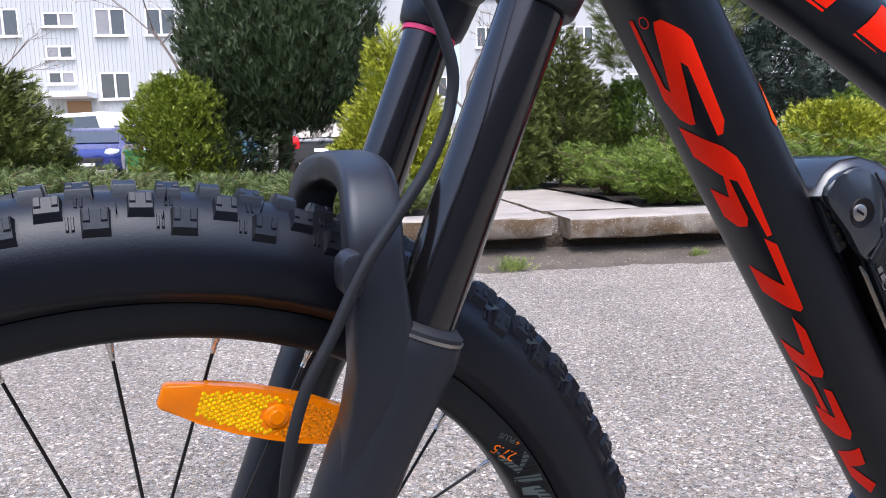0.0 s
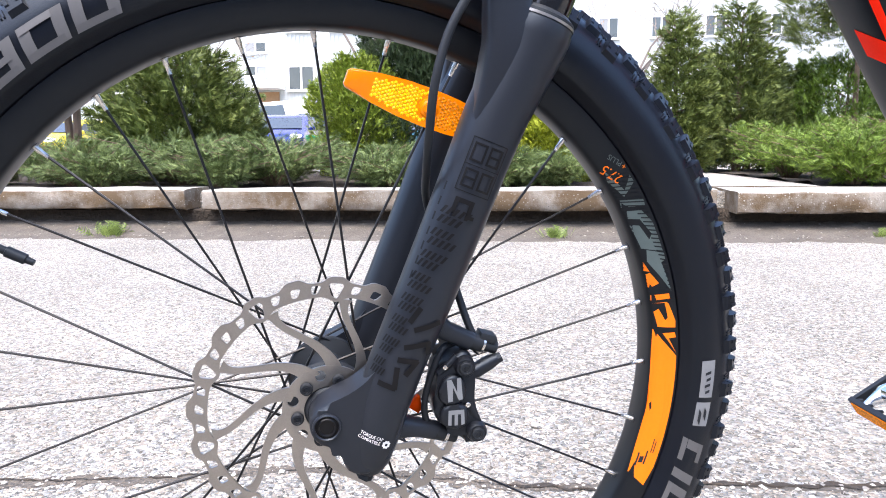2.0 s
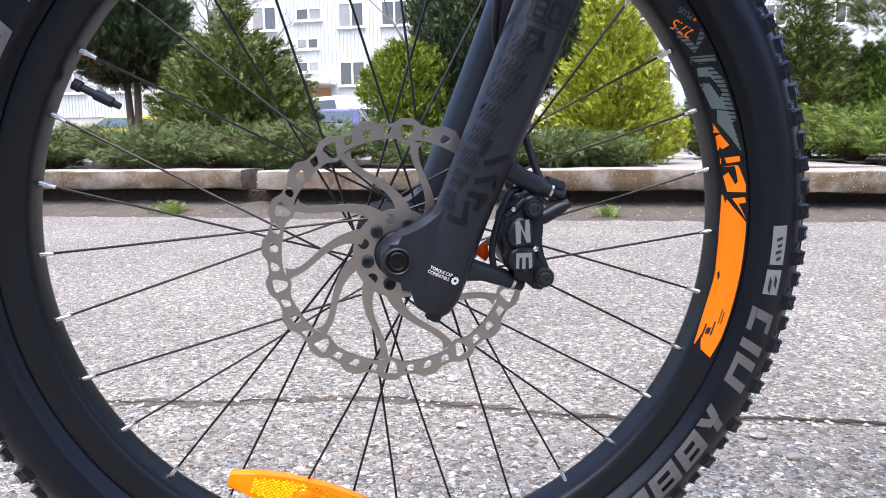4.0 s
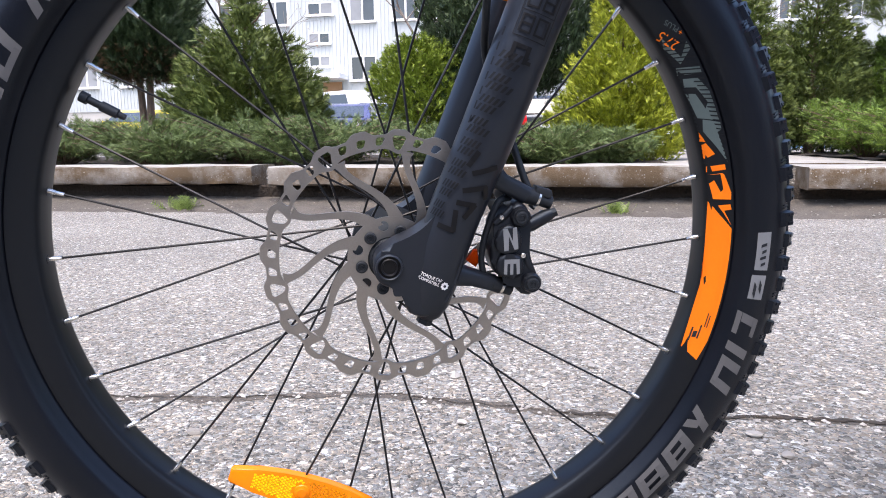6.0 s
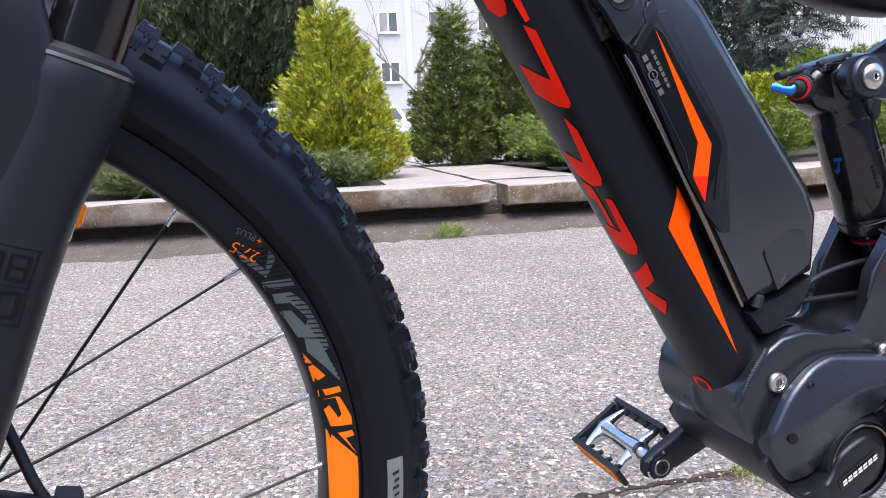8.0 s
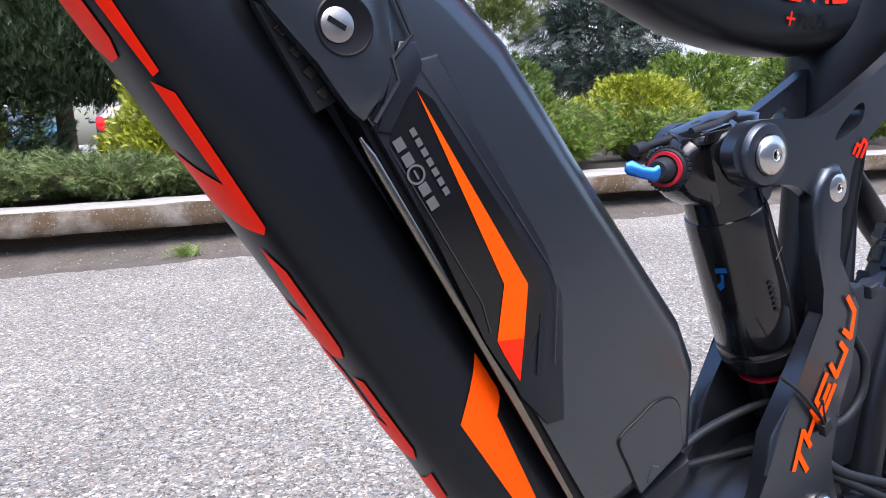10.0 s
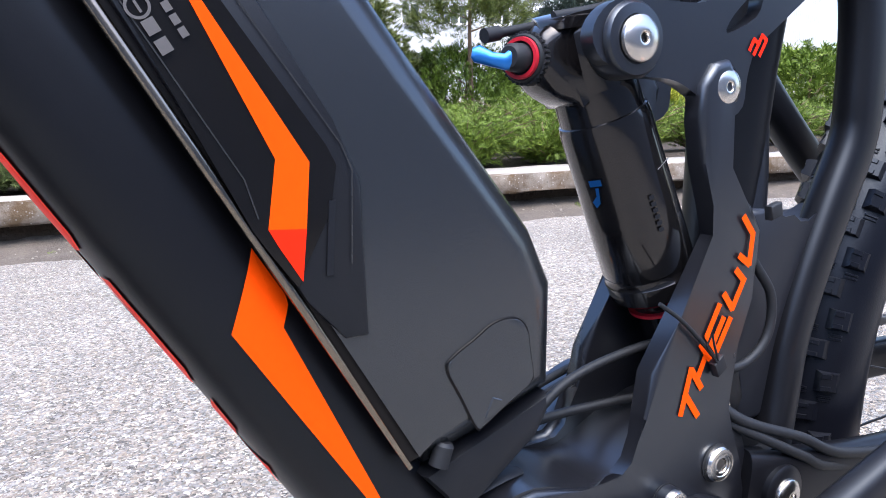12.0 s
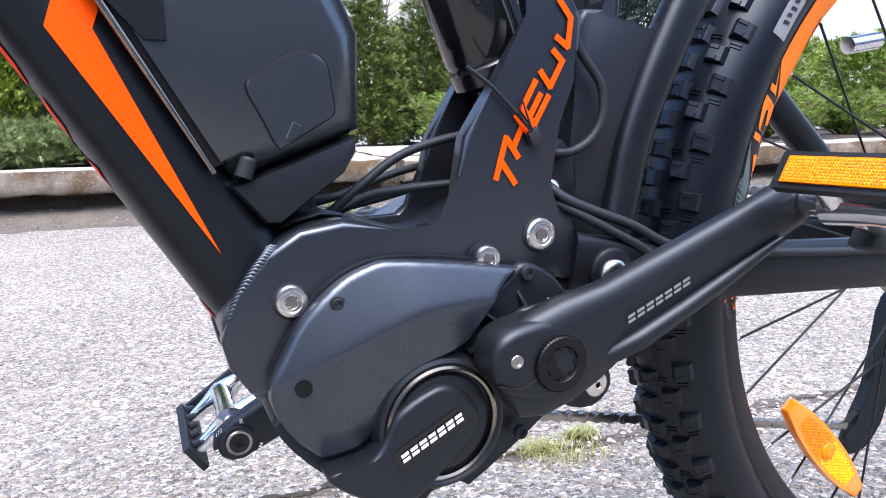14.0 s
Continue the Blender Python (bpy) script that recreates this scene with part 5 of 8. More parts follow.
def wheel(name, where, parent, rotor_r, label, turn=0.0):
    rim_prof = [(0.2970, -0.0195), (0.2966, -0.0212), (0.2945, -0.0214), (0.2860, -0.0195), (0.2785, -0.0166), (0.2758, -0.0135), (0.2746, -0.0090), (0.2742, 0.0), (0.2746, 0.0090), (0.2758, 0.0135), (0.2785, 0.0166),
                (0.2860, 0.0195), (0.2945, 0.0214), (0.2966, 0.0212), (0.2970, 0.0195), (0.2890, 0.0150), (0.2870, 0.0), (0.2890, -0.0150)]
    rim = part(name, lathe(rim_prof, 128, wrap=True), M_RIM, parent, label, smooth=30)
    rim.matrix_local = where
    part("tyre", casing(), M_RUBBER, rim, "knobbly black rubber tyre", smooth=30)
    tread(rim)

    # hub
    hub = lathe([(0.0095, -0.052), (0.016, -0.052), (0.018, -0.044), (0.023, -0.040), (0.031, -0.031), (0.032, -0.029), (0.031, -0.027), (0.020, -0.024), (0.016, -0.012), (0.0155, 0.012),
                 (0.020, 0.024), (0.031, 0.028), (0.032, 0.030), (0.031, 0.032), (0.021, 0.036), (0.017, 0.052), (0.0095, 0.052)], 40, wrap=True)
    part("hub", hub, M_DARK, rim, "black alloy hub")

    # spokes and nipples, laced over three
    for k in range(32):
        a = radians(k * 11.25) + turn
        near = k % 2 == 0
        sgn = -1 if k % 4 in (0, 1) else 1
        b = a + sgn * radians(66)
        fy = -0.029 if near else 0.030
        out = -0.0035 if near else 0.0035
        p0 = Vector((0.0285 * math.cos(b), fy + (out if k % 4 in (0, 3) else -out) * 0.6, 0.0285 * math.sin(b)))
        p1 = Vector((0.2665 * math.cos(a), 0.002 * (-1 if near else 1), 0.2665 * math.sin(a)))
        d = (p1 - p0).normalized()
        p1 = p1 + d * 0.0086
        out_r = Vector((p1.x, 0, p1.z)).normalized()
        part("spoke", tube([p0, p1], 0.00105, 6), M_SPOKE, rim)
        part("nipple", tube([p1 - d * 0.0125, p1 - d * 0.006, p1 - d * 0.0055, p1 + d * 0.004], [0.0015, 0.0017, 0.0021, 0.0021], 8), M_BOLT, rim, "silver spoke nipple")
        if k < 1:
            eyelet = lathe([(0.0024, -0.0004), (0.0032, -0.0009), (0.0040, -0.0004), (0.0042, 0.0006)], 16)
            eyelet.transform(Matrix.Rotation(radians(90), 4, "Z"))
            first_eyelet = part("eyelet", eyelet, M_BOLT, rim, "silver spoke hole eyelet")
        ob = first_eyelet if k < 1 else new("eyelet", first_eyelet.data)
        ob.parent = rim
        ob.matrix_local = Matrix.Translation(out_r * 0.2745 + Vector((0, p1.y, 0))) @ Matrix.Rotation(-math.atan2(out_r.z, out_r.x), 4, "Y")

    # brake disc with ten swept arms
    y0, y1 = -0.0462, -0.0442
    disc = bmesh.new()
    sc = rotor_r / 0.1015
    outer, inner, holes = [], [], []
    for i in range(240):
        a = 2 * math.pi * i / 240
        w = max(0.0, min(1.0, 0.5 + 0.9 * math.cos(20 * (a - radians(13)))))
        outer.append(((0.0974 + 0.0041 * w) * math.cos(a), (0.0974 + 0.0041 * w) * math.sin(a)))
    for i in range(160):
        a = 2 * math.pi * i / 160
        w = 0.0868 - 0.0040 * max(0.0, math.cos(10 * (a - radians(13)))) ** 4
        inner.append((w * math.cos(a), w * math.sin(a)))
    for i in range(40):
        a = radians(13 + 9 * i)
        if i % 4 == 0:
            quad = [(0.0850, a - 0.012), (0.0870, a + 0.040), (0.0970, a + 0.062), (0.0966, a - 0.066)]
        else:
            quad = [(0.0892, a - 0.008), (0.0896, a + 0.042), (0.0958, a + 0.030), (0.0952, a - 0.046)]
        loop = []
        for q in range(4):
            (ra, aa), (rb, ab) = quad[q], quad[(q + 1) % 4]
            for t in (0.18, 0.5, 0.82):
                r, b = ra + (rb - ra) * t, aa + (ab - aa) * t
                loop.append((r * math.cos(b), r * math.sin(b)))
        holes.append(loop)
    scale = lambda lp: [(x * sc, z * sc) for x, z in lp]
    add_plate(disc, [scale(outer), scale(inner)] + [scale(h) for h in holes], y0, y1)
    part_disc = part("brake_disc", disc, M_STEEL, rim, "brushed steel disc brake rotor", smooth=25)
    for k in range(10):
        a1 = radians(8.5 + 36 * k)
        left, right = [], []
        for i in range(15):
            t = i / 14
            r = (0.029 + 0.0562 * t) * sc
            a = a1 - 0.66 * (1 - t) + 0.24 * math.sin(math.pi * t) * t
            w = (0.0026 + 0.0040 * (1 - t) ** 2 + 0.0052 * max(0.0, t - 0.86) ** 2 * 26) / r
            left.append((r * math.cos(a + w), r * math.sin(a + w)))
            right.append((r * math.cos(a - w), r * math.sin(a - w)))
        part("disc_arm", plate([left + right[::-1]], y0 + 0.0003, y1 - 0.0003), M_STEEL, rim, smooth=25)
    arms = bmesh.new()
    hubring = [circle(0, 0, 0.0345 * sc, 60), circle(0, 0, 0.0185, 40)] + [circle(0.0275 * math.cos(radians(60 * k + 42)), 0.0275 * math.sin(radians(60 * k + 42)), 0.0042, 12) for k in range(6)]
    add_plate(arms, hubring, y0 + 0.0001, y1 - 0.0001)
    part("disc_spider", arms, M_STEEL, rim, smooth=25)
    for k in range(6):
        a = radians(60 * k + 12)
        bolt("disc_bolt", 0.024 * math.cos(a), y0, 0.024 * math.sin(a), 0.0048, rim, 0.0035, M_DARK)

    # side print on the rim: teal and orange blocks, then a solid orange field
    def on_rim(r, deg, lift=0.0004):
        a = radians(deg) + turn
        knots = ((0.2746, 0.0090), (0.2758, 0.0135), (0.2785, 0.0166), (0.2860, 0.0195), (0.2945, 0.0214), (0.30, 0.0214))
        for (ra, ya), (rb, yb) in zip(knots, knots[1:]):
            if r <= rb:
                y = ya + (yb - ya) * (r - ra) / (rb - ra)
                break
        return Vector((r * math.cos(a), -y - lift, r * math.sin(a)))

    def mp(deg, v):
        return on_rim(0.2755 + 0.0195 * max(0.0, min(1.0, v)), deg)

    def mp2(deg, v):
        return mp(deg, v) + Vector((0, -0.0004, 0))

    def band(d0, d1, v0, v1, s=0.0):
        n = max(2, int(abs(d1 - d0) / 1.5))
        return [(d0 + (d1 - d0) * i / n + s * v0, v0) for i in range(n + 1)] + [(d1 + (d0 - d1) * i / n + s * v1, v1) for i in range(n + 1)]

    solid = [(7.2, 0.05), (4.8, 0.45), (2.2, 0.97)] + [(-2.0 - 3.2 * k, 0.97) for k in range(6)] + [(-21.7, 0.85), (-20.4, 0.05)] + [(-17.0 + 3.2 * k, 0.05) for k in range(7)]
    decal("rim_print", [solid], mp, M_RIMORANGE, rim, 1, "solid orange rim decal")
    decal("rim_print", [[(19.7, 0.10), (17.8, 0.24), (18.1, 0.05)], [(17.6, 0.24), (15.4, 0.50), (14.8, 0.06), (17.4, 0.08)], [(13.5, 0.10), (13.3, 0.82), (12.4, 0.83), (12.5, 0.08)],
                        [(12.0, 0.10), (11.8, 0.59), (9.1, 0.65), (8.7, 0.53), (10.9, 0.32), (10.4, 0.12), (7.6, 0.22), (7.2, 0.94), (8.4, 0.96), (11.6, 0.74), (11.9, 0.66)],
                        [(6.4, 0.40), (6.4, 0.90), (5.5, 0.95), (5.4, 0.64), (2.7, 0.96)]], mp, M_RIMORANGE, rim, 1)
    decal("rim_print", [[(37.3, 0.23), (35.5, 0.10), (31.8, 0.36), (33.3, 0.98), (34.6, 0.96), (32.8, 0.50)], [(31.6, 0.15), (30.0, 0.98), (28.9, 0.94), (30.3, 0.08)],
                        [(29.4, 0.20), (28.5, 0.72), (25.9, 0.95), (20.6, 0.96), (22.2, 0.18), (26.9, 0.08), (26.2, 0.41), (23.3, 0.58), (24.1, 0.75), (27.2, 0.52), (28.0, 0.12)],
                        [(21.7, 0.35), (20.3, 0.98), (19.1, 0.95), (18.9, 0.78), (13.6, 0.94), (19.7, 0.24)]], mp, M_TEAL, rim, 1)
    # fine dark hatching over the teal field
    decal("rim_print", [band(14.2 + 0.75 * k, 14.42 + 0.75 * k, 0.05, 0.97, -2.0) for k in range(31)], mp2, M_RIM, rim)
    decal("rim_print", [band(-18.8, -16.2, 0.14, 0.20), band(-18.4, -17.2, 0.24, 0.40, 1.5), band(-18.0, -15.4, 0.44, 0.50), band(-15.6, -13.0, 0.58, 0.62), band(-15.6, -13.4, 0.68, 0.72)], lambda u, v: mp(u, v) + Vector((0, -0.0007, 0)), M_DARK, rim, 1)
    def mt(x, y):
        return on_rim(0.2915 - 0.36 * x - 0.85 * y, 34.9 + math.degrees((0.88 * x - 0.42 * y) / 0.285), 0.0008)

    def mt2(x, y):
        return on_rim(0.2915 - 0.36 * (x + 0.008) - 0.85 * (y - 0.0072), 34.9 + math.degrees((0.88 * (x + 0.008) - 0.42 * (y - 0.0072)) / 0.285), 0.0008)

    lettering("rim_size_print", "27.5", 0.0112, lambda x, y: mt(x + 0.001, y + 0.002), M_RIMORANGE, rim)
    lettering("rim_size_print", "PLUS", 0.0062, mt2, M_TEAL, rim)
    lettering("rim_size_print", "+", 0.0066, lambda x, y: mt2(x - 0.0045, y), M_RIMORANGE, rim)

    # print on the tyre wall
    def on_tyre(r, deg, lift=0.0004):
        a = radians(deg) + turn
        return Vector((r * math.cos(a), -tyre_side(r) - lift, r * math.sin(a)))

    def arc(d0, d1, r0, r1, s=0.0):
        n = max(2, int(abs(d1 - d0) / 1.2))
        return [(d0 + (d1 - d0) * i / n, r0) for i in range(n + 1)] + [(d1 + s + (d0 - d1) * i / n, r1) for i in range(n + 1)]

    mtyre = lambda u, v: on_tyre(v, u)
    mtyre2 = lambda u, v: on_tyre(v, u, 0.0008)
    for base in (0.0, 172.0):
        decal("tyre_label", [arc(base - 4.2, base + 1.8, 0.3115, 0.3235)], mtyre, M_SILVER, rim, 1, "silver compound label on tyre wall")
        decal("tyre_label", [arc(base - 8.9, base - 5.0, 0.3105, 0.3235)], mtyre, M_SILVER, rim, 1)
        decal("tyre_label_print", [arc(base - 0.6 - 1.0 * k, base - 0.15 - 1.0 * k, 0.3150 + 0.0012 * (k % 2), 0.3200, 0.3) for k in range(4)] + [arc(base - 8.0, base - 6.0, 0.3135, 0.3160, -0.8), arc(base - 7.2, base - 5.7, 0.3180, 0.3205, -0.8)], mtyre2, M_DARK, rim)
        # blocky strokes of the tyre's name
        strokes = []
        at, lo, hi, sw = base - 11.0, 0.3055, 0.3262, 0.0044
        for wdt, legs, rails in ((4.4, "l", "ti"), (1.7, "l", ""), (5.2, "lr", "i"), (2.6, "", ""), (4.2, "y", ""), (5.4, "lr", "tim"), (5.6, "lr", "tim"), (5.8, "lr", "ti"), (5.8, "lr", "i")):
            e = at - wdt
            if "l" in legs:
                strokes.append(arc(at, at - 1.5, lo, hi, -1.1))
            if "r" in legs:
                strokes.append(arc(e + 1.5, e, lo, hi, -1.1))
            if "t" in rails:
                strokes.append(arc(at - 1.0, e + 0.5, hi - sw, hi, -0.2))
            if "i" in rails:
                strokes.append(arc(at - 0.2, e + 0.6, lo, lo + sw, -0.2))
            if "m" in rails:
                strokes.append(arc(at - 0.8, e + 0.4, 0.3140, 0.3178, -0.2))
            if legs == "y":
                strokes += [arc(at - 1.4, at - 2.9, 0.3165, hi, -0.8), arc(at, at - 1.5, lo, 0.3170, -1.3), arc(e + 1.2, e - 0.3, lo, 0.3170, 1.0)]
            at = e - 0.85
        decal("tyre_name_print", strokes, mtyre, M_GREYPRINT, rim, 1, "grey block print on tyre wall")
    return rim


FRONT_C, STEER = Vector((-0.744, -0.024, 0.363)), 10.0
HEAD_AXIS = Vector((0.407, 0, 0.914)).normalized()
FORK_POSE = Matrix.Translation(FRONT_C) @ Matrix.Rotation(radians(STEER), 4, HEAD_AXIS)
front_wheel = wheel("front_wheel", FORK_POSE, bike, 0.1015, "front wheel with black rim, orange decals and spokes")
rear_wheel = wheel("rear_wheel", pose(0.474, 0.0, 0.363, 0, -146.25, 0), bike, 0.1015, "rear wheel with black rim and orange decals")


def spoke_reflector(parent, r, deg, y, tilt, label="amber spoke reflector clipped between the spokes"):
    """A boat-shaped amber reflector with a honeycomb face; long axis square to the radius, tipped by tilt."""
    a = radians(deg)
    c = Vector((r * math.cos(a), y, r * math.sin(a)))
    q = a + math.pi / 2 + radians(tilt)
    ux, uz = Vector((math.cos(q), 0, math.sin(q))), Vector((-math.sin(q), 0, math.cos(q)))
    half = [(-0.065, 0.0050), (-0.063, 0.0072), (-0.042, 0.0112), (-0.020, 0.0138), (0.0, 0.0145), (0.020, 0.0138), (0.042, 0.0112), (0.063, 0.0072), (0.065, 0.0050)]
    outline = half + [(u, -v) for u, v in reversed(half)]
    bm = prism(outline, -0.004, 0.004, 0.0018, 2)
    for v in bm.verts:
        v.co = c + ux * v.co.x + uz * v.co.z + Vector((0, v.co.y, 0))
    body = part("spoke_reflector", bm, M_AMBER, parent, label)
    s = 0.0026
    # one half gets the yellow prisms, a reflection put into the colour
    for half_u, mat in ((1 if math.sin(a) > 0 else -1, M_LITCELL), (-1 if math.sin(a) > 0 else 1, M_AMBERCELL)):
        cells = bmesh.new()
        for i in range(0, 19):
            for j in range(-5, 6):
                u, v = half_u * (i + 0.5) * s * 0.9, j * s * 1.15 + (s * 0.575 if i % 2 else 0)
                if abs(v) > 0.0118 - 0.0058 * (u / 0.046) ** 2 or abs(u) > 0.046 or math.hypot(u, v) < 0.0085:
                    continue
                ring = [cells.verts.new(c + ux * (u + s * 0.55 * math.cos(k * math.pi / 3)) + uz * (v + s * 0.55 * math.sin(k * math.pi / 3)) + Vector((0, -0.0041, 0))) for k in range(6)]
                tip = cells.verts.new(c + ux * u + uz * v + Vector((0, -0.0046, 0)))
                for k in range(6):
                    cells.faces.new((ring[k], ring[(k + 1) % 6], tip))
        tagged(part("reflector_face", cells, mat, parent, "", 5), kind="stuff")
    return body, part("reflector_clip", lathe([(0.0001, -0.0068), (0.0040, -0.0068), (0.0048, -0.0060), (0.0066, -0.0056), (0.0074, -0.0046), (0.0074, 0.004)], 24, c), M_AMBER, parent)


spoke_reflector(front_wheel, 0.234, 69.5, -0.008, 0.0)
spoke_reflector(front_wheel, 0.233, -111.0, -0.008, 2.0)
_rr = rear_wheel.matrix_local.inverted() @ Vector((0.305, -0.006, 0.206))
spoke_reflector(rear_wheel, math.hypot(_rr.x, _rr.z), math.degrees(math.atan2(_rr.z, _rr.x)), -0.012, 0.0)
_va = radians(151.5)
part("valve", tube([Vector((math.cos(_va) * r, 0, math.sin(_va) * r)) for r in (0.268, 0.262, 0.2618, 0.252, 0.2515, 0.238, 0.2375, 0.232)], [0.0045, 0.0045, 0.0030, 0.0030, 0.0042, 0.0040, 0.0028, 0.0024], 14), M_DARK, front_wheel, "black valve with cap")
_vr = rear_wheel.matrix_local.inverted()
_p = _vr @ Vector((0.284, -0.025, 0.528))
part("spoke_clip", tube([_p, _p + (_vr.to_3x3() @ Vector((0.028, -0.002, 0.004)))], 0.0062, 18), M_ALLOY, rear_wheel, "silver clip-on spoke magnet")


# ---- suspension fork, in the steered frame ----
def leg_x(z):
    return 0.0873 + 0.393 * (z - 0.135)


def stan_x(z):
    return leg_x(z) + 0.0055


fork = bmesh.new()
for sgn in (-1, 1):
    yy = sgn * 0.066
    zs = [0.2755, 0.2700, 0.2650, 0.2540, 0.235, 0.215, 0.180, 0.135, 0.095, 0.066, 0.040, 0.015, -0.012, -0.030, -0.040, -0.045]
    xs = [leg_x(z) + 0.0055 * max(0.0, min(1.0, (z - 0.21) / 0.05)) if z > 0.1 else None for z in zs]
    low = {0.095: 0.0710, 0.066: 0.0588, 0.040: 0.0478, 0.015: 0.0388, -0.012: 0.0318, -0.030: 0.0275, -0.040: 0.0260, -0.045: 0.0255}
    xs = [x if x is not None else low[z] for x, z in zip(xs, zs)]
    rs = [0.0240, 0.0250, 0.0247, 0.0238, 0.0230, 0.0224, 0.0216, 0.0212, 0.0210, 0.0206, 0.0202, 0.0196, 0.0180, 0.0150, 0.0100, 0.003]
    add_tube(fork, [(x, yy, z) for x, z in zip(xs, zs)], rs, 28, side=(0, 1, 0))
    # dropout with the axle boss
    lug = smooth_loop([(-0.0140, 0.0075), (-0.0045, 0.0175), (0.0120, 0.0245), (0.0260, 0.0340), (0.0420, 0.0520), (0.0560, 0.0560), (0.0540, 0.0150), (0.0460, -0.0130), (0.0370, -0.0310), (0.0240, -0.0385), (0.0110, -0.0345), (0.0070, -0.0235), (0.0020, -0.0160), (-0.0080, -0.0125), (-0.0140, -0.0040)], 3)
    add_prism(fork, lug, *((yy - 0.0130, yy + 0.016) if sgn < 0 else (yy - 0.016, yy + 0.0130)), 0.0055, 3)
# arch over the tyre
arch_c = [(leg_x(0.190), -0.0660, 0.190), (leg_x(0.250) - 0.0080, -0.0730, 0.250), (0.1235, -0.0745, 0.281), (0.1220, -0.0735, 0.310), (0.1225, -0.0690, 0.3340), (0.1265, -0.0540, 0.3505), (0.1310, -0.028, 0.3575), (0.1340, 0.0, 0.3590)]
arch_w = [(0.0150, 0.0150), (0.0185, 0.0135), (0.0160, 0.0115), (0.0145, 0.0100), (0.0145, 0.0095), (0.0145, 0.0092), (0.0145, 0.0090), (0.0145, 0.0090)]
arch_c = arch_c + [(x + 0.0050 * min(1.0, max(0.0, (z - 0.215) / 0.08)), -y, z) for x, y, z in reversed(arch_c[:-1])]
arch_w = arch_w + arch_w[-2::-1]
_ring = []
for _i in range(len(arch_w) - 1):
    _ring += [tuple(a + (b - a) * c / 5 for a, b in zip(arch_w[_i], arch_w[_i + 1])) for c in range(5)]
add_tube(fork, smooth_path(arch_c, 5), _ring + [arch_w[-1]], 24, side=(1, 0, 0), power=0.42)
fork_ob = part("suspension_fork", fork, M_FORK, bike, "matte dark grey suspension fork lowers with arch")
fork_ob.matrix_local = FORK_POSE
for sgn in (-1, 1):
    yy = sgn * 0.066
    top, bot = 0.455, 0.20
    part("stanchion", tube([(stan_x(bot), yy, bot), (stan_x(top), yy, top)], 0.0176, 36), M_STANCHION, fork_ob, "gloss black stanchion tube")
    part("seal", tube([(stan_x(z), yy, z) for z in (0.270, 0.2800, 0.2810, 0.2830)], [0.0240, 0.0236, 0.0220, 0.0190], 32), M_DARK, fork_ob)
    part("seal_ring", tube([(stan_x(z), yy, z) for z in (0.2765, 0.2781)], 0.0243, 32), M_STEEL, fork_ob)
    part("crown", tube([(stan_x(z), yy, z) for z in (0.442, 0.444, 0.452, 0.475, 0.500)], [0.0205, 0.0226, 0.0240, 0.0265, 0.0280], 32), M_FORK, fork_ob, "dark grey fork crown")
part("crown", tube([(stan_x(0.470) + 0.002, -0.06, 0.474), (stan_x(0.49) + 0.010, -0.03, 0.492), (stan_x(0.50) + 0.016, 0, 0.500), (stan_x(0.49) + 0.010, 0.03, 0.492), (stan_x(0.470) + 0.002, 0.06, 0.474)], [(0.024, 0.022)] * 5, 20, side=(1, 0, 0)), M_FORK, fork_ob)
part("stroke_ring", tube([(stan_x(z), 0.066, z) for z in (0.4385, 0.4415)], 0.0190, 32), M_PINK, fork_ob, "magenta rubber travel ring")
part("axle_boss", lathe([(0.0082, -0.0660), (0.0083, -0.0806), (0.0090, -0.0814), (0.0100, -0.0808), (0.0106, -0.075)], 32, (-0.0030, 0, 0.0020)), M_FORK, fork_ob)
# only a shallow floor, blackened like the shade of a deep hollow
part("axle", lathe([(0.0001, -0.0798), (0.0050, -0.0798), (0.0052, -0.0806), (0.0062, -0.0811), (0.0070, -0.0806), (0.0074, -0.0798), (0.0086, -0.0798)], 28, (-0.0030, 0, 0.0020)), M_GHOST, fork_ob, "black through axle, a shallow dark floor for its hollow")
part("foot_bolt", tube([(0.0255, -0.066, -0.040), (0.0225, -0.066, -0.0465)], 0.0062, 6), M_DARK, fork_ob)


# print on the left lower leg
def on_leg(u, v, lift=0.0005):
    """u: height along the leg; v: arc round it, 0 faces -y, plus to the back."""
    r = 0.0216 + lift
    a = v / r
    z = u
    return Vector((leg_x(z) + r * math.sin(a), -0.066 - r * math.cos(a), z - 0.40 * r * math.sin(a)))


ghost = []
for row in range(8):
    u0 = 0.034 + row * 0.0152
    left, wide = -0.0240 + 0.060 * (u0 - 0.034), 0.0115 + 0.085 * (u0 - 0.034)
    for half in range(2):
        for col in range(5 - (row + half) % 2):
            v0 = left + wide * col / 5
            uu = u0 + half * 0.0062
            ghost.append([(uu, v0), (uu, v0 + wide * 0.11), (uu + 0.0050, v0 + wide * 0.23), (uu + 0.0050, v0 + wide * 0.12)])
for k in range(7):
    ghost.append([(0.100 + k * 0.010, -0.0214), (0.100 + k * 0.010, -0.0200), (0.1055 + k * 0.010, -0.0200), (0.1055 + k * 0.010, -0.0214)])
decal("fork_print", ghost, on_leg, M_GHOST, fork_ob, 0, "gloss black pattern on matte leg")
# framed block print higher up
decal("fork_print", bar_set([(0.163, 0.1975, -0.0130, -0.0124, 0), (0.163, 0.1975, 0.0106, 0.0112, 0), (0.1969, 0.1975, -0.0130, 0.0112, 0), (0.1800, 0.1805, -0.0130, 0.0112, 0), (0.163, 0.1636, -0.0130, 0.0112, 0)]), on_leg, M_GHOST, fork_ob, 3)


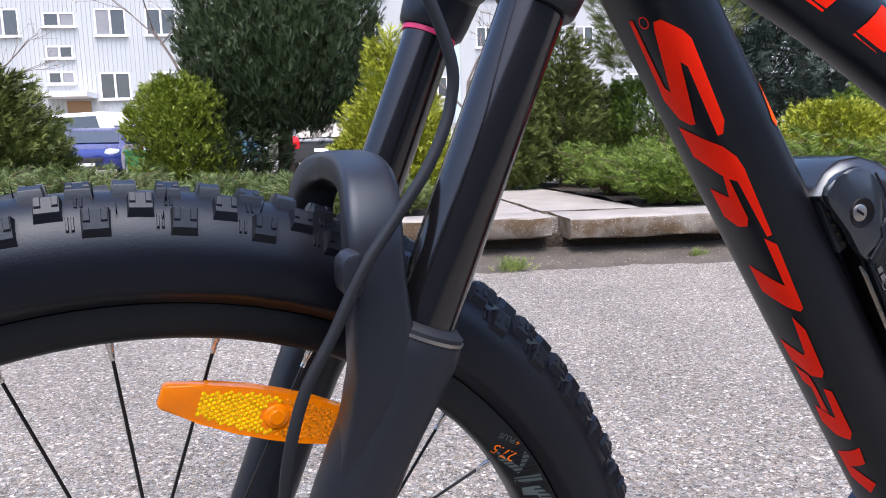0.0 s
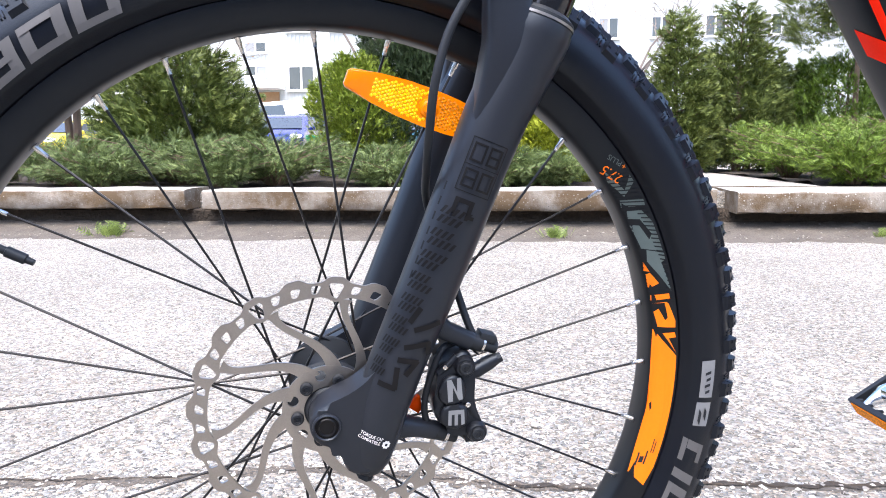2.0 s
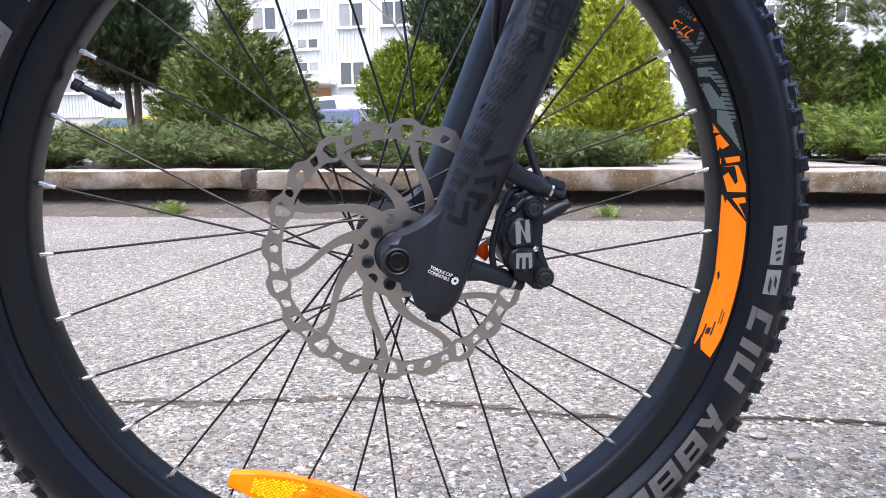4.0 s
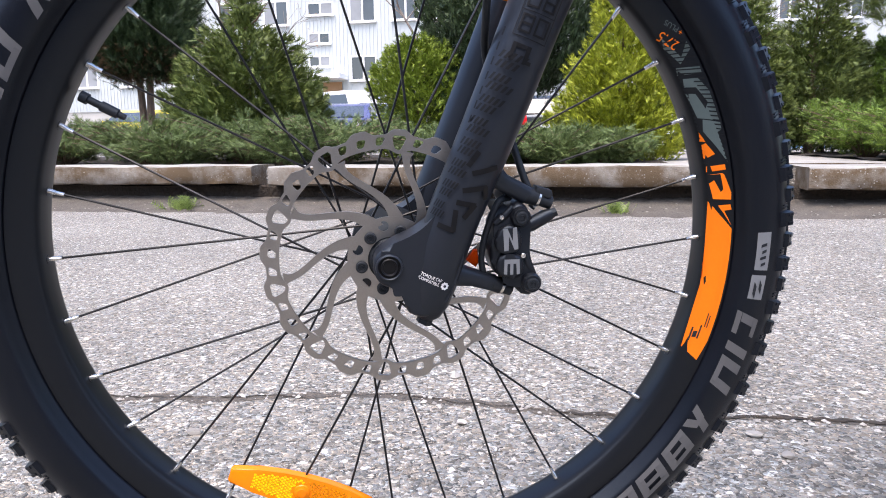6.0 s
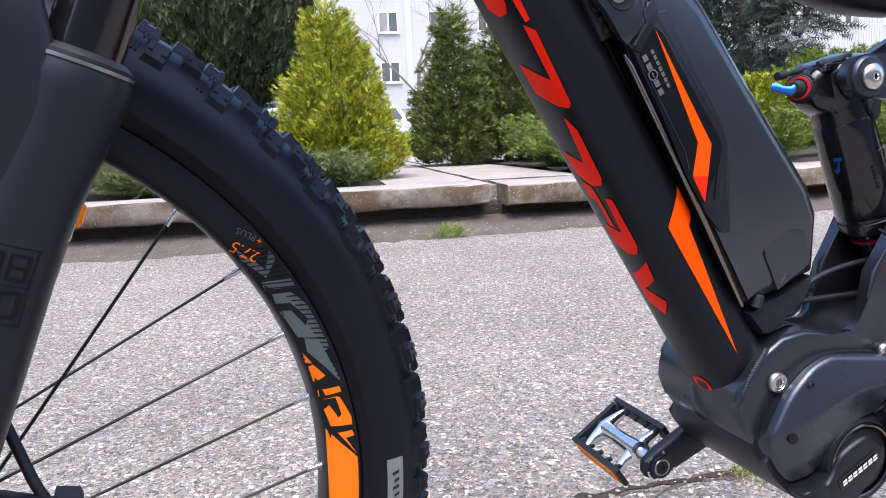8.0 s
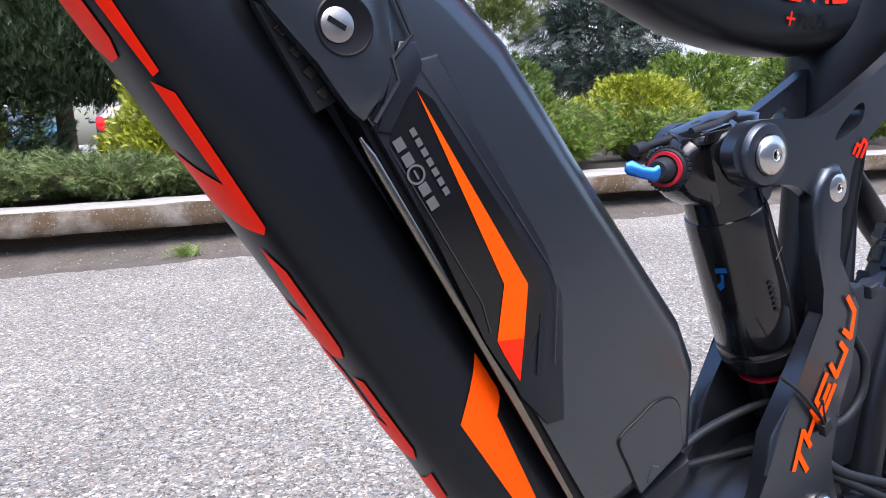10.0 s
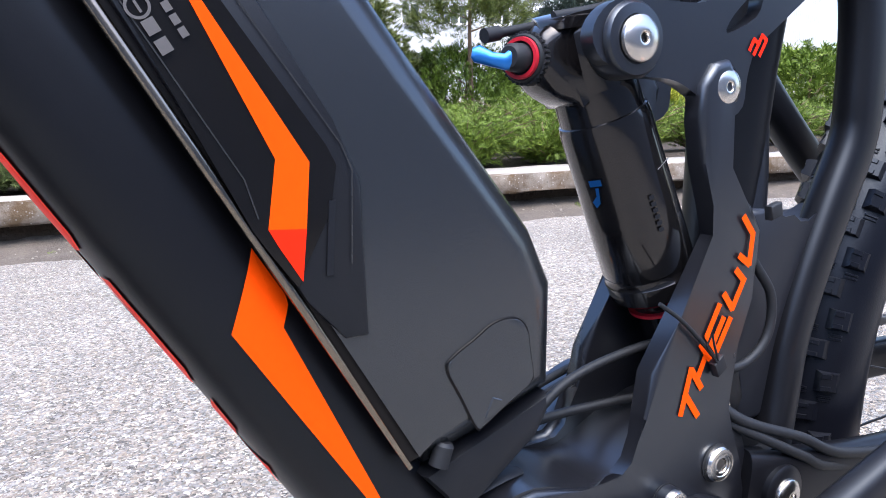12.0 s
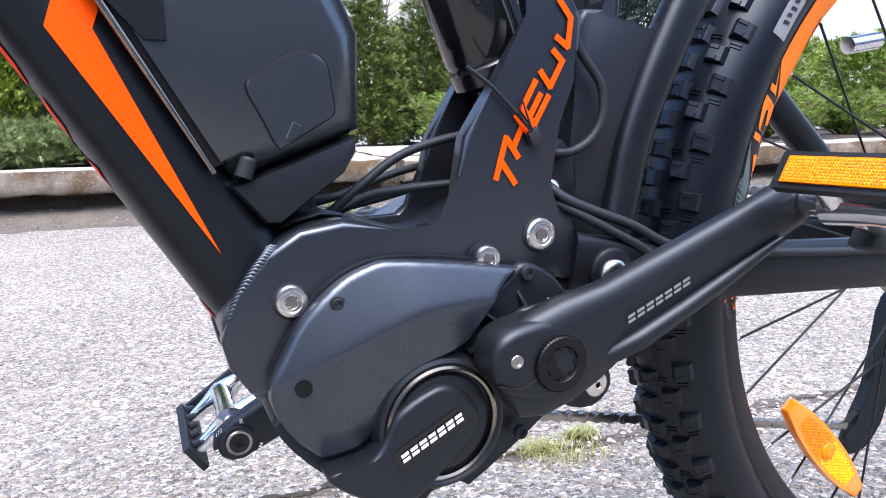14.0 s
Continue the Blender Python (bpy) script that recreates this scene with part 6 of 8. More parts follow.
def ring_glyph(u0, u1, v0, v1, t, mid):
    """A square print shape: a closed ring with one bar across."""
    return bar_set([(u0, u1, v0, v0 + t, 0), (u0, u1, v1 - t, v1, 0), (u0, u0 + t, v0 + t, v1 - t, 0), (u1 - t, u1, v0 + t, v1 - t, 0)] + ([((u0 + u1 - t) / 2, (u0 + u1 + t) / 2, v0 + t, v1 - t, 0)] if mid else []))


decal("fork_print", ring_glyph(0.1825, 0.1945, -0.0108, -0.0018, 0.0014, False) + ring_glyph(0.1825, 0.1945, 0.0000, 0.0090, 0.0014, True) + ring_glyph(0.1660, 0.1780, -0.0108, -0.0018, 0.0014, True) + ring_glyph(0.1660, 0.1780, 0.0000, 0.0090, 0.0014, False), on_leg, M_GHOST, fork_ob, 0)
decal("fork_print", bar_set([(0.1480, 0.1590, -0.0100, -0.0072, 0), (0.1560, 0.1590, -0.0072, 0.0000, 0), (0.1475, 0.1590, 0.0000, 0.0030, 0), (0.1475, 0.1500, 0.0030, 0.0060, 0)]), on_leg, M_GHOST, fork_ob, 0)
# tall angular marks beside the pattern
decal("fork_print", [stroke(p, q, 0.0036) for p, q in (((0.0290, -0.0130), (0.0290, -0.0020)), ((0.0290, -0.0020), (0.0420, -0.0050)), ((0.0400, 0.0020), (0.0500, 0.0060)), ((0.0500, 0.0060), (0.0480, -0.0060)), ((0.0570, -0.0050), (0.0640, 0.0090)), ((0.0640, 0.0090), (0.0570, 0.0120)), ((0.0700, -0.0030), (0.0790, 0.0110)), ((0.0740, -0.0080), (0.0840, -0.0050)))], lambda u, v: on_leg(u, v, -0.0006), M_GHOST, fork_ob, 2)
_d2 = radians(-21)
def on_drop(x, y):
    px, pz = 0.0215 + x * math.cos(_d2) - y * math.sin(_d2), -0.0050 + x * math.sin(_d2) + y * math.cos(_d2)
    bulge = 0.0198 ** 2 - (px - (0.0348 + 0.27 * pz)) ** 2
    return Vector((px, min(-0.0795, -0.0664 - math.sqrt(max(0.0, bulge))), pz))


lettering("fork_lettering", "TORQUE CAP", 0.0034, lambda x, y: on_drop(x * 0.76 - 0.0020, y + 0.0008), M_WHITE, fork_ob, "white printed lettering")
lettering("fork_lettering", "COMPATIBLE", 0.0034, lambda x, y: on_drop(x * 0.78 - 0.0026, y - 0.0026), M_WHITE, fork_ob)
decal("fork_lettering", [[(0.0175 + (0.0026 + 0.0006 * (k % 2)) * math.cos(k * math.pi / 8), (0.0026 + 0.0006 * (k % 2)) * math.sin(k * math.pi / 8) - 0.0012) for k in range(16)]], lambda u, v: on_drop(u, v), M_WHITE, fork_ob)
decal("fork_lettering", [circle(0.0175, -0.0012, 0.0011, 10)], lambda u, v: on_drop(u, v) + Vector((0, -0.0004, 0)), M_FORK, fork_ob)

# front brake: mount arms, caliper, hose
caliper = part("brake_caliper", prism(smooth_loop([(0.086, 0.040), (0.096, 0.046), (0.104, 0.041), (0.106, 0.026), (0.1055, 0.010), (0.1075, 0.000), (0.1115, -0.011), (0.1120, -0.021), (0.106, -0.028), (0.096, -0.023), (0.090, -0.013), (0.079, -0.009), (0.0745, 0.006), (0.0765, 0.018), (0.079, 0.034)], 3), -0.068, -0.032, 0.005, 3), M_PLASTIC, bike, "black four-piston disc brake caliper")
caliper.matrix_local = FORK_POSE
part("mount_arm", tube([(0.072, -0.064, 0.072), (0.084, -0.061, 0.0615), (0.104, -0.058, 0.0505)], [(0.0090, 0.0105), (0.0070, 0.0072), (0.0065, 0.0070)], 16, side=(0, 1, 0), power=0.7), M_FORK, caliper)
part("mount_arm", tube([(0.045, -0.064, -0.008), (0.062, -0.061, -0.0125), (0.079, -0.058, -0.0185)], [(0.010, 0.0095), (0.0075, 0.0068), (0.0065, 0.0066)], 16, side=(0, 1, 0), power=0.7), M_FORK, caliper)
part("adapter_bolt", tube([(0.102, -0.058, 0.0515), (0.112, -0.057, 0.0480), (0.1122, -0.057, 0.0479), (0.124, -0.056, 0.0435)], [0.0066, 0.0066, 0.0050, 0.0052], 18), M_DARK, caliper)
part("adapter_bolt", tube([(0.077, -0.059, -0.0180), (0.084, -0.058, -0.0208), (0.0842, -0.058, -0.0209), (0.0935, -0.057, -0.0245)], [0.0064, 0.0064, 0.0054, 0.0054], 18), M_DARK, caliper)
part("adapter_washer", tube([(0.1125, -0.0568, 0.0478), (0.1142, -0.0567, 0.0472)], 0.0068, 20), M_BOLT, caliper)
part("adapter_washer", tube([(0.0845, -0.058, -0.0210), (0.0866, -0.0578, -0.0218)], 0.0066, 20), M_BOLT, caliper)
part("adapter_block", prism([(0.110, 0.052), (0.122, 0.0475), (0.1245, 0.0505), (0.1235, 0.054), (0.112, 0.0575)], -0.062, -0.048, 0.001), M_DARK, caliper)
for x, z in ((0.0975, 0.0355), (0.1070, -0.0165)):
    part("caliper_bolt_boss", lathe([(0.0001, -0.0735), (0.0064, -0.0735), (0.0076, -0.0715), (0.0080, -0.065)], 24, (x, 0, z)), M_PLASTIC, caliper)
    bolt("caliper_bolt", x, -0.0733, z, 0.0050, caliper, 0.0025, M_DARK)
part("piston_cover", prism(smooth_loop([(0.0775, 0.016), (0.0805, 0.0255), (0.0880, 0.0300), (0.0960, 0.0265), (0.0985, 0.016), (0.0945, 0.0085), (0.0865, 0.0065), (0.0800, 0.0095)], 3), -0.0730, -0.066, 0.0032, 3), M_PLASTIC, caliper)
part("piston_cover", prism(smooth_loop([(0.0785, -0.002), (0.0815, 0.0055), (0.0890, 0.0075), (0.0975, 0.0055), (0.1005, -0.003), (0.0975, -0.0105), (0.0885, -0.0120), (0.0810, -0.0085)], 3), -0.0730, -0.066, 0.0032, 3), M_PLASTIC, caliper)
part("caliper_rib", tube(smooth_path([(0.0785, -0.0655, 0.030), (0.0860, -0.0665, 0.0365), (0.0920, -0.0660, 0.0425)], 4), 0.0030, 10), M_PLASTIC, caliper)
part("caliper_rib", tube(smooth_path([(0.1020, -0.0660, 0.0060), (0.1045, -0.0660, -0.0020), (0.1080, -0.0650, -0.0080)], 4), 0.0030, 10), M_PLASTIC, caliper)
decal("caliper_print", [[(0.0845, 0.0100), (0.0880, 0.0105), (0.0880, 0.0215), (0.0925, 0.0110), (0.0955, 0.0115), (0.0940, 0.0285), (0.0910, 0.0280), (0.0912, 0.0175), (0.0868, 0.0275), (0.0835, 0.0270)]], lambda u, v: Vector((u, -0.0733, v)), M_SILVER, caliper, 0, "grey printed mark")
decal("caliper_print", [[(0.0845, -0.0080), (0.0870, -0.0085), (0.0872, 0.0000), (0.0893, 0.0000), (0.0893, -0.0085), (0.0918, -0.0085), (0.0918, 0.0000), (0.0940, 0.0000), (0.0945, -0.0085), (0.0970, -0.0080), (0.0965, 0.0035), (0.0848, 0.0035)]], lambda u, v: Vector((u, -0.0733, v)), M_SILVER, caliper)
part("caliper_union", tube([(0.100, -0.060, 0.0265), (0.108, -0.0605, 0.0280), (0.1185, -0.060, 0.0335), (0.1245, -0.060, 0.0362)], [0.0062, 0.0058, 0.0056, 0.0042], 16), M_PLASTIC, caliper)
part("union_nut", tube([(0.1235, -0.060, 0.0357), (0.1275, -0.060, 0.0375)], 0.0040, 6), M_DARK, caliper)
bolt("bleed_bolt", 0.0830, -0.0690, 0.0355, 0.0018, caliper, 0.001, M_BOLT)
bolt("bleed_bolt", 0.1000, -0.0690, 0.0055, 0.0022, caliper, 0.0018, M_BOLT)
part("bleed_screw", tube([(0.1085, -0.055, 0.0440), (0.1125, -0.056, 0.0405)], 0.0032, 12), M_BOLT, caliper)
part("pad_clip", prism([(0.0590, -0.0015), (0.0650, 0.0070), (0.0675, 0.0065), (0.0690, -0.0030), (0.0660, -0.0070)], -0.052, -0.046, 0.0008), M_ORANGE, caliper, "orange pad spring tab")
part("brake_hose", tube(smooth_path([(0.0920, -0.055, 0.0485), (0.0830, -0.060, 0.0470), (0.0770, -0.062, 0.0360), (0.0710, -0.062, 0.0180), (0.0690, -0.061, 0.0020), (0.0710, -0.060, -0.0120)], 6), 0.0026, 10), M_DARK, caliper)
hose = part("brake_hose", tube(smooth_path([(0.100, -0.075, 0.530), (0.128, -0.092, 0.470), (0.150, -0.098, 0.420), (0.152, -0.098, 0.395), (0.141, -0.099, 0.368), (0.124, -0.098, 0.343), (0.108, -0.097, 0.320), (0.094, -0.096, 0.292), (0.080, -0.095, 0.266), (0.0715, -0.094, 0.236),
                              (0.069, -0.088, 0.207), (0.070, -0.070, 0.180), (0.074, -0.045, 0.155), (0.084, -0.036, 0.125), (0.0945, -0.046, 0.092), (0.103, -0.054, 0.064), (0.109, -0.056, 0.050)], 6), 0.0029, 12), M_DARK, bike, "black hydraulic brake hose")
hose.matrix_local = FORK_POSE
clip = part("hose_clip", prism(smooth_loop([(0.100, 0.310), (0.100, 0.325), (0.108, 0.328), (0.111, 0.318), (0.108, 0.308)], 3), -0.0960, -0.080, 0.002), M_FORK, bike)
clip.matrix_local = FORK_POSE

# ---- main frame ----
DU, DN = Vector((0.5170, 0, -0.8560)), Vector((0.8560, 0, 0.5170))


def dt(s, n, y):
    """A point of the down tube: s metres down it from z = 0.9, n across (0 is its middle), y sideways."""
    p0 = Vector((-0.4477, 0, 0.9))
    return p0 + DU * s + DN * n + Vector((0, y, 0))


DT_N, DT_TOP, DT_Y, DT_C = 0.0250, 0.0282, 0.0355, -0.010


def dt_section(a, lift=0.0):
    """The tube's section: boxy above, rounder below; gives (n, y) at the angle a."""
    c, sn = math.cos(a), math.sin(a)
    pw = 0.85 if sn > 0 else 0.62
    return -math.copysign(abs(sn) ** pw, sn) * ((DT_N if sn > 0 else DT_TOP) + lift), DT_C + math.copysign(abs(c) ** pw, c) * (DT_Y + lift)


_tube = bmesh.new()
add_loops(_tube, [[dt(s, *dt_section(2 * math.pi * k / 56)) for k in range(56)] for s in (-0.06, 0.0, 0.05, 0.12, 0.2, 0.28, 0.36, 0.44, 0.50, 0.555, 0.605)])
frame_ob = part("frame", _tube, M_PAINT, bike, "matte black aluminium frame with wide down tube")


def dt_side(s, w, lift=0.0005):
    """On the tube's -y side: w runs round the section, 0 at the middle of the flat, minus downwards."""
    return dt(s, *dt_section(math.pi + w / 0.034, lift))


# head tube, top tube, seat tube
part("head_tube", tube([(-0.535, 0, 0.845), (-0.528, 0, 0.862), (-0.480, 0, 0.968), (-0.474, 0, 0.982)], [0.031, 0.029, 0.029, 0.031], 32), M_PAINT, frame_ob)
_tt = smooth_path([(0.108, 0, 0.716), (0.060, 0, 0.7075), (0.010, 0, 0.7060), (-0.040, 0, 0.7125), (-0.090, 0, 0.7300), (-0.150, 0, 0.7620), (-0.240, 0, 0.8170), (-0.340, 0, 0.8700), (-0.430, 0, 0.9160), (-0.495, 0, 0.946)], 5)
part("top_tube", tube(_tt, [(0.0225, 0.0265)] * len(_tt), 28, side=(0, 1, 0), power=0.8), M_PAINT, frame_ob)
part("seat_tube", tube([(0.045, 0, 0.420), (0.066, 0, 0.520), (0.077, 0, 0.620), (0.080, 0, 0.660), (0.086, 0, 0.690), (0.096, 0, 0.740), (0.106, 0, 0.790)], [0.018, 0.020, 0.0235, 0.027, 0.030, 0.027, 0.0255], 28), M_PAINT, frame_ob)
part("seat_clamp", tube([(0.105, 0, 0.786), (0.109, 0, 0.806)], 0.0285, 28), M_DARK, frame_ob)
part("seat_post", tube([(0.107, 0, 0.80), (0.150, 0, 1.00)], 0.0158, 24), M_STANCHION, frame_ob)

# motor cradle: a shell that wraps the motor, with the raised arms of the seat mast
shell = smooth_loop([(-0.165, 0.383), (-0.158, 0.402), (-0.143, 0.420), (-0.126, 0.431), (-0.104, 0.4345), (-0.080, 0.428), (-0.058, 0.424), (-0.030, 0.436), (0.000, 0.446), (0.024, 0.438), (0.036, 0.400), (0.034, 0.378), (-0.010, 0.392), (-0.060, 0.400), (-0.105, 0.396), (-0.128, 0.372), (-0.140, 0.348), (-0.152, 0.350)], 4)
part("motor_cradle", prism(shell, -0.0515, 0.0515, 0.005, 3), M_LITPAINT, frame_ob)
mast = [(-0.166, 0.380), (-0.158, 0.402), (-0.143, 0.420), (-0.126, 0.4305), (-0.104, 0.4335), (-0.080, 0.4275), (-0.066, 0.4240), (-0.055, 0.4245), (-0.047, 0.4310), (-0.0425, 0.4420), (-0.041, 0.452), (-0.037, 0.473), (-0.020, 0.498), (0.004, 0.535), (0.0, 0.550), (-0.006, 0.570), (-0.009, 0.590), (-0.008, 0.606), (0.000, 0.616), (0.010, 0.618), (0.017, 0.608), (0.009, 0.590), (0.009, 0.566), (0.022, 0.546), (0.028, 0.549), (0.036, 0.535), (0.0345, 0.517), (0.0265, 0.502), (0.0210, 0.479), (0.0130, 0.456), (0.0115, 0.445), (0.0190, 0.431), (0.0260, 0.412), (0.034, 0.385), (0.012, 0.396), (-0.020, 0.3985), (-0.060, 0.406), (-0.090, 0.408), (-0.112, 0.398), (-0.128, 0.378), (-0.140, 0.350), (-0.154, 0.352), (-0.163, 0.366)]
for y0, y1 in ((-0.0545, -0.0435), (-0.004, 0.007)):
    part("frame_plate", prism(mast, y0, y1, 0.0052, 4, only_near=y0 < -0.04), M_LITPAINT, frame_ob)
part("mast_bridge", prism(smooth_loop([(0.012, 0.440), (0.020, 0.462), (0.030, 0.470), (0.040, 0.452), (0.034, 0.425)], 3), -0.043, 0.043, 0.003), M_PAINT, frame_ob)
# weld beads round the tube's foot
weld = bmesh.new()
_wl = smooth_path([(-0.1400, -0.0520, 0.4260), (-0.1440, -0.0543, 0.4205), (-0.1500, -0.0546, 0.4130), (-0.1560, -0.0546, 0.4045), (-0.1610, -0.0543, 0.3950), (-0.1645, -0.0530, 0.3850)], 5)
for k in range(1, len(_wl) - 4):
    d = (_wl[k + 1] - _wl[k - 1]).normalized()
    out = Vector((-d.z, 0, d.x))
    p = _wl[k] + Vector((0.0042, 0.0014, -0.0024))
    add_tube(weld, [p - out * 0.0050 + d * 0.0030 + Vector((0, 0.0012, 0)), p - out * 0.0034 + d * 0.0012, p + Vector((0, -0.0004, 0)), p + out * 0.0034 + d * 0.0012, p + out * 0.0050 + d * 0.0030 + Vector((0, 0.0012, 0))], [(0.0004, 0.0009), (0.0007, 0.0015), (0.0008, 0.0017), (0.0007, 0.0015), (0.0004, 0.0009)], 10, side=(0, 1, 0))
part("weld_bead", weld, M_LITPAINT, frame_ob)


# big slanted red print along the lower side of the down tube, drawn as plain blocks
red_top = [[(0.097, -0.032), (0.0975, -0.026), (0.110, -0.0145), (0.117, -0.0115), (0.174, -0.0165), (0.182, -0.022), (0.182, -0.0265), (0.132, -0.0235), (0.127, -0.027), (0.170, -0.0385), (0.170, -0.0425), (0.164, -0.0495), (0.150, -0.0535), (0.090, -0.0500), (0.091, -0.0470), (0.140, -0.0485), (0.1445, -0.0455), (0.101, -0.034)],
           [(0.170, -0.053), (0.190, -0.027), (0.200, -0.0205), (0.210, -0.0190), (0.262, -0.0225), (0.2625, -0.027), (0.217, -0.0285), (0.214, -0.034), (0.246, -0.0345), (0.252, -0.038), (0.252, -0.046), (0.244, -0.053), (0.220, -0.053), (0.228, -0.041), (0.211, -0.0375), (0.194, -0.053)],
           [(0.263, -0.030), (0.270, -0.0225), (0.324, -0.0265), (0.3265, -0.030), (0.322, -0.039), (0.310, -0.053), (0.286, -0.053), (0.304, -0.032)],
           [(0.095 + r * math.cos(i * math.pi / 8), -0.0395 + r * 0.9 * math.sin(i * math.pi / 8)) for r, turn in ((0.0042, range(17)), (0.0035, range(16, -1, -1))) for i in turn]]
red = [[(0.331, -0.0315), (0.343, -0.025), (0.382, -0.026), (0.388, -0.0295), (0.388, -0.0385), (0.377, -0.0485), (0.357, -0.050), (0.368, -0.036), (0.365, -0.034)],
       [(0.399, -0.0335), (0.401, -0.0275), (0.442, -0.028), (0.450, -0.0325), (0.450, -0.0425), (0.440, -0.050), (0.423, -0.0485), (0.430, -0.036)],
       [(0.383, -0.0485), (0.389, -0.041), (0.398, -0.040), (0.426, -0.040), (0.424, -0.044), (0.402, -0.0435), (0.398, -0.048)],
       [(0.472, -0.0495), (0.457, -0.028), (0.474, -0.030), (0.484, -0.044), (0.495, -0.0295), (0.509, -0.0385), (0.499, -0.0485)]]
red = [[(s, w - 0.0095 * max(0.0, min(1.0, (s - 0.22) / 0.14))) for s, w in q] for q in red]
decal("frame_print", red_top + red, dt_side, M_RED, frame_ob, 3, "large fluorescent red block print")
decal("frame_print", [[(0.160, 0.0290), (0.166, 0.0310), (0.197, 0.0250), (0.198, 0.0170), (0.192, 0.0150), (0.178, 0.0210)]], dt_side, M_ORANGE, frame_ob, 2)
decal("frame_print", [[(0.0185 * 1.0 * math.cos(k * math.pi / 8) * 0.42 + 0.583, -0.050 + 0.0075 * math.sin(k * math.pi / 8)) for k in range(16)]], dt_side, M_RED, frame_ob, 1, "round red emblem")
decal("frame_print", [[(0.0050 * math.cos(k * math.pi / 6) + 0.583, -0.050 + 0.0045 * math.sin(k * math.pi / 6)) for k in range(12)]], lambda u, v: dt_side(u, v, 0.001), M_PAINT, frame_ob)


def side(y):
    return lambda u, v: Vector((u, y, v))


def dtxy(x, z):
    """A print point given as (x, z), laid on the tube's side."""
    d = Vector((x, 0, z)) - Vector((-0.4477, 0, 0.9))
    s, n = d.dot(DU), d.dot(DN)
    pw = 0.85 if n < 0 else 0.62
    w = math.asin(min(1.0, (abs(n) / ((DT_N if n < 0 else DT_TOP) + 0.0004)) ** (1 / pw)))
    return Vector((x, DT_C - DT_Y * math.cos(w) ** pw - 0.0006, z))


decal("frame_print", [[(-0.2150, 0.5525), (-0.2250, 0.5240), (-0.1620, 0.4215), (-0.2068, 0.5235)], [(-0.2150, 0.5525), (-0.2068, 0.5235), (-0.2040, 0.5310), (-0.2045, 0.5345)]], dtxy, M_ORANGE, frame_ob, 3, "fluorescent orange arrow print")

# print on the mast arm: a leaning column of orange blocks
MAST_STROKES = (((-0.0195, 0.4500), (-0.0130, 0.4720)), ((-0.0170, 0.4600), (-0.0080, 0.4470)), ((-0.0120, 0.4700), (-0.0060, 0.4610)), ((-0.0070, 0.4830), (0.0000, 0.4740)), ((-0.0090, 0.4660), (-0.0030, 0.4780)),
                ((-0.0030, 0.4870), (0.0050, 0.5010)), ((-0.0030, 0.4870), (0.0040, 0.4780)), ((0.0040, 0.4780), (0.0130, 0.4930)), ((0.0010, 0.4820), (0.0080, 0.4940)),
                ((0.0080, 0.5060), (0.0140, 0.4980)), ((0.0140, 0.4980), (0.0220, 0.5120)), ((0.0160, 0.5170), (0.0220, 0.5110)), ((0.0180, 0.5240), (0.0250, 0.5190)), ((0.0250, 0.5190), (0.0270, 0.5340)), ((0.0270, 0.5340), (0.0200, 0.5430)))
decal("frame_print", [stroke(p, q, 0.0034) for p, q in MAST_STROKES], side(-0.0552), M_ORANGE, frame_ob, 0, "orange-red block print up the mast arm")


# prints on the top tube
def tt_side(u, v):
    t = max(0, min(len(_tt) - 2, next((i for i in range(len(_tt) - 1) if _tt[i + 1].x <= u), len(_tt) - 2)))
    c = _tt[t].lerp(_tt[t + 1], min(1, max(0, (u - _tt[t].x) / (_tt[t + 1].x - _tt[t].x))))
    q = max(-0.98, min(0.98, v / 0.0265))
    return Vector((u, -0.0225 * (1 - abs(q) ** 2.5) ** 0.42 - 0.0012, c.z + v))


SQUARE = {"2": ((0, 2, 1, 2), (1, 2, 1, 1), (1, 1, 0, 1), (0, 1, 0, 0), (0, 0, 1, 0)), "7": ((0, 2, 1, 2), (1, 2, 0.45, 0)), ".": ((0, 0, 0.08, 0),), "5": ((1, 2, 0, 2), (0, 2, 0, 1), (0, 1, 1, 1), (1, 1, 1, 0), (1, 0, 0, 0))}


def square_figures(body, u0, v0, w, h, thick, gap, lean):
    """Strokes of square, leaning figures."""
    out = []
    for ch in body:
        for a0, b0, a1, b1 in SQUARE[ch]:
            out.append(stroke((u0 + a0 * w + lean * b0 * h / 2, v0 + b0 * h / 2), (u0 + a1 * w + lean * b1 * h / 2, v0 + b1 * h / 2), thick))
        u0 += (w if ch != "." else 0.0) + gap
    return out


decal("frame_lettering", square_figures("27.5", 0.0015, 0.0025, 0.0110, 0.0160, 0.0042, 0.0062, 0.10), tt_side, M_RED, frame_ob, 1, "red wheel size lettering")
lettering("frame_lettering", "+", 0.0160, lambda x, y: tt_side(0.002 + x, y - 0.0145), M_RED, frame_ob)
lettering("frame_lettering", "PLUS", 0.0125, lambda x, y: tt_side(0.014 + x, y - 0.0135), M_GHOST, frame_ob)
decal("frame_print", [[(-0.158, -0.010), (-0.145, -0.020), (-0.118, -0.004), (-0.126, 0.002)], [(-0.128, -0.016), (-0.118, -0.018), (-0.098, -0.002), (-0.105, 0.002)], [(-0.112, -0.018), (-0.102, -0.018), (-0.086, -0.006), (-0.092, -0.002)]]
      + [[(-0.300 + k * 0.052, -0.018), (-0.275 + k * 0.052, -0.018), (-0.252 + k * 0.052, 0.016), (-0.277 + k * 0.052, 0.016)] for k in range(2)], tt_side, M_RED, frame_ob, 2, "red block print on the top tube")

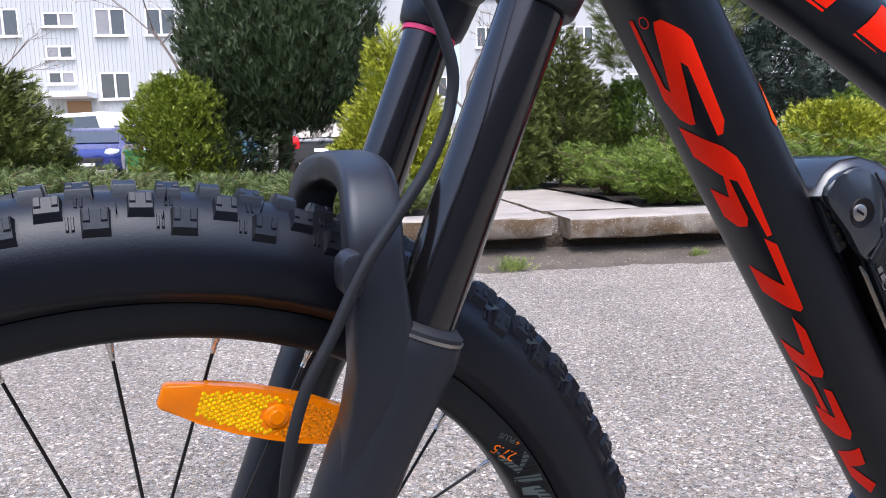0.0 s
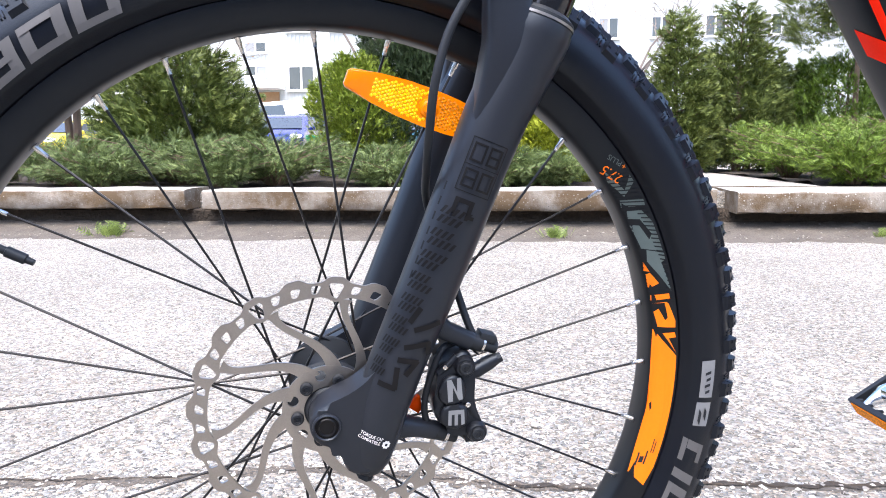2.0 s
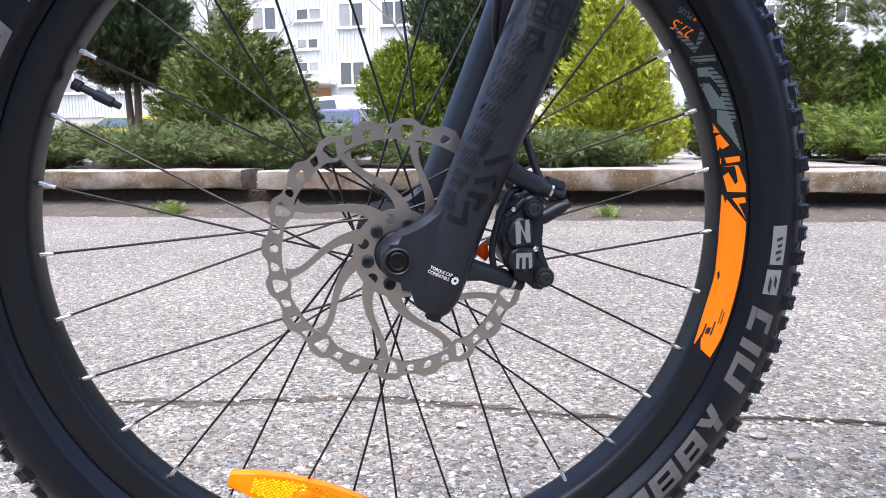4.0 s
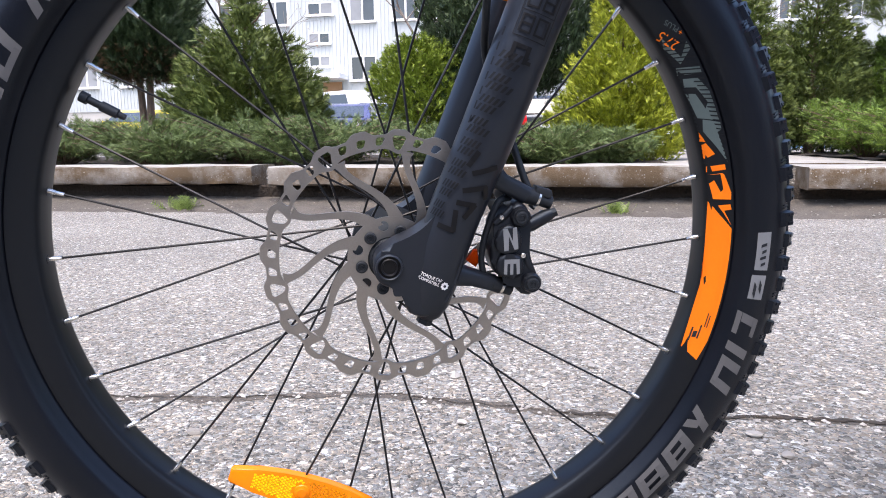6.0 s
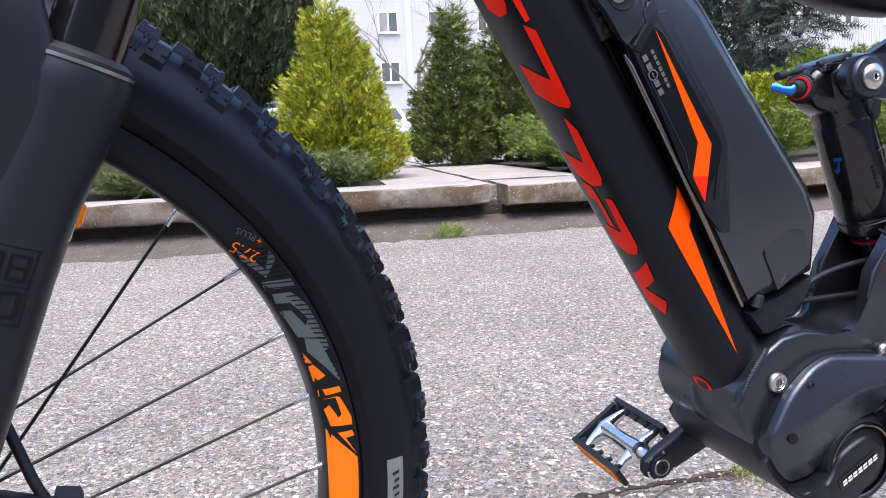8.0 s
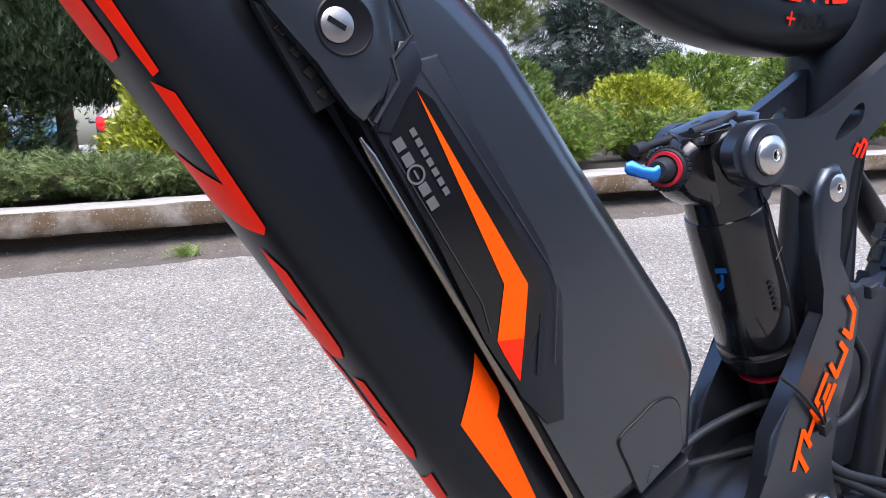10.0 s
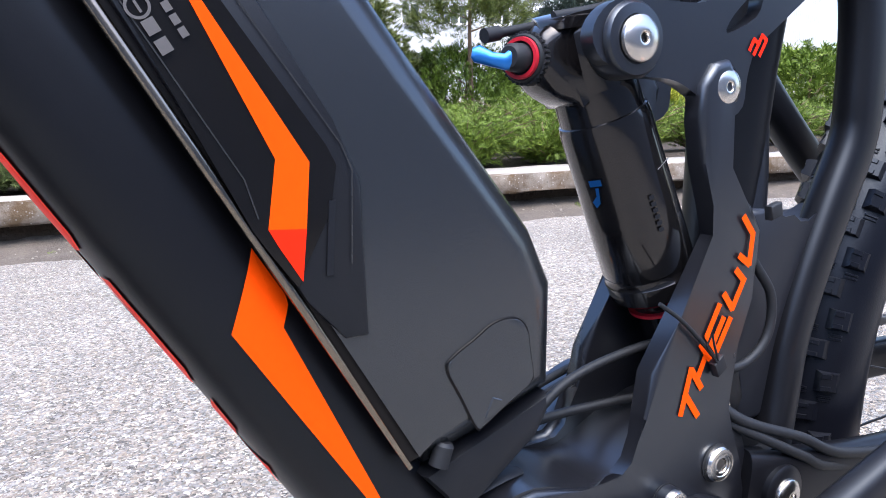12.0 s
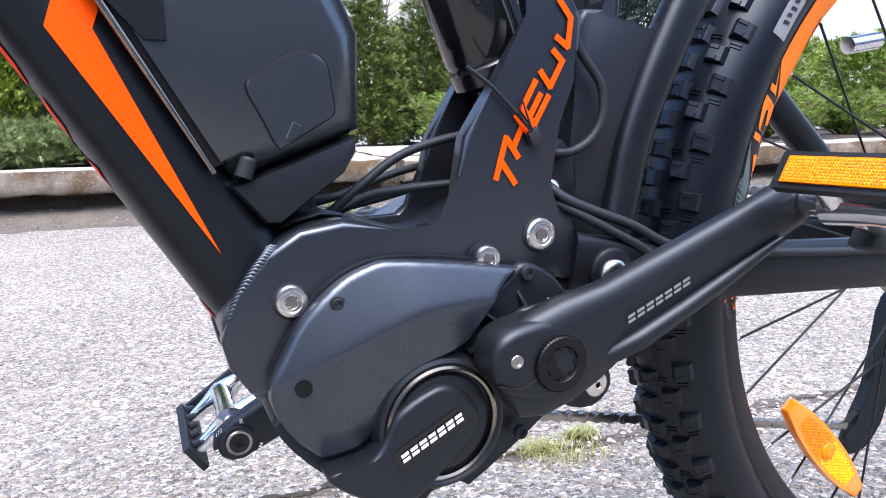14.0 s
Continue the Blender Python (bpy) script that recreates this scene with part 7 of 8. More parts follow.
for x, z, r in ((-0.1325, 0.3970, 0.0082), (-0.0285, 0.4085, 0.0072), (0.0070, 0.4178, 0.0092)):
    if r < 0.008:
        part("bolt_boss", tube([(x, -0.0530, z), (x, -0.0602, z)], r * 1.05, 26), M_LITPAINT, frame_ob)
    part("bolt_washer", lathe([(r * 1.12, 0.002), (r * 1.12, -0.0008), (r * 0.7, -0.0012)], 28, (x, -0.0543, z)), M_DARK, frame_ob)
    bolt("frame_bolt", x, -0.0600 if r < 0.008 else -0.0552, z, r, frame_ob, 0.0035, label="steel frame bolt")

# ---- battery on the down tube ----
batt_out = [(-0.3005, 0.692), (-0.290, 0.7075), (-0.278, 0.7155), (-0.262, 0.7185), (-0.243, 0.7140), (-0.222, 0.7010), (-0.197, 0.6785), (-0.150, 0.6150), (-0.099, 0.5480), (-0.0885, 0.5240), (-0.0905, 0.4780), (-0.1535, 0.4560), (-0.163, 0.4630), (-0.200, 0.5300), (-0.262, 0.6440)]
_low = [(x + 0.0034, z + 0.0021) for x, z in batt_out[-3:]]
batt_out = batt_out[:-3] + _low
def drawn_in(poly, d, keep):
    """A closed outline moved inwards by d; sides between two kept points stay."""
    n = len(poly)
    turn = 1.0 if sum(poly[i - 1][0] * poly[i][1] - poly[i][0] * poly[i - 1][1] for i in range(n)) > 0 else -1.0
    lines = []
    for i in range(n):
        p, q = Vector(poly[i]), Vector(poly[(i + 1) % n])
        u = (q - p).normalized()
        nrm = Vector((-u.y, u.x)) * turn
        lines.append((p + nrm * (0.0 if poly[i] in keep and poly[(i + 1) % n] in keep else d), u))
    out = []
    for i in range(n):
        (p, u), (q, v) = lines[i - 1], lines[i]
        det = u.x * v.y - u.y * v.x
        if poly[i] in keep or abs(det) < 1e-4:
            out.append(poly[i] if poly[i] in keep else tuple(q))
        else:
            w = q - p
            out.append(tuple(p + u * ((w.x * v.y - w.y * v.x) / det)))
    return out


_pack = bmesh.new()
add_loops(_pack, [[(x, y, z) for x, z in drawn_in(batt_out, d, _low)] for y, d in ((-0.0535, 0.0150), (-0.0529, 0.0118), (-0.0508, 0.0082), (-0.0465, 0.0030), (-0.0435, 0.0008), (-0.0400, 0.0), (0.0400, 0.0), (0.0465, 0.0030), (0.0508, 0.0082), (0.0535, 0.0150))])
battery = part("battery", _pack, M_BATTERY, bike, "grey plastic battery pack on the down tube")
# base kept near black, which also stands for shade in the tube gap
part("battery_base", prism([(-0.2700, 0.6600), (-0.2585, 0.6475), (-0.1950, 0.5330), (-0.1575, 0.4640), (-0.1628, 0.4625), (-0.1998, 0.5298), (-0.2618, 0.6438)], -0.0515, 0.0515, 0.0010), M_GHOST, battery, "black battery base, its colour also giving the gap's shade")
part("battery_side", prism([(-0.2600, 0.6460), (-0.2405, 0.6700), (-0.2330, 0.6720), (-0.1870, 0.5950), (-0.1780, 0.5740), (-0.1780, 0.5180), (-0.1870, 0.5180), (-0.2000, 0.5330)], -0.0549, -0.0500, 0.0012), M_PLASTIC, battery)
part("battery_rail", tube([dt(s, 0.0275, 0) for s in (0.28, 0.30, 0.48, 0.505)], [(0.034, 0.006), (0.036, 0.007), (0.036, 0.007), (0.034, 0.004)], 24, side=(0, 1, 0), power=0.5), M_DARK, battery)
part("battery_trim", tube([(-0.2640, -0.0510, 0.6430), (-0.2605, -0.0528, 0.6365), (-0.2005, -0.0528, 0.5295), (-0.1625, -0.0508, 0.4600)], [(0.0012, 0.0008), (0.0014, 0.0020), (0.0014, 0.0019), (0.0010, 0.0012)], 12, side=(0, 1, 0)), M_TRIM, battery, "polished trim strip")
part("battery_foot", prism([(-0.1560, 0.4530), (-0.0935, 0.4755), (-0.0935, 0.4670), (-0.1000, 0.4570), (-0.1330, 0.4335), (-0.1400, 0.4340)], -0.0500, 0.0500, 0.0045), M_PLASTIC, battery, "black battery holder")
part("cable_boot", tube([(-0.1215, -0.028, 0.4450), (-0.1205, -0.028, 0.4330), (-0.1200, -0.028, 0.4300)], [0.0055, 0.0060, 0.0085], 16), M_DARK, battery)
part("grommet", tube([(-0.1330, -0.034, 0.4302), (-0.1260, -0.034, 0.4340), (-0.1120, -0.034, 0.4368), (-0.1000, -0.034, 0.4345)], [(0.004, 0.0012), (0.009, 0.0020), (0.009, 0.0020), (0.004, 0.0012)], 14, side=(0, 1, 0)), M_DARK, battery, "black rubber cable grommet")
part("holder_pin", tube([(-0.1500, -0.0505, 0.4575), (-0.1470, -0.0505, 0.4655), (-0.1466, -0.0505, 0.4668)], [0.0042, 0.0042, 0.0030], 16), M_DARK, battery)
_port = smooth_loop([(-0.1460, 0.4980), (-0.1430, 0.5025), (-0.1330, 0.5080), (-0.1240, 0.5130), (-0.1140, 0.5135), (-0.1085, 0.5085), (-0.1070, 0.4980), (-0.1058, 0.4885), (-0.1075, 0.4845), (-0.1190, 0.4780), (-0.1305, 0.4712), (-0.1335, 0.4712), (-0.1400, 0.4850)], 4)
part("charge_cover", prism(_port, -0.0545, -0.0530, 0.0005, 2), M_BATTERY, battery)
part("cover_gap", tube([(x, -0.0537, z) for x, z in _port + _port[:1]], 0.00075, 6), M_GHOST, battery)
part("cover_tab", prism([(-0.1260, 0.4825), (-0.1215, 0.4805), (-0.1220, 0.4765), (-0.1275, 0.4735), (-0.1300, 0.4745)], -0.0549, -0.0535, 0.0004, 1), M_BATTERY, battery)
lock = part("lock_head", prism(smooth_loop([(-0.2990, 0.6930), (-0.2870, 0.7070), (-0.2720, 0.7120), (-0.2610, 0.7050), (-0.2500, 0.6830), (-0.2530, 0.6640), (-0.2640, 0.6480), (-0.2790, 0.6680)], 3), -0.0560, -0.0500, 0.0025), M_BATTERY, battery)
# no bowl is cut; a black disc carries its shade, a black bar the keyway's
part("recess_disc", lathe([(0.0001, -0.0564), (0.0090, -0.0564), (0.0098, -0.0567), (0.0104, -0.0563), (0.0106, -0.0550)], 36, (-0.2690, 0, 0.6805)), M_GHOST, battery, "black disc for a shaded round lock recess")
part("lock_cylinder", lathe([(0.0001, -0.0574), (0.0050, -0.0574), (0.0058, -0.0569), (0.0060, -0.0555)], 30, (-0.2718, 0, 0.6805)), M_STEEL, battery, "silver key lock")
part("keyway", prism([(-0.2756, 0.6818), (-0.2748, 0.6834), (-0.2688, 0.6800), (-0.2696, 0.6784)], -0.0577, -0.0570), M_GHOST, battery)
part("contact_tray", prism([(-0.2970, 0.6890), (-0.2890, 0.6860), (-0.2700, 0.6560), (-0.2780, 0.6520)], -0.0470, -0.0400, 0.001), M_DARK, battery)
for k in range(4):
    p = Vector((-0.2880, 0, 0.6800)).lerp(Vector((-0.2750, 0, 0.6590)), k / 3)
    part("contact", prism([(p.x - 0.003, p.z), (p.x, p.z + 0.0026), (p.x + 0.003, p.z), (p.x, p.z - 0.0026)], -0.0485, -0.0460, 0.0005), M_CONTACT, battery, "dull battery contact")
part("lock_groove", tube([(-0.2600, -0.0562, 0.7070), (-0.2520, -0.0562, 0.6960), (-0.2440, -0.0562, 0.6780), (-0.2520, -0.0562, 0.6700), (-0.2500, -0.0562, 0.6620), (-0.2600, -0.0562, 0.6480)], 0.0009, 6), M_DARK, battery)
part("latch", prism([(-0.2490, 0.6760), (-0.2420, 0.6760), (-0.2400, 0.6680), (-0.2540, 0.6440), (-0.2590, 0.6450)], -0.0560, -0.0525, 0.0008), M_PLASTIC, battery)
decal("battery_print", [[(-0.2430, 0.6605), (-0.2470, 0.6560), (-0.2530, 0.6460), (-0.2548, 0.6410), (-0.2170, 0.5600), (-0.2120, 0.5520), (-0.2030, 0.5390), (-0.1990, 0.5480), (-0.1900, 0.5640), (-0.1870, 0.5800), (-0.1900, 0.5865), (-0.2260, 0.6395), (-0.2360, 0.6555)]], side(-0.0553), M_GLOSS, battery, 0, "gloss black sticker")
decal("battery_print", [[(-0.2430, 0.6590), (-0.1965, 0.5815), (-0.1990, 0.5590), (-0.2120, 0.5600), (-0.2080, 0.5830)]], side(-0.0557), M_ORANGE, battery, 0, "orange stripe sticker")
decal("battery_print", [[(-0.1990, 0.5590), (-0.2015, 0.5410), (-0.2090, 0.5540), (-0.2120, 0.5600)]], side(-0.0557), M_RED, battery, 0)
_bd, _bn = along((-0.2450, 0.6450), (-0.2300, 0.6180))
def on_batt(u, v):
    p = Vector((-0.2515, 0.6425)) + _bd * u + _bn * v
    return Vector((p.x, -0.0558, p.y))


decal("battery_print", blocks(7, 0.0, 0.0042, 0.0031, 0.0052, 0.0076) + blocks(5, 0.0, 0.0063, 0.0046, -0.0028, 0.0012, (2,))
      + [[(0.0148 + 0.0038 * math.cos(i * math.pi / 9), -0.0009 + 0.0038 * math.sin(i * math.pi / 9)) for i in range(19)] + [(0.0148 + 0.0029 * math.cos(i * math.pi / 9), -0.0009 + 0.0029 * math.sin(i * math.pi / 9)) for i in range(18, -1, -1)]]
      + bar_set([(0.0130, 0.0168, -0.0013, -0.0005, 0)]), on_batt, M_GREYPRINT, battery, 0, "silver printed mark")
# edge of the clear film round the sticker
decal("battery_print", [stroke(p, q, 0.0005) for p, q in (((-0.2425, 0.6690), (-0.2240, 0.6440)), ((-0.2240, 0.6440), (-0.1850, 0.5870)), ((-0.1850, 0.5870), (-0.1815, 0.5780)), ((-0.1815, 0.5780), (-0.1835, 0.5450)), ((-0.2548, 0.6395), (-0.2185, 0.5770)), ((-0.2185, 0.5770), (-0.2150, 0.5640)))], side(-0.0556), M_FILM, battery, 0, "edge of clear protective film")
part("warning_print", prism([(-0.1905, 0.5680), (-0.1880, 0.5680), (-0.1905, 0.5420), (-0.1930, 0.5420)], -0.0557, -0.0551), M_PLASTIC, battery)

# ---- motor ----
motor_out = smooth_loop([(-0.134, 0.384), (-0.114, 0.405), (-0.086, 0.4145), (-0.040, 0.410), (0.000, 0.402), (0.024, 0.386), (0.034, 0.352), (0.016, 0.322), (-0.012, 0.300), (-0.052, 0.278), (-0.085, 0.283), (-0.116, 0.301), (-0.142, 0.329), (-0.148, 0.356)], 4)
motor = part("motor", prism(motor_out, -0.0600, 0.060, 0.014, 4), M_PLASTIC, bike, "dark grey mid-drive motor housing")
# the moulded cover: a domed shell with a crease, above which it leans back
cover_out = [(p.x, p.z) for p in smooth_path([(x, 0, z) for x, z in ((-0.1230, 0.3150), (-0.1345, 0.3265), (-0.1445, 0.3430), (-0.1465, 0.3580), (-0.1400, 0.3725), (-0.1285, 0.3905), (-0.1110, 0.4055), (-0.0940, 0.4125), (-0.0820, 0.4135), (-0.0520, 0.4100), (-0.0340, 0.4070), (-0.0145, 0.4035))], 4)]
cover_out += [(-0.0225, 0.3985), (-0.0285, 0.3930), (-0.0310, 0.3880), (-0.0350, 0.3830), (-0.0450, 0.3695), (-0.0540, 0.3635), (-0.0630, 0.3610), (-0.0750, 0.3560), (-0.0840, 0.3460), (-0.0905, 0.3340), (-0.0970, 0.3245), (-0.1050, 0.3175)]
CREASE = ((-0.16, 0.3540), (-0.137, 0.3630), (-0.122, 0.3700), (-0.106, 0.3760), (-0.089, 0.3820), (-0.071, 0.3880), (-0.059, 0.3890), (-0.030, 0.3895), (0.0, 0.391))
LEAN = ((-0.16, 0.30), (-0.12, 0.36), (-0.07, 0.43), (-0.03, 0.44), (0.0, 0.44))


def step_between(table, x):
    for (xa, a), (xb, b) in zip(table, table[1:]):
        if x <= xb:
            t = (x - xa) / (xb - xa)
            return a + (b - a) * max(0.0, t)
    return table[-1][1]


def rim_gap(x, z):
    p, best = Vector((x, z)), 1.0
    for k in range(len(cover_out)):
        a, b = Vector(cover_out[k - 1]), Vector(cover_out[k])
        t = max(0.0, min(1.0, (p - a).dot(b - a) / max(1e-12, (b - a).length_squared)))
        best = min(best, (p - a - (b - a) * t).length)
    return best


def cover_y(x, z, round_r=0.0020):
    s = (z - step_between(CREASE, x)) * 0.93
    back = step_between(LEAN, x) * 0.5 * (s + math.sqrt(s * s + 0.0015 ** 2))
    back += 0.20 * 0.5 * (math.sqrt(s * s + 0.0015 ** 2) - s)
    back += 6.5 * max(0.0, -0.108 - x) ** 2 + 4.0 * max(0.0, 0.345 - z) ** 2
    e = max(0.0, 1 - rim_gap(x, z) / round_r)
    q = -0.0770 + back + 0.0585
    q = 0.5 * (q - math.sqrt(q * q + 0.002 ** 2))
    return -0.0585 + q + round_r * (1 - math.sqrt(max(0.0, 1 - e * e)))


cover = bmesh.new()
face = cover.faces.new([cover.verts.new((x, 0, z)) for x, z in cover_out])
for depth in (0.0005, 0.0007, 0.0009):
    bmesh.ops.inset_region(cover, faces=[face], thickness=depth, use_even_offset=True)
for k in range(92):
    bmesh.ops.bisect_plane(cover, geom=cover.verts[:] + cover.edges[:] + cover.faces[:], plane_co=(-0.147 + 0.0015 * k, 0, 0), plane_no=(1, 0, 0), dist=1e-6)
for k in range(68):
    bmesh.ops.bisect_plane(cover, geom=cover.verts[:] + cover.edges[:] + cover.faces[:], plane_co=(0, 0, 0.316 + 0.0015 * k), plane_no=(0, 0, 1), dist=1e-6)
for v in cover.verts:
    v.co.y = cover_y(v.co.x, v.co.z)
rim_edges = [e for e in cover.edges if e.is_boundary]
for v in [g for g in bmesh.ops.extrude_edge_only(cover, edges=rim_edges)["geom"] if isinstance(g, bmesh.types.BMVert)]:
    v.co.y = -0.0480
part("motor_cover", cover, M_MOTOR, motor, smooth=60)
rc = (-0.0612, 0, 0.3262)
part("ring_collar", lathe([(0.0312, -0.0660), (0.0314, -0.0722), (0.0330, -0.0732), (0.0350, -0.0722), (0.0372, -0.0650), (0.0380, -0.0570)], 64, rc), M_PLASTIC, motor)
part("ring", lathe([(0.0285, -0.0695), (0.0285, -0.0728), (0.0298, -0.0736), (0.0312, -0.0728), (0.0313, -0.068)], 64, rc), M_TRIM, motor, "polished steel ring")
part("ring_cover", lathe([(0.0001, -0.0725), (0.0225, -0.0725), (0.0255, -0.0715), (0.0268, -0.0690), (0.0284, -0.0690), (0.0284, -0.060)], 56, rc), M_PLASTIC, motor)
part("badge_arm", slab(smooth_loop([(-0.1245, 0.3125), (-0.1040, 0.3160), (-0.0945, 0.3250), (-0.0870, 0.3380), (-0.0700, 0.3470), (-0.0590, 0.3480), (-0.0480, 0.3410), (-0.0420, 0.3280), (-0.0470, 0.3170), (-0.0620, 0.3030), (-0.0780, 0.2900), (-0.0930, 0.2900), (-0.1130, 0.3000)], 4), -0.0775, -0.0560, 0.004, 4), M_PLASTIC, motor)
_md, _mn = along((-0.0870, 0.3140), (-0.0530, 0.3310))
def on_badge(u, v, lift=0.0):
    p = Vector((-0.0855, 0.3100)) + _md * u * 0.86 + _mn * v * 0.86
    return Vector((p.x, -0.0780 - lift, p.y))


decal("badge", [[(-0.001, -0.001), (0.046, -0.001), (0.0475, 0.0008), (0.0475, 0.0105), (0.046, 0.0120), (-0.001, 0.0120), (-0.0025, 0.0105), (-0.0025, 0.0008)]], on_badge, M_GLOSS, motor, 0, "gloss black badge")
decal("badge_print", [[(u + 0.12 * v, v) for u, v in q] for q in blocks(7, 0.0005, 0.0064, 0.0050, 0.0028, 0.0050) + blocks(7, 0.0005, 0.0064, 0.0050, 0.0062, 0.0084)], lambda u, v: on_badge(u, v, 0.0004), M_WHITE, motor, 0, "white block print")
for x, z, r in ((-0.1130, 0.3960, 0.0030), (-0.0080, 0.3995, 0.0042), (-0.0130, 0.3100, 0.0042)):
    bolt("cover_screw", x, cover_y(x, z) + 0.0018 if x < -0.1 else -0.0665, z, r, motor, 0.003, M_DARK)
# both holes are dark plugs on the cover, their shade put into the colour
part("drain_slot", tube([(-0.1320, -0.0560, 0.3585), (-0.1325, cover_y(-0.1325, 0.3580) - 0.0022, 0.3580)], [0.0042, 0.0040], 16), M_GHOST, motor)
part("screw_hole", tube([(-0.1130, -0.0580, 0.3960), (-0.1130, cover_y(-0.1130, 0.3960) - 0.0003, 0.3960)], 0.0038, 18), M_DARK, motor)
part("motor_boss", slab(smooth_loop([(-0.0330, 0.3800), (-0.0270, 0.3900), (-0.0190, 0.3965), (-0.0100, 0.4045), (0.0020, 0.4015), (0.0140, 0.3920), (0.0220, 0.3760), (0.0080, 0.3600), (-0.0160, 0.3640)], 4), -0.0655, -0.0500, 0.003, 3), M_PLASTIC, motor)
for p0, p1 in (((-0.0130, 0.3910), (-0.0085, 0.3760)), ((-0.0330, 0.3805), (-0.0170, 0.3670)), ((0.0060, 0.3840), (0.0090, 0.3765))):
    part("boss_rib", tube([(p0[0], -0.0640, p0[1]), ((p0[0] + p1[0]) / 2, -0.0685, (p0[1] + p1[1]) / 2), (p1[0], -0.0690, p1[1])], [0.0008, 0.0014, 0.0016], 8), M_PLASTIC, motor)
part("boss_strut", tube([(-0.0420, -0.0640, 0.3600), (-0.0330, -0.0680, 0.3660), (-0.0120, -0.0700, 0.3780), (0.0060, -0.0690, 0.3800)], [0.0030, 0.0042, 0.0042, 0.003], 10), M_PLASTIC, motor)

# ---- cranks and pedals ----
def crank(name, sgn, label):
    """The left crank (sgn -1) and the right (1), set opposite each other."""
    s = -sgn
    c, e = (Vector((-0.0065, -0.0860, 0.3580)), Vector((0.1500, -0.1000, 0.4315))) if sgn < 0 else (Vector((0.0, 0.0640, 0.3545)), Vector((-0.1500, 0.0730, 0.2775)))
    d = (e - c).normalized()
    up = Vector((-d.z, 0, d.x)).normalized()
    path, rad = [], []
    for t, w, th in ((-0.19, 0.006, 0.006), (-0.17, 0.0190, 0.0105), (-0.10, 0.0262, 0.0120), (0.0, 0.0280, 0.0125), (0.10, 0.0265, 0.0120), (0.24, 0.0215, 0.0110), (0.5, 0.0185, 0.0095), (0.8, 0.0158, 0.0085), (0.97, 0.0150, 0.0080), (1.06, 0.0120, 0.0070), (1.095, 0.004, 0.003)):
        path.append(c + (e - c) * t)
        rad.append((w, th))
    ob = part(name, tube(path, rad, 28, side=up, power=0.7), M_PLASTIC, bike, label)
    y = c.y + sgn * 0.0125
    if sgn < 0:
        part("crank_cap", lathe([(0.0088, 0.004), (0.0088, -0.0055), (0.0096, -0.0066), (0.0138, -0.0066), (0.0146, -0.0058), (0.0146, 0.004)], 44, (c.x, y + 0.005, c.z)), M_GHOST, ob)
        teeth = bmesh.new()
        for k in range(44):
            a = k * math.pi / 22
            add_tube(teeth, [(c.x + 0.0147 * math.cos(a), y - 0.0012, c.z + 0.0147 * math.sin(a)), (c.x + 0.0147 * math.cos(a), y + 0.006, c.z + 0.0147 * math.sin(a))], 0.00050, 5)
        part("cap_knurling", teeth, M_GHOST, ob)
        # shallow bore; the black floor stands for shade further in
        part("axle_bore", lathe([(0.0088, -0.0060), (0.0085, -0.0048), (0.0001, -0.0048)], 24, (c.x, y + 0.005, c.z)), M_GHOST, ob, "shallow splined axle bore, its floor black as if deep")
        for k in range(8):
            part("cap_spline", tube([(c.x + 0.0088 * math.cos(k * math.pi / 4), y - 0.0010, c.z + 0.0088 * math.sin(k * math.pi / 4)), (c.x + 0.0088 * math.cos(k * math.pi / 4), y + 0.008, c.z + 0.0088 * math.sin(k * math.pi / 4))], 0.0017, 8), M_GHOST, ob)
        # split clamp with its two bolts, the slot between them and the scooped rib below
        clamp = slab(smooth_loop([(c.x + x, c.z + z) for x, z in ((-0.0375, 0.0050), (-0.0330, 0.0160), (-0.0200, 0.0215), (0.0000, 0.0220), (0.0160, 0.0080), (0.0140, -0.0110), (-0.0040, -0.0195), (-0.0220, -0.0170), (-0.0345, -0.0070))], 5), y + 0.0010, c.y + 0.012, 0.006, 5)
        part("clamp", clamp, M_PLASTIC, ob)
        part("clamp_slot", tube([(c.x - 0.0340, y + 0.0030, c.z - 0.0075), (c.x - 0.0290, y + 0.0012, c.z - 0.0090), (c.x - 0.0210, y + 0.0012, c.z - 0.0105), (c.x - 0.0135, y + 0.0012, c.z - 0.0070)], 0.0009, 8), M_GHOST, ob)
        part("bolt_recess", prism(smooth_loop([(c.x - 0.0282, c.z + 0.0045), (c.x - 0.0266, c.z + 0.0082), (c.x - 0.0224, c.z + 0.0078), (c.x - 0.0214, c.z + 0.0042), (c.x - 0.0245, c.z + 0.0014)], 4), y + 0.0010, y + 0.004), M_GHOST, ob)
        bolt("pinch_bolt", c.x - 0.0250, y + 0.0012, c.z + 0.0045, 0.0036, ob, 0.0012, M_STEEL)
        rib = [c + d * u - up * v + Vector((0, -0.0085 - 0.0035 * b, 0)) for u, v, b in ((0.022, 0.0130, 0.0), (0.030, 0.0138, 0.5), (0.046, 0.0140, 1.0), (0.075, 0.0132, 1.0), (0.110, 0.0122, 0.8), (0.150, 0.0115, 0.2))]
        part("crank_rib", tube(rib, [(0.0010, 0.001), (0.0050, 0.0040), (0.0058, 0.0050), (0.0050, 0.0046), (0.0042, 0.0036), (0.0020, 0.002)], 14, side=up), M_PLASTIC, ob)
        def on_crank(u, v):
            return c + d * (0.044 + u) + up * v + Vector((0, -0.0122 + 0.0010 * (u / 0.05), 0))
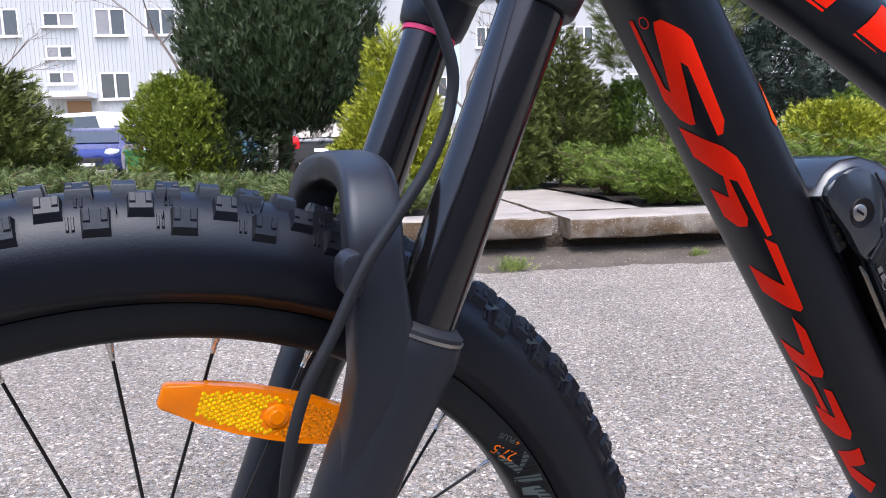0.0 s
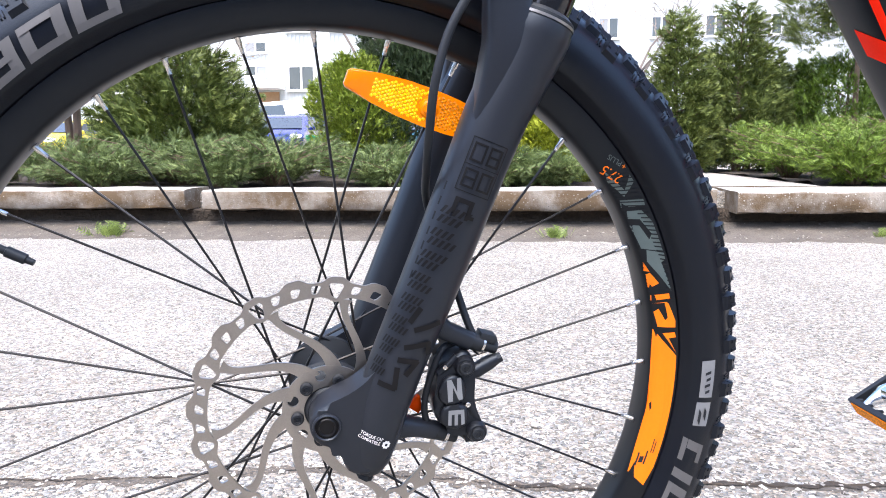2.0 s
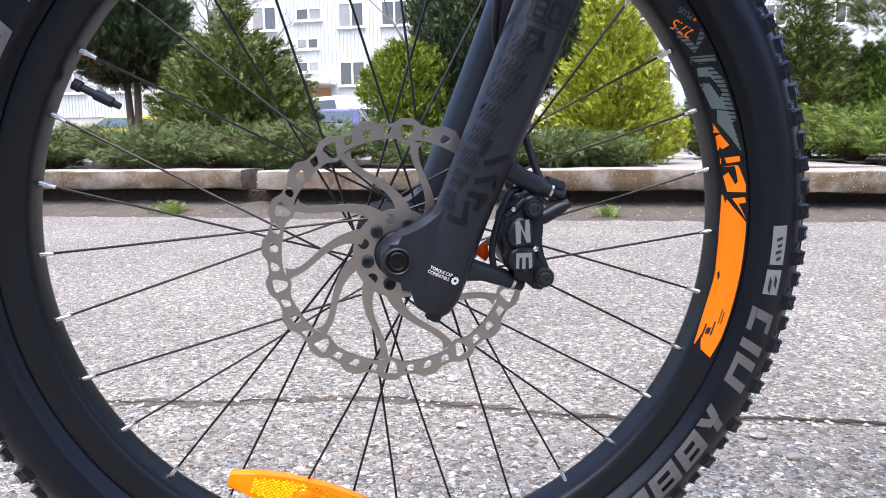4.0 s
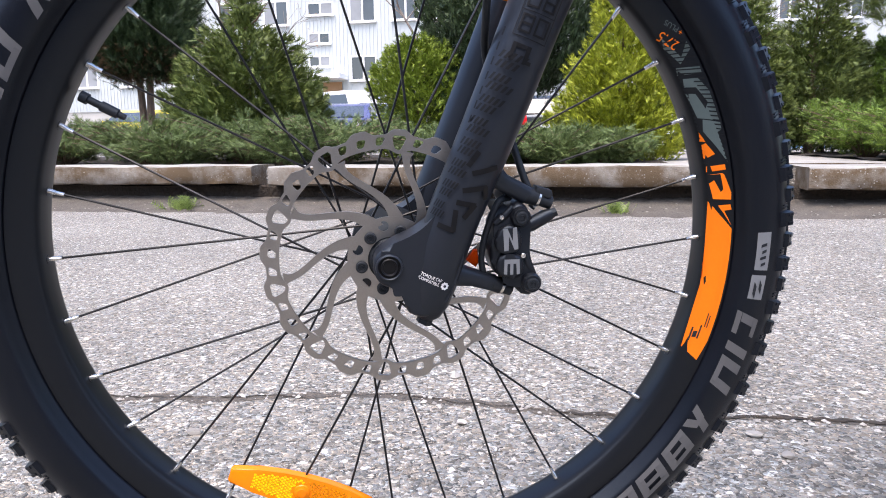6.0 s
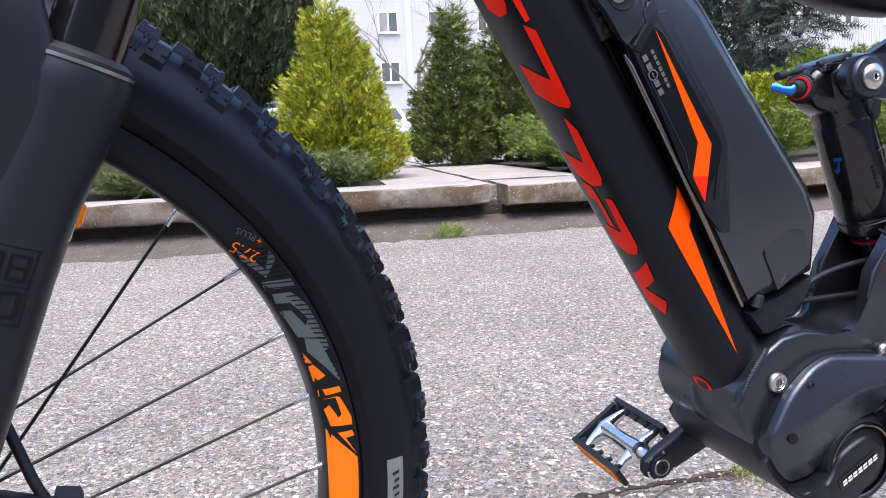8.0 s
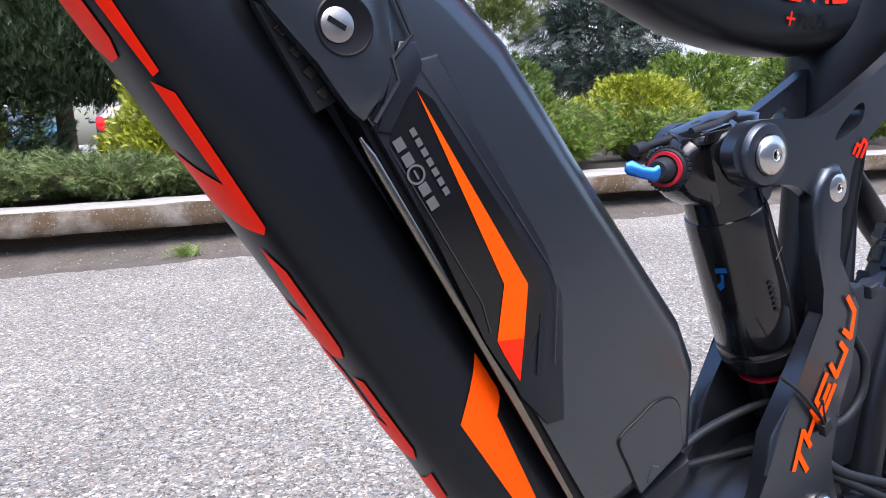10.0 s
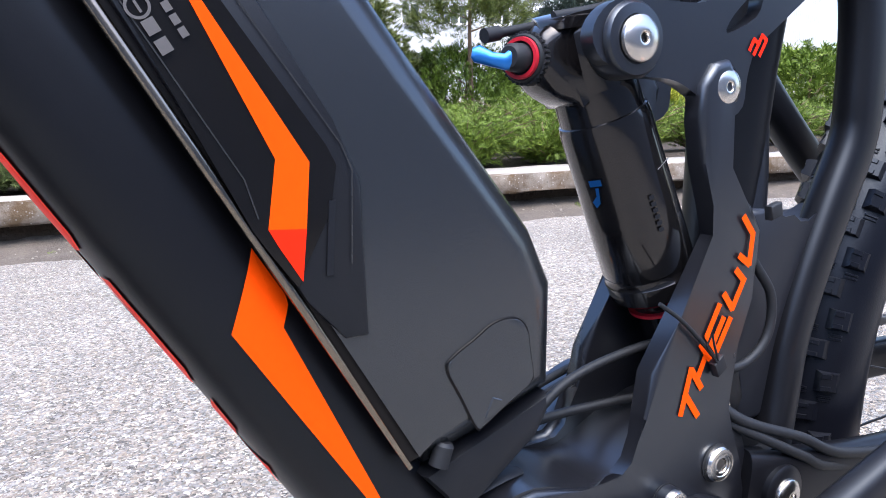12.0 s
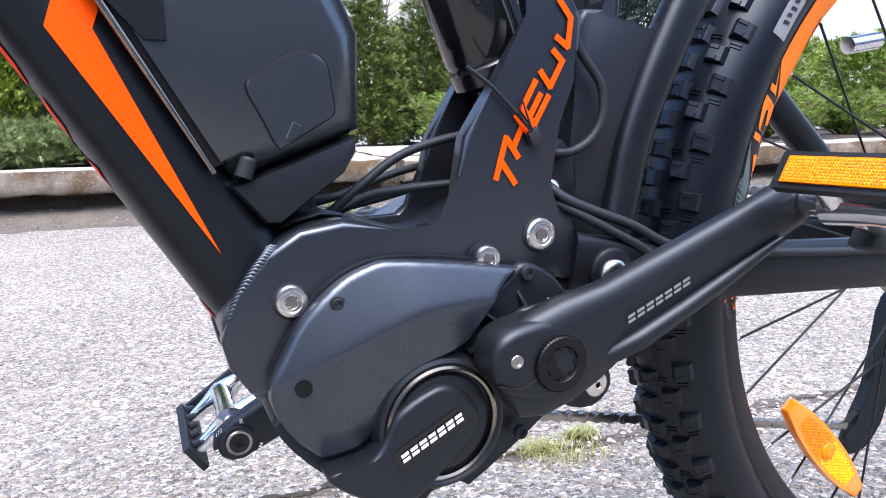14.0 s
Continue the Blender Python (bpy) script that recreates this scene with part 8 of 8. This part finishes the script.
        decal("crank_print", [[(u + 0.2 * v, v) for u, v in q] for q in blocks(7, -0.0010, 0.0062, 0.0048, -0.0022, -0.0006) + blocks(7, -0.0010, 0.0062, 0.0048, 0.0006, 0.0022)], on_crank, M_SILVER, ob, 0, "silver block print")
    else:
        ring = lathe([(0.0040, -0.0012), (0.0048, -0.0016), (0.0110, -0.0016), (0.0112, 0.0)], 30, (e.x, e.y - 0.0085, e.z))
        part("crank_eye", ring, M_DARK, ob)
        part("crank_eye_rim", lathe([(0.0066, -0.0020), (0.0080, -0.0024), (0.0086, -0.0018)], 30, (e.x, e.y - 0.0085, e.z)), M_STEEL, ob)
        part("axle_end", lathe([(0.0001, -0.0005), (0.0030, -0.0005), (0.0032, -0.0020), (0.0060, -0.0022)], 6, (e.x, e.y - 0.0085, e.z)), M_DARK, ob)
        lettering("crank_lettering", "170", 0.0042, lambda x, y: Vector((e.x - 0.0145 + x * 0.7, e.y - 0.0088, e.z + 0.0058 + y + x * 0.6)), M_WHITE, ob)
        lettering("crank_lettering", "R", 0.0048, lambda x, y: Vector((e.x + 0.001 + x, e.y - 0.0088, e.z + 0.0125 + y)), M_WHITE, ob)
        decal("crank_lettering", [[(e.x + 0.0135 * math.cos(a), e.z + 0.0135 * math.sin(a)), (e.x + 0.0155 * math.cos(a), e.z + 0.0155 * math.sin(a)), (e.x + 0.0155 * math.cos(a + 0.09), e.z + 0.0155 * math.sin(a + 0.09)), (e.x + 0.0135 * math.cos(a + 0.09), e.z + 0.0135 * math.sin(a + 0.09))] for a in [3.3 + 0.14 * k for k in range(8)] + [5.0 + 0.14 * k for k in range(8)]],
              lambda u, v: Vector((u, e.y - 0.0088, v)), M_WHITE, ob)
    return ob, e


def pedal(name, e, sgn, tilt, label, reach=1.0):
    """An alloy pedal with black cage rails and amber reflectors; its axle runs along y from e."""
    ob = part(name, tube([(0, sgn * v, 0) for v in (0.008, 0.022, 0.024, 0.050, 0.086, 0.094, 0.100)], [0.0078, 0.0078, 0.0125, 0.0100, 0.0098, 0.0085, 0.004], 20), M_ALLOY, bike, label)
    ob.matrix_local = Matrix.Translation(e) @ Matrix.Rotation(radians(tilt), 4, "Y") @ Matrix.Diagonal((reach, 1.0, 1.0, 1.0))
    for w in (0.030, 0.088):
        part("pedal_bridge", tube([(-0.034, sgn * w, 0), (-0.018, sgn * (w + 0.002), 0), (0, sgn * w, 0.0), (0.018, sgn * (w + 0.002), 0), (0.034, sgn * w, 0)], [(0.0045, 0.0045), (0.0052, 0.0060), (0.010, 0.0105), (0.0052, 0.0060), (0.0045, 0.0045)], 14, side=(0, 1, 0)), M_ALLOY, ob)
    for x in (-1, 1):
        rail = bmesh.new()
        add_prism(rail, [(x * 0.0335, -0.0105), (x * 0.0395, -0.0105), (x * 0.0400, 0.0105), (x * 0.0335, 0.0105)], sgn * 0.016, sgn * 0.103, 0.0015)
        rob = part("pedal_rail", rail, M_DARK, ob)
        part("pedal_reflector", prism([(x * 0.0395, -0.0074), (x * 0.0412, -0.0074), (x * 0.0412, 0.0074), (x * 0.0395, 0.0074)], sgn * 0.022, sgn * 0.097, 0.0006), M_AMBER, ob, "amber pedal reflector")
        cells = bmesh.new()
        for i in range(40):
            for k in range(8):
                y0, z0 = sgn * (0.0235 + 0.0018 * i), -0.0066 + 0.00165 * k
                vs = [cells.verts.new((x * 0.0412, y0 + sgn * a * 0.0018, z0 + b * 0.00165)) for a, b in ((0, 0), (1, 0), (1, 1), (0, 1))]
                top = cells.verts.new((x * 0.0416, y0 + sgn * 0.0009, z0 + 0.0008))
                for q in range(4):
                    cells.faces.new((vs[q], vs[(q + 1) % 4], top))
        tagged(part("prism_face", cells, M_AMBERCELL, ob, smooth=5), kind="stuff")
        for q in range(-2, 3):
            part("rail_stud", tube([(x * (0.033), sgn * (0.060 + q * 0.017), 0.006), (x * 0.027, sgn * (0.060 + q * 0.017), 0.004)], [0.0032, 0.0020], 8), M_DARK, ob)
    part("pedal_end", prism([(-0.033, -0.007), (0.033, -0.007), (0.033, 0.007), (-0.033, 0.007)], sgn * 0.100, sgn * 0.107, 0.002), M_DARK, ob)
    return ob


left_crank, _e = crank("left_crank", -1, "satin black hollow crank arm with silver print")
left_pedal = pedal("left_pedal", _e, -1, 30.0, "polished alloy pedal with black cage and amber reflectors")
right_crank, _e = crank("right_crank", 1, "satin black right crank arm with white lettering")
right_pedal = pedal("right_pedal", _e, 1, -34.0, "polished alloy pedal with black cage and amber reflectors", 0.86)

# chain, chainring, drivetrain behind the motor
chain = bmesh.new()
for z0, z1 in ((0.262, 0.190),):
    p0, p1 = Vector((0.010, 0.048, 0.273)), Vector((0.430, 0.052, 0.176))
    d = (p1 - p0).normalized()
    u = Vector((-d.z, 0, d.x))
    n = int((p1 - p0).length / 0.0127)
    for i in range(n):
        q = p0 + d * 0.0127 * i
        add_tube(chain, [q + Vector((0, -0.0035, 0)), q + Vector((0, 0.0035, 0))], 0.0040, 10)
        off = 0.0030 if i % 2 else 0.0018
        for s in (-1, 1):
            add_tube(chain, [q + Vector((0, s * off, 0)), q + d * 0.00635 + Vector((0, s * off, 0)), q + d * 0.0127 + Vector((0, s * off, 0))], [(0.0008, 0.0042), (0.0008, 0.0028), (0.0008, 0.0042)], 8, side=(0, 1, 0))
part("chain", chain, M_STEEL, bike, "steel roller chain")
chain2 = bmesh.new()
p0, p1 = Vector((0.010, 0.048, 0.432)), Vector((0.450, 0.050, 0.410))
d = (p1 - p0).normalized()
for i in range(int((p1 - p0).length / 0.0127)):
    q = p0 + d * 0.0127 * i
    add_tube(chain2, [q + Vector((0, -0.0035, 0)), q + Vector((0, 0.0035, 0))], 0.0040, 8)
    for s in (-1, 1):
        add_tube(chain2, [q + Vector((0, s * 0.0025, 0)), q + d * 0.0127 + Vector((0, s * 0.0025, 0))], [(0.0008, 0.0036)] * 2, 8, side=(0, 1, 0))
part("chain", chain2, M_STEEL, bike)
teeth = [((0.066 + 0.0035 * (k % 2)) * math.cos(2 * math.pi * k / 68), 0.3545 + (0.066 + 0.0035 * (k % 2)) * math.sin(2 * math.pi * k / 68)) for k in range(68)]
part("chainring", plate([teeth, circle(0, 0.3545, 0.052, 40)], 0.0465, 0.0495), M_DARK, bike)
part("cassette", lathe([(0.020, 0.034), (0.060, 0.036), (0.060, 0.038), (0.040, 0.046), (0.022, 0.056)], 48, (0.474, 0, 0.363)), M_STEEL, bike)
mech = part("derailleur", prism(smooth_loop([(0.420, 0.150), (0.450, 0.156), (0.468, 0.190), (0.476, 0.250), (0.480, 0.300), (0.462, 0.302), (0.452, 0.252), (0.440, 0.200), (0.418, 0.170)], 3), 0.046, 0.058, 0.003), M_DARK, bike, "black rear derailleur")
for x, z in ((0.436, 0.172), (0.464, 0.230)):
    part("jockey_wheel", lathe([(0.004, -0.004), (0.018, -0.003), (0.021, 0), (0.018, 0.003), (0.004, 0.004)], 24, (x, 0.052, z)), M_DARK, mech)
part("rear_caliper", prism(smooth_loop([(0.352, 0.330), (0.360, 0.372), (0.378, 0.392), (0.400, 0.380), (0.402, 0.330), (0.382, 0.300), (0.360, 0.306)], 3), -0.078, -0.030, 0.006, 3), M_PLASTIC, bike, "black rear brake caliper")

# ---- rear suspension ----
swing = part("swingarm", tube(smooth_path([(0.030, -0.050, 0.400), (0.075, -0.056, 0.392), (0.140, -0.062, 0.385), (0.250, -0.068, 0.379), (0.380, -0.072, 0.370), (0.474, -0.072, 0.363)], 4), [(0.0085, 0.0175)] * 21, 20, side=(0, 1, 0), power=0.6), M_PAINT, bike, "matte black swingarm of the rear suspension")
part("chain_stay", tube(smooth_path([(0.030, 0.050, 0.400), (0.075, 0.056, 0.392), (0.140, 0.062, 0.385), (0.250, 0.068, 0.379), (0.474, 0.072, 0.363)], 4), [(0.0085, 0.0175)] * 17, 20, side=(0, 1, 0), power=0.6), M_PAINT, swing)
_yb = smooth_path([(0.104, -0.035, 0.706), (0.124, -0.035, 0.694), (0.137, -0.035, 0.672), (0.142, -0.035, 0.640), (0.141, -0.035, 0.600), (0.137, -0.035, 0.574), (0.116, -0.036, 0.537), (0.096, -0.037, 0.500), (0.081, -0.038, 0.465), (0.072, -0.040, 0.432), (0.064, -0.042, 0.405)], 5)
part("yoke_tube", tube(_yb, [(0.0105, 0.0172 - 0.0065 * k / (len(_yb) - 1)) for k in range(len(_yb))], 24, side=(0, 1, 0), power=0.72), M_PAINT, swing)
_ya = smooth_path([(0.078, -0.010, 0.650), (0.079, -0.010, 0.600), (0.079, -0.011, 0.550), (0.072, -0.014, 0.505), (0.060, -0.018, 0.455), (0.052, -0.022, 0.410)], 5)
part("yoke_tube", tube(_ya, [(0.0100, 0.0095)] * 12 + [(0.0100, 0.0110 + 0.0005 * k) for k in range(len(_ya) - 12)], 20, side=(0, 1, 0), power=0.75), M_LITPAINT, swing)
# web takes the fork's lighter grey, for the sheen it catches
part("yoke_web", prism(smooth_loop([(0.043, 0.537), (0.060, 0.542), (0.080, 0.534), (0.100, 0.533), (0.120, 0.537), (0.100, 0.490), (0.080, 0.434), (0.046, 0.425), (0.036, 0.445), (0.040, 0.490)], 3), -0.0400, -0.016, 0.005, 3), M_FORK, swing)
part("seat_stay", tube(smooth_path([(0.100, 0.040, 0.668), (0.180, 0.052, 0.600), (0.290, 0.060, 0.508), (0.400, 0.068, 0.420), (0.474, 0.072, 0.366)], 4), [(0.0095, 0.0135)] * 17, 18, side=(0, 1, 0), power=0.75), M_PAINT, swing)
part("dropout", prism(smooth_loop([(0.440, 0.372), (0.470, 0.395), (0.500, 0.372), (0.490, 0.345), (0.450, 0.345)], 3), -0.078, -0.066, 0.002), M_PAINT, swing)
part("pivot_lug", prism(smooth_loop([(0.034, 0.392), (0.040, 0.412), (0.060, 0.414), (0.070, 0.396), (0.060, 0.378), (0.042, 0.378)], 3), -0.0560, 0.0560, 0.003), M_PAINT, swing)
part("pivot_boss", tube([(0.0515, -0.045, 0.3925), (0.0515, -0.0625, 0.3925), (0.0515, -0.0640, 0.3925)], [0.0150, 0.0145, 0.0125], 32), M_PAINT, swing)
dished_bolt("pivot_bolt", 0.0510, -0.0640, 0.3915, 0.0092, swing, 0.004)
part("pivot_boss", tube([(0.0195, -0.034, 0.4410), (0.0195, -0.0450, 0.4410)], [0.0095, 0.0090], 28), M_PAINT, swing)
dished_bolt("pivot_bolt", 0.0195, -0.0450, 0.4410, 0.0066, swing, 0.004)
dished_bolt("pivot_bolt", 0.0490, -0.0500, 0.3215, 0.0080, swing, 0.004)
part("lower_lug", prism(smooth_loop([(0.020, 0.330), (0.036, 0.342), (0.056, 0.336), (0.062, 0.318), (0.048, 0.306), (0.026, 0.312)], 3), -0.0500, 0.050, 0.003), M_PAINT, swing)

link_out = [(-0.0700, 0.6270), (-0.0640, 0.6375), (-0.0500, 0.6430), (-0.0140, 0.6425), (0.0010, 0.6450), (0.0280, 0.6580), (0.0560, 0.6730), (0.1080, 0.7020), (0.1180, 0.6980), (0.1160, 0.6830), (0.0600, 0.6430), (0.0330, 0.6240), (0.0260, 0.6100), (0.0235, 0.5960), (0.0120, 0.5900), (0.0010, 0.5960), (-0.0140, 0.6050), (-0.0260, 0.6090), (-0.0440, 0.6105), (-0.0640, 0.6165)]
slot = [(0.0110, 0.6300), (0.0150, 0.6380), (0.0290, 0.6490), (0.0350, 0.6480), (0.0310, 0.6380)]
link_out, slot = smooth_loop(link_out, 3), smooth_loop(slot, 3)
link = part("rocker_link", plate([link_out, slot], -0.0500, -0.0420), M_LITPAINT, bike, "matte black forged rocker link")
part("rocker_plate", plate([link_out, slot], -0.0020, 0.0060), M_LITPAINT, link)
part("link_boss", lathe([(0.0165, 0.010), (0.0165, -0.002), (0.0150, -0.0040), (0.0105, -0.0045)], 36, (-0.048, -0.0490, 0.6255)), M_LITPAINT, link)
dished_bolt("link_bolt", -0.0480, -0.0535, 0.6255, 0.0100, link, 0.0045, label="large dished steel pivot bolt")
part("link_boss", lathe([(0.0125, 0.010), (0.0125, -0.001), (0.0112, -0.0025)], 30, (0.0080, -0.0490, 0.6050)), M_LITPAINT, link)
dished_bolt("link_bolt", 0.0080, -0.0515, 0.6050, 0.0092, link, 0.004, label="steel pivot bolt")
decal("link_print", [stroke((0.0262 + a0, 0.6180 + b0), (0.0262 + a1, 0.6180 + b1), 0.0020) for a0, b0, a1, b1 in ((0.0, 0.0045, 0.0030, 0.0095), (0.0030, 0.0095, 0.0062, 0.0075), (0.0062, 0.0075, 0.0030, 0.0025), (0.0062, 0.0075, 0.0085, 0.0115), (0.0085, 0.0115, 0.0116, 0.0095), (0.0116, 0.0095, 0.0070, 0.0020))], side(-0.0506), M_RED, link, 0, "small red printed mark")

# ---- rear shock ----
SA, SB = Vector((-0.0548, -0.018, 0.640)), Vector((0.0352, -0.018, 0.4150))
sd = (SB - SA).normalized()
shock_path = lambda ts: [SA + sd * t for t in ts]
shock = part("rear_shock", tube(shock_path([0.030, 0.036, 0.048, 0.0485, 0.052, 0.062, 0.095, 0.130, 0.1315, 0.1345, 0.136, 0.145, 0.1480]), [0.0195, 0.0205, 0.0208, 0.0218, 0.0224, 0.0226, 0.0232, 0.0238, 0.0229, 0.0229, 0.0240, 0.0232, 0.0195], 44), M_STANCHION, bike, "gloss black air shock")
part("shock_neck", tube(shock_path([0.002, 0.006, 0.020, 0.034]), [0.0160, 0.0190, 0.0200, 0.0206], 36), M_STANCHION, shock)
part("shock_shaft", tube(shock_path([0.145, 0.235]), 0.0138, 30), M_STANCHION, shock)
part("wiper_ring", tube(shock_path([0.1545, 0.1563]), 0.0165, 36), M_REDRING, shock, "red wiper ring")
part("shock_bushing", tube([SB + Vector((0, -0.030, 0)), SB + Vector((0, 0.030, 0))], 0.013, 24), M_DARK, shock)
part("shock_head", prism(smooth_loop([(-0.083, 0.622), (-0.076, 0.6345), (-0.056, 0.6405), (-0.040, 0.6420), (-0.030, 0.632), (-0.028, 0.610), (-0.044, 0.598), (-0.066, 0.600), (-0.080, 0.610)], 3), -0.0315, -0.0045, 0.007, 3), M_STANCHION, shock)
cap = bmesh.new()
add_loops(cap, [[(x + gx, y, z + lift) for x, y, z in ((-0.078, -0.024, 0.6310), (-0.072, -0.034, 0.6315), (-0.030, -0.032, 0.6370), (-0.016, -0.022, 0.6420), (-0.014, -0.008, 0.6440), (-0.030, -0.002, 0.6440), (-0.072, -0.010, 0.6345))] for lift, gx in ((0.0, 0.0), (0.0035, 0.0), (0.0048, 0.0006))])
part("shock_cap", cap, M_STANCHION, shock, "polished dark shock cap", smooth=60)
part("cap_lever", tube([(-0.070, -0.024, 0.6385), (-0.050, -0.023, 0.6420), (-0.030, -0.018, 0.6470)], [(0.0022, 0.0016), (0.0022, 0.0016), (0.0016, 0.0012)], 10), M_DARK, shock)
part("shock_eye", tube([Vector((-0.048, -0.044, 0.6255)), Vector((-0.048, 0.004, 0.6255))], 0.0125, 28), M_DARK, shock)


def facing_front(bm, x, y, z):
    """Turns a lathed piece from the y axis to look forwards and slightly to -y."""
    bm.transform(Matrix.Translation((x, y, z)) @ Matrix.Rotation(radians(-68), 4, "Z"))
    return bm


part("dial", facing_front(lathe([(0.0001, -0.0050), (0.0098, -0.0050), (0.0106, -0.0040), (0.0108, 0.006), (0.009, 0.010)], 36), -0.0820, -0.0205, 0.6200), M_DARK, shock, "black knurled damping dial")
part("dial_ring", facing_front(lathe([(0.0072, -0.0050), (0.0074, -0.0068), (0.0090, -0.0068), (0.0092, -0.0050)], 36), -0.0820, -0.0205, 0.6200), M_REDRING, shock, "red dial ring")
for k in range(30):
    a = 2 * math.pi * k / 30
    part("dial_rib", facing_front(tube([(0.0108 * math.cos(a), -0.0035, 0.0108 * math.sin(a)), (0.0108 * math.cos(a), 0.0080, 0.0108 * math.sin(a))], 0.0011, 6), -0.0820, -0.0205, 0.6200), M_DARK, shock)
part("lever_hub", facing_front(lathe([(0.0001, -0.0150), (0.0046, -0.0150), (0.0060, -0.0130), (0.0064, -0.006)], 28), -0.0820, -0.0205, 0.6200), M_DARK, shock)
part("lever", tube([(-0.0925, -0.0265, 0.6200), (-0.0970, -0.0250, 0.6180), (-0.1020, -0.0215, 0.6195), (-0.1070, -0.0185, 0.6220), (-0.1090, -0.0175, 0.6225)], [(0.0022, 0.0046), (0.0022, 0.0036), (0.0020, 0.0032), (0.0020, 0.0040), (0.001, 0.0022)], 14, side=(0, 1, 0)), M_BLUE, shock, "blue lock-out lever")
part("cable_stop", tube([(-0.1010, -0.0150, 0.6300), (-0.0930, -0.0140, 0.6315), (-0.0920, -0.0140, 0.6317), (-0.0740, -0.0130, 0.6350), (-0.0500, -0.0110, 0.6420)], [0.0034, 0.0034, 0.0022, 0.0022, 0.0020], 12), M_DARK, shock)


def on_shock(u, v):
    """u down the can, v round it, 0 facing -y."""
    a = v / 0.0232
    side_v = Vector((-sd.z, 0, sd.x))
    return SA + sd * u + Vector((0, -1, 0)) * 0.0241 * math.cos(a) - side_v * 0.0241 * math.sin(a)


decal("shock_print", [[(0.078, -0.016), (0.0785, -0.016), (0.0785, -0.002), (0.078, -0.002)], [(0.1375, -0.020), (0.1395, -0.020), (0.1395, 0.004), (0.1375, 0.004)]], on_shock, M_SILVER, shock)
decal("shock_print", [[(u * 0.8 + 0.001, v * 0.7 + 0.040) for u, v in q] for q in ([(0.090, -0.021), (0.094, -0.021), (0.094, -0.012), (0.090, -0.012)], [(0.095, -0.018), (0.105, -0.016), (0.105, -0.014), (0.095, -0.0155)], [(0.100, -0.015), (0.104, -0.010), (0.108, -0.012), (0.105, -0.016)])], on_shock, M_BLUE, shock, 0, "blue printed marks")
decal("shock_print", [[(0.088 + 0.0034 * k, 0.004), (0.0902 + 0.0034 * k, 0.004), (0.0902 + 0.0034 * k, 0.0065), (0.088 + 0.0034 * k, 0.0065)] for k in range(6)], on_shock, M_PLASTIC, shock)

# ---- cables at the motor and round the mast ----
CABLES = (
    (0.0026, [(-0.128, -0.012, 0.430), (-0.108, -0.016, 0.430), (-0.086, -0.018, 0.446), (-0.058, -0.018, 0.4640), (-0.020, -0.022, 0.4740), (0.020, -0.028, 0.478)]),
    (0.0026, [(-0.122, 0.004, 0.430), (-0.096, -0.006, 0.433), (-0.070, -0.008, 0.4420), (-0.022, -0.018, 0.4460), (0.020, -0.026, 0.446)]),
    (0.0024, [(-0.130, 0.016, 0.432), (-0.090, 0.010, 0.440), (-0.050, 0.014, 0.452), (0.010, 0.020, 0.462)]),
    (0.0024, [(-0.110, 0.024, 0.428), (-0.070, 0.022, 0.434), (-0.030, 0.026, 0.442), (0.010, 0.028, 0.452)]),
    (0.0026, [(0.030, -0.046, 0.545), (0.038, -0.047, 0.520), (0.053, -0.048, 0.498), (0.0515, -0.048, 0.476), (0.036, -0.047, 0.463), (0.016, -0.044, 0.463), (-0.010, -0.030, 0.470)]),
    (0.0030, [(0.012, -0.042, 0.450), (0.028, -0.054, 0.435), (0.066, -0.060, 0.419), (0.104, -0.066, 0.402), (0.200, -0.074, 0.392), (0.340, -0.082, 0.384)]),
    (0.0028, [(0.012, -0.040, 0.440), (0.032, -0.055, 0.428), (0.066, -0.062, 0.409), (0.088, -0.064, 0.398), (0.160, -0.066, 0.382)]),
    (0.0011, [(-0.036, -0.0565, 0.508), (-0.024, -0.058, 0.499), (-0.012, -0.058, 0.488), (0.004, -0.0575, 0.472)]),
)
for r, pts in CABLES:
    part("cable", tube(smooth_path(pts, 8), r, 10), M_DARK, bike, "black cable")
part("cable_boot", prism(smooth_loop([(-0.140, 0.430), (-0.122, 0.437), (-0.100, 0.434), (-0.104, 0.428), (-0.130, 0.426)], 3), -0.024, 0.024, 0.002), M_DARK, bike)
part("cable_boot", tube([(-0.112, -0.004, 0.425), (-0.112, -0.004, 0.446)], [0.007, 0.0055], 14), M_DARK, bike)
part("cable_tie", prism([(0.001, 0.466), (0.007, 0.470), (0.004, 0.477), (-0.002, 0.473)], -0.0600, -0.0552, 0.0008), M_DARK, bike)
part("cable_tie", prism([(0.036, 0.540), (0.044, 0.542), (0.043, 0.549), (0.035, 0.547)], -0.0600, -0.0550, 0.0008), M_DARK, bike)
part("cable_tie_loop", tube([(0.003, -0.0590, 0.470), (-0.008, -0.0600, 0.484), (-0.006, -0.0610, 0.490), (-0.003, -0.0600, 0.483), (0.002, -0.0590, 0.472)], 0.0006, 6), M_DARK, bike)
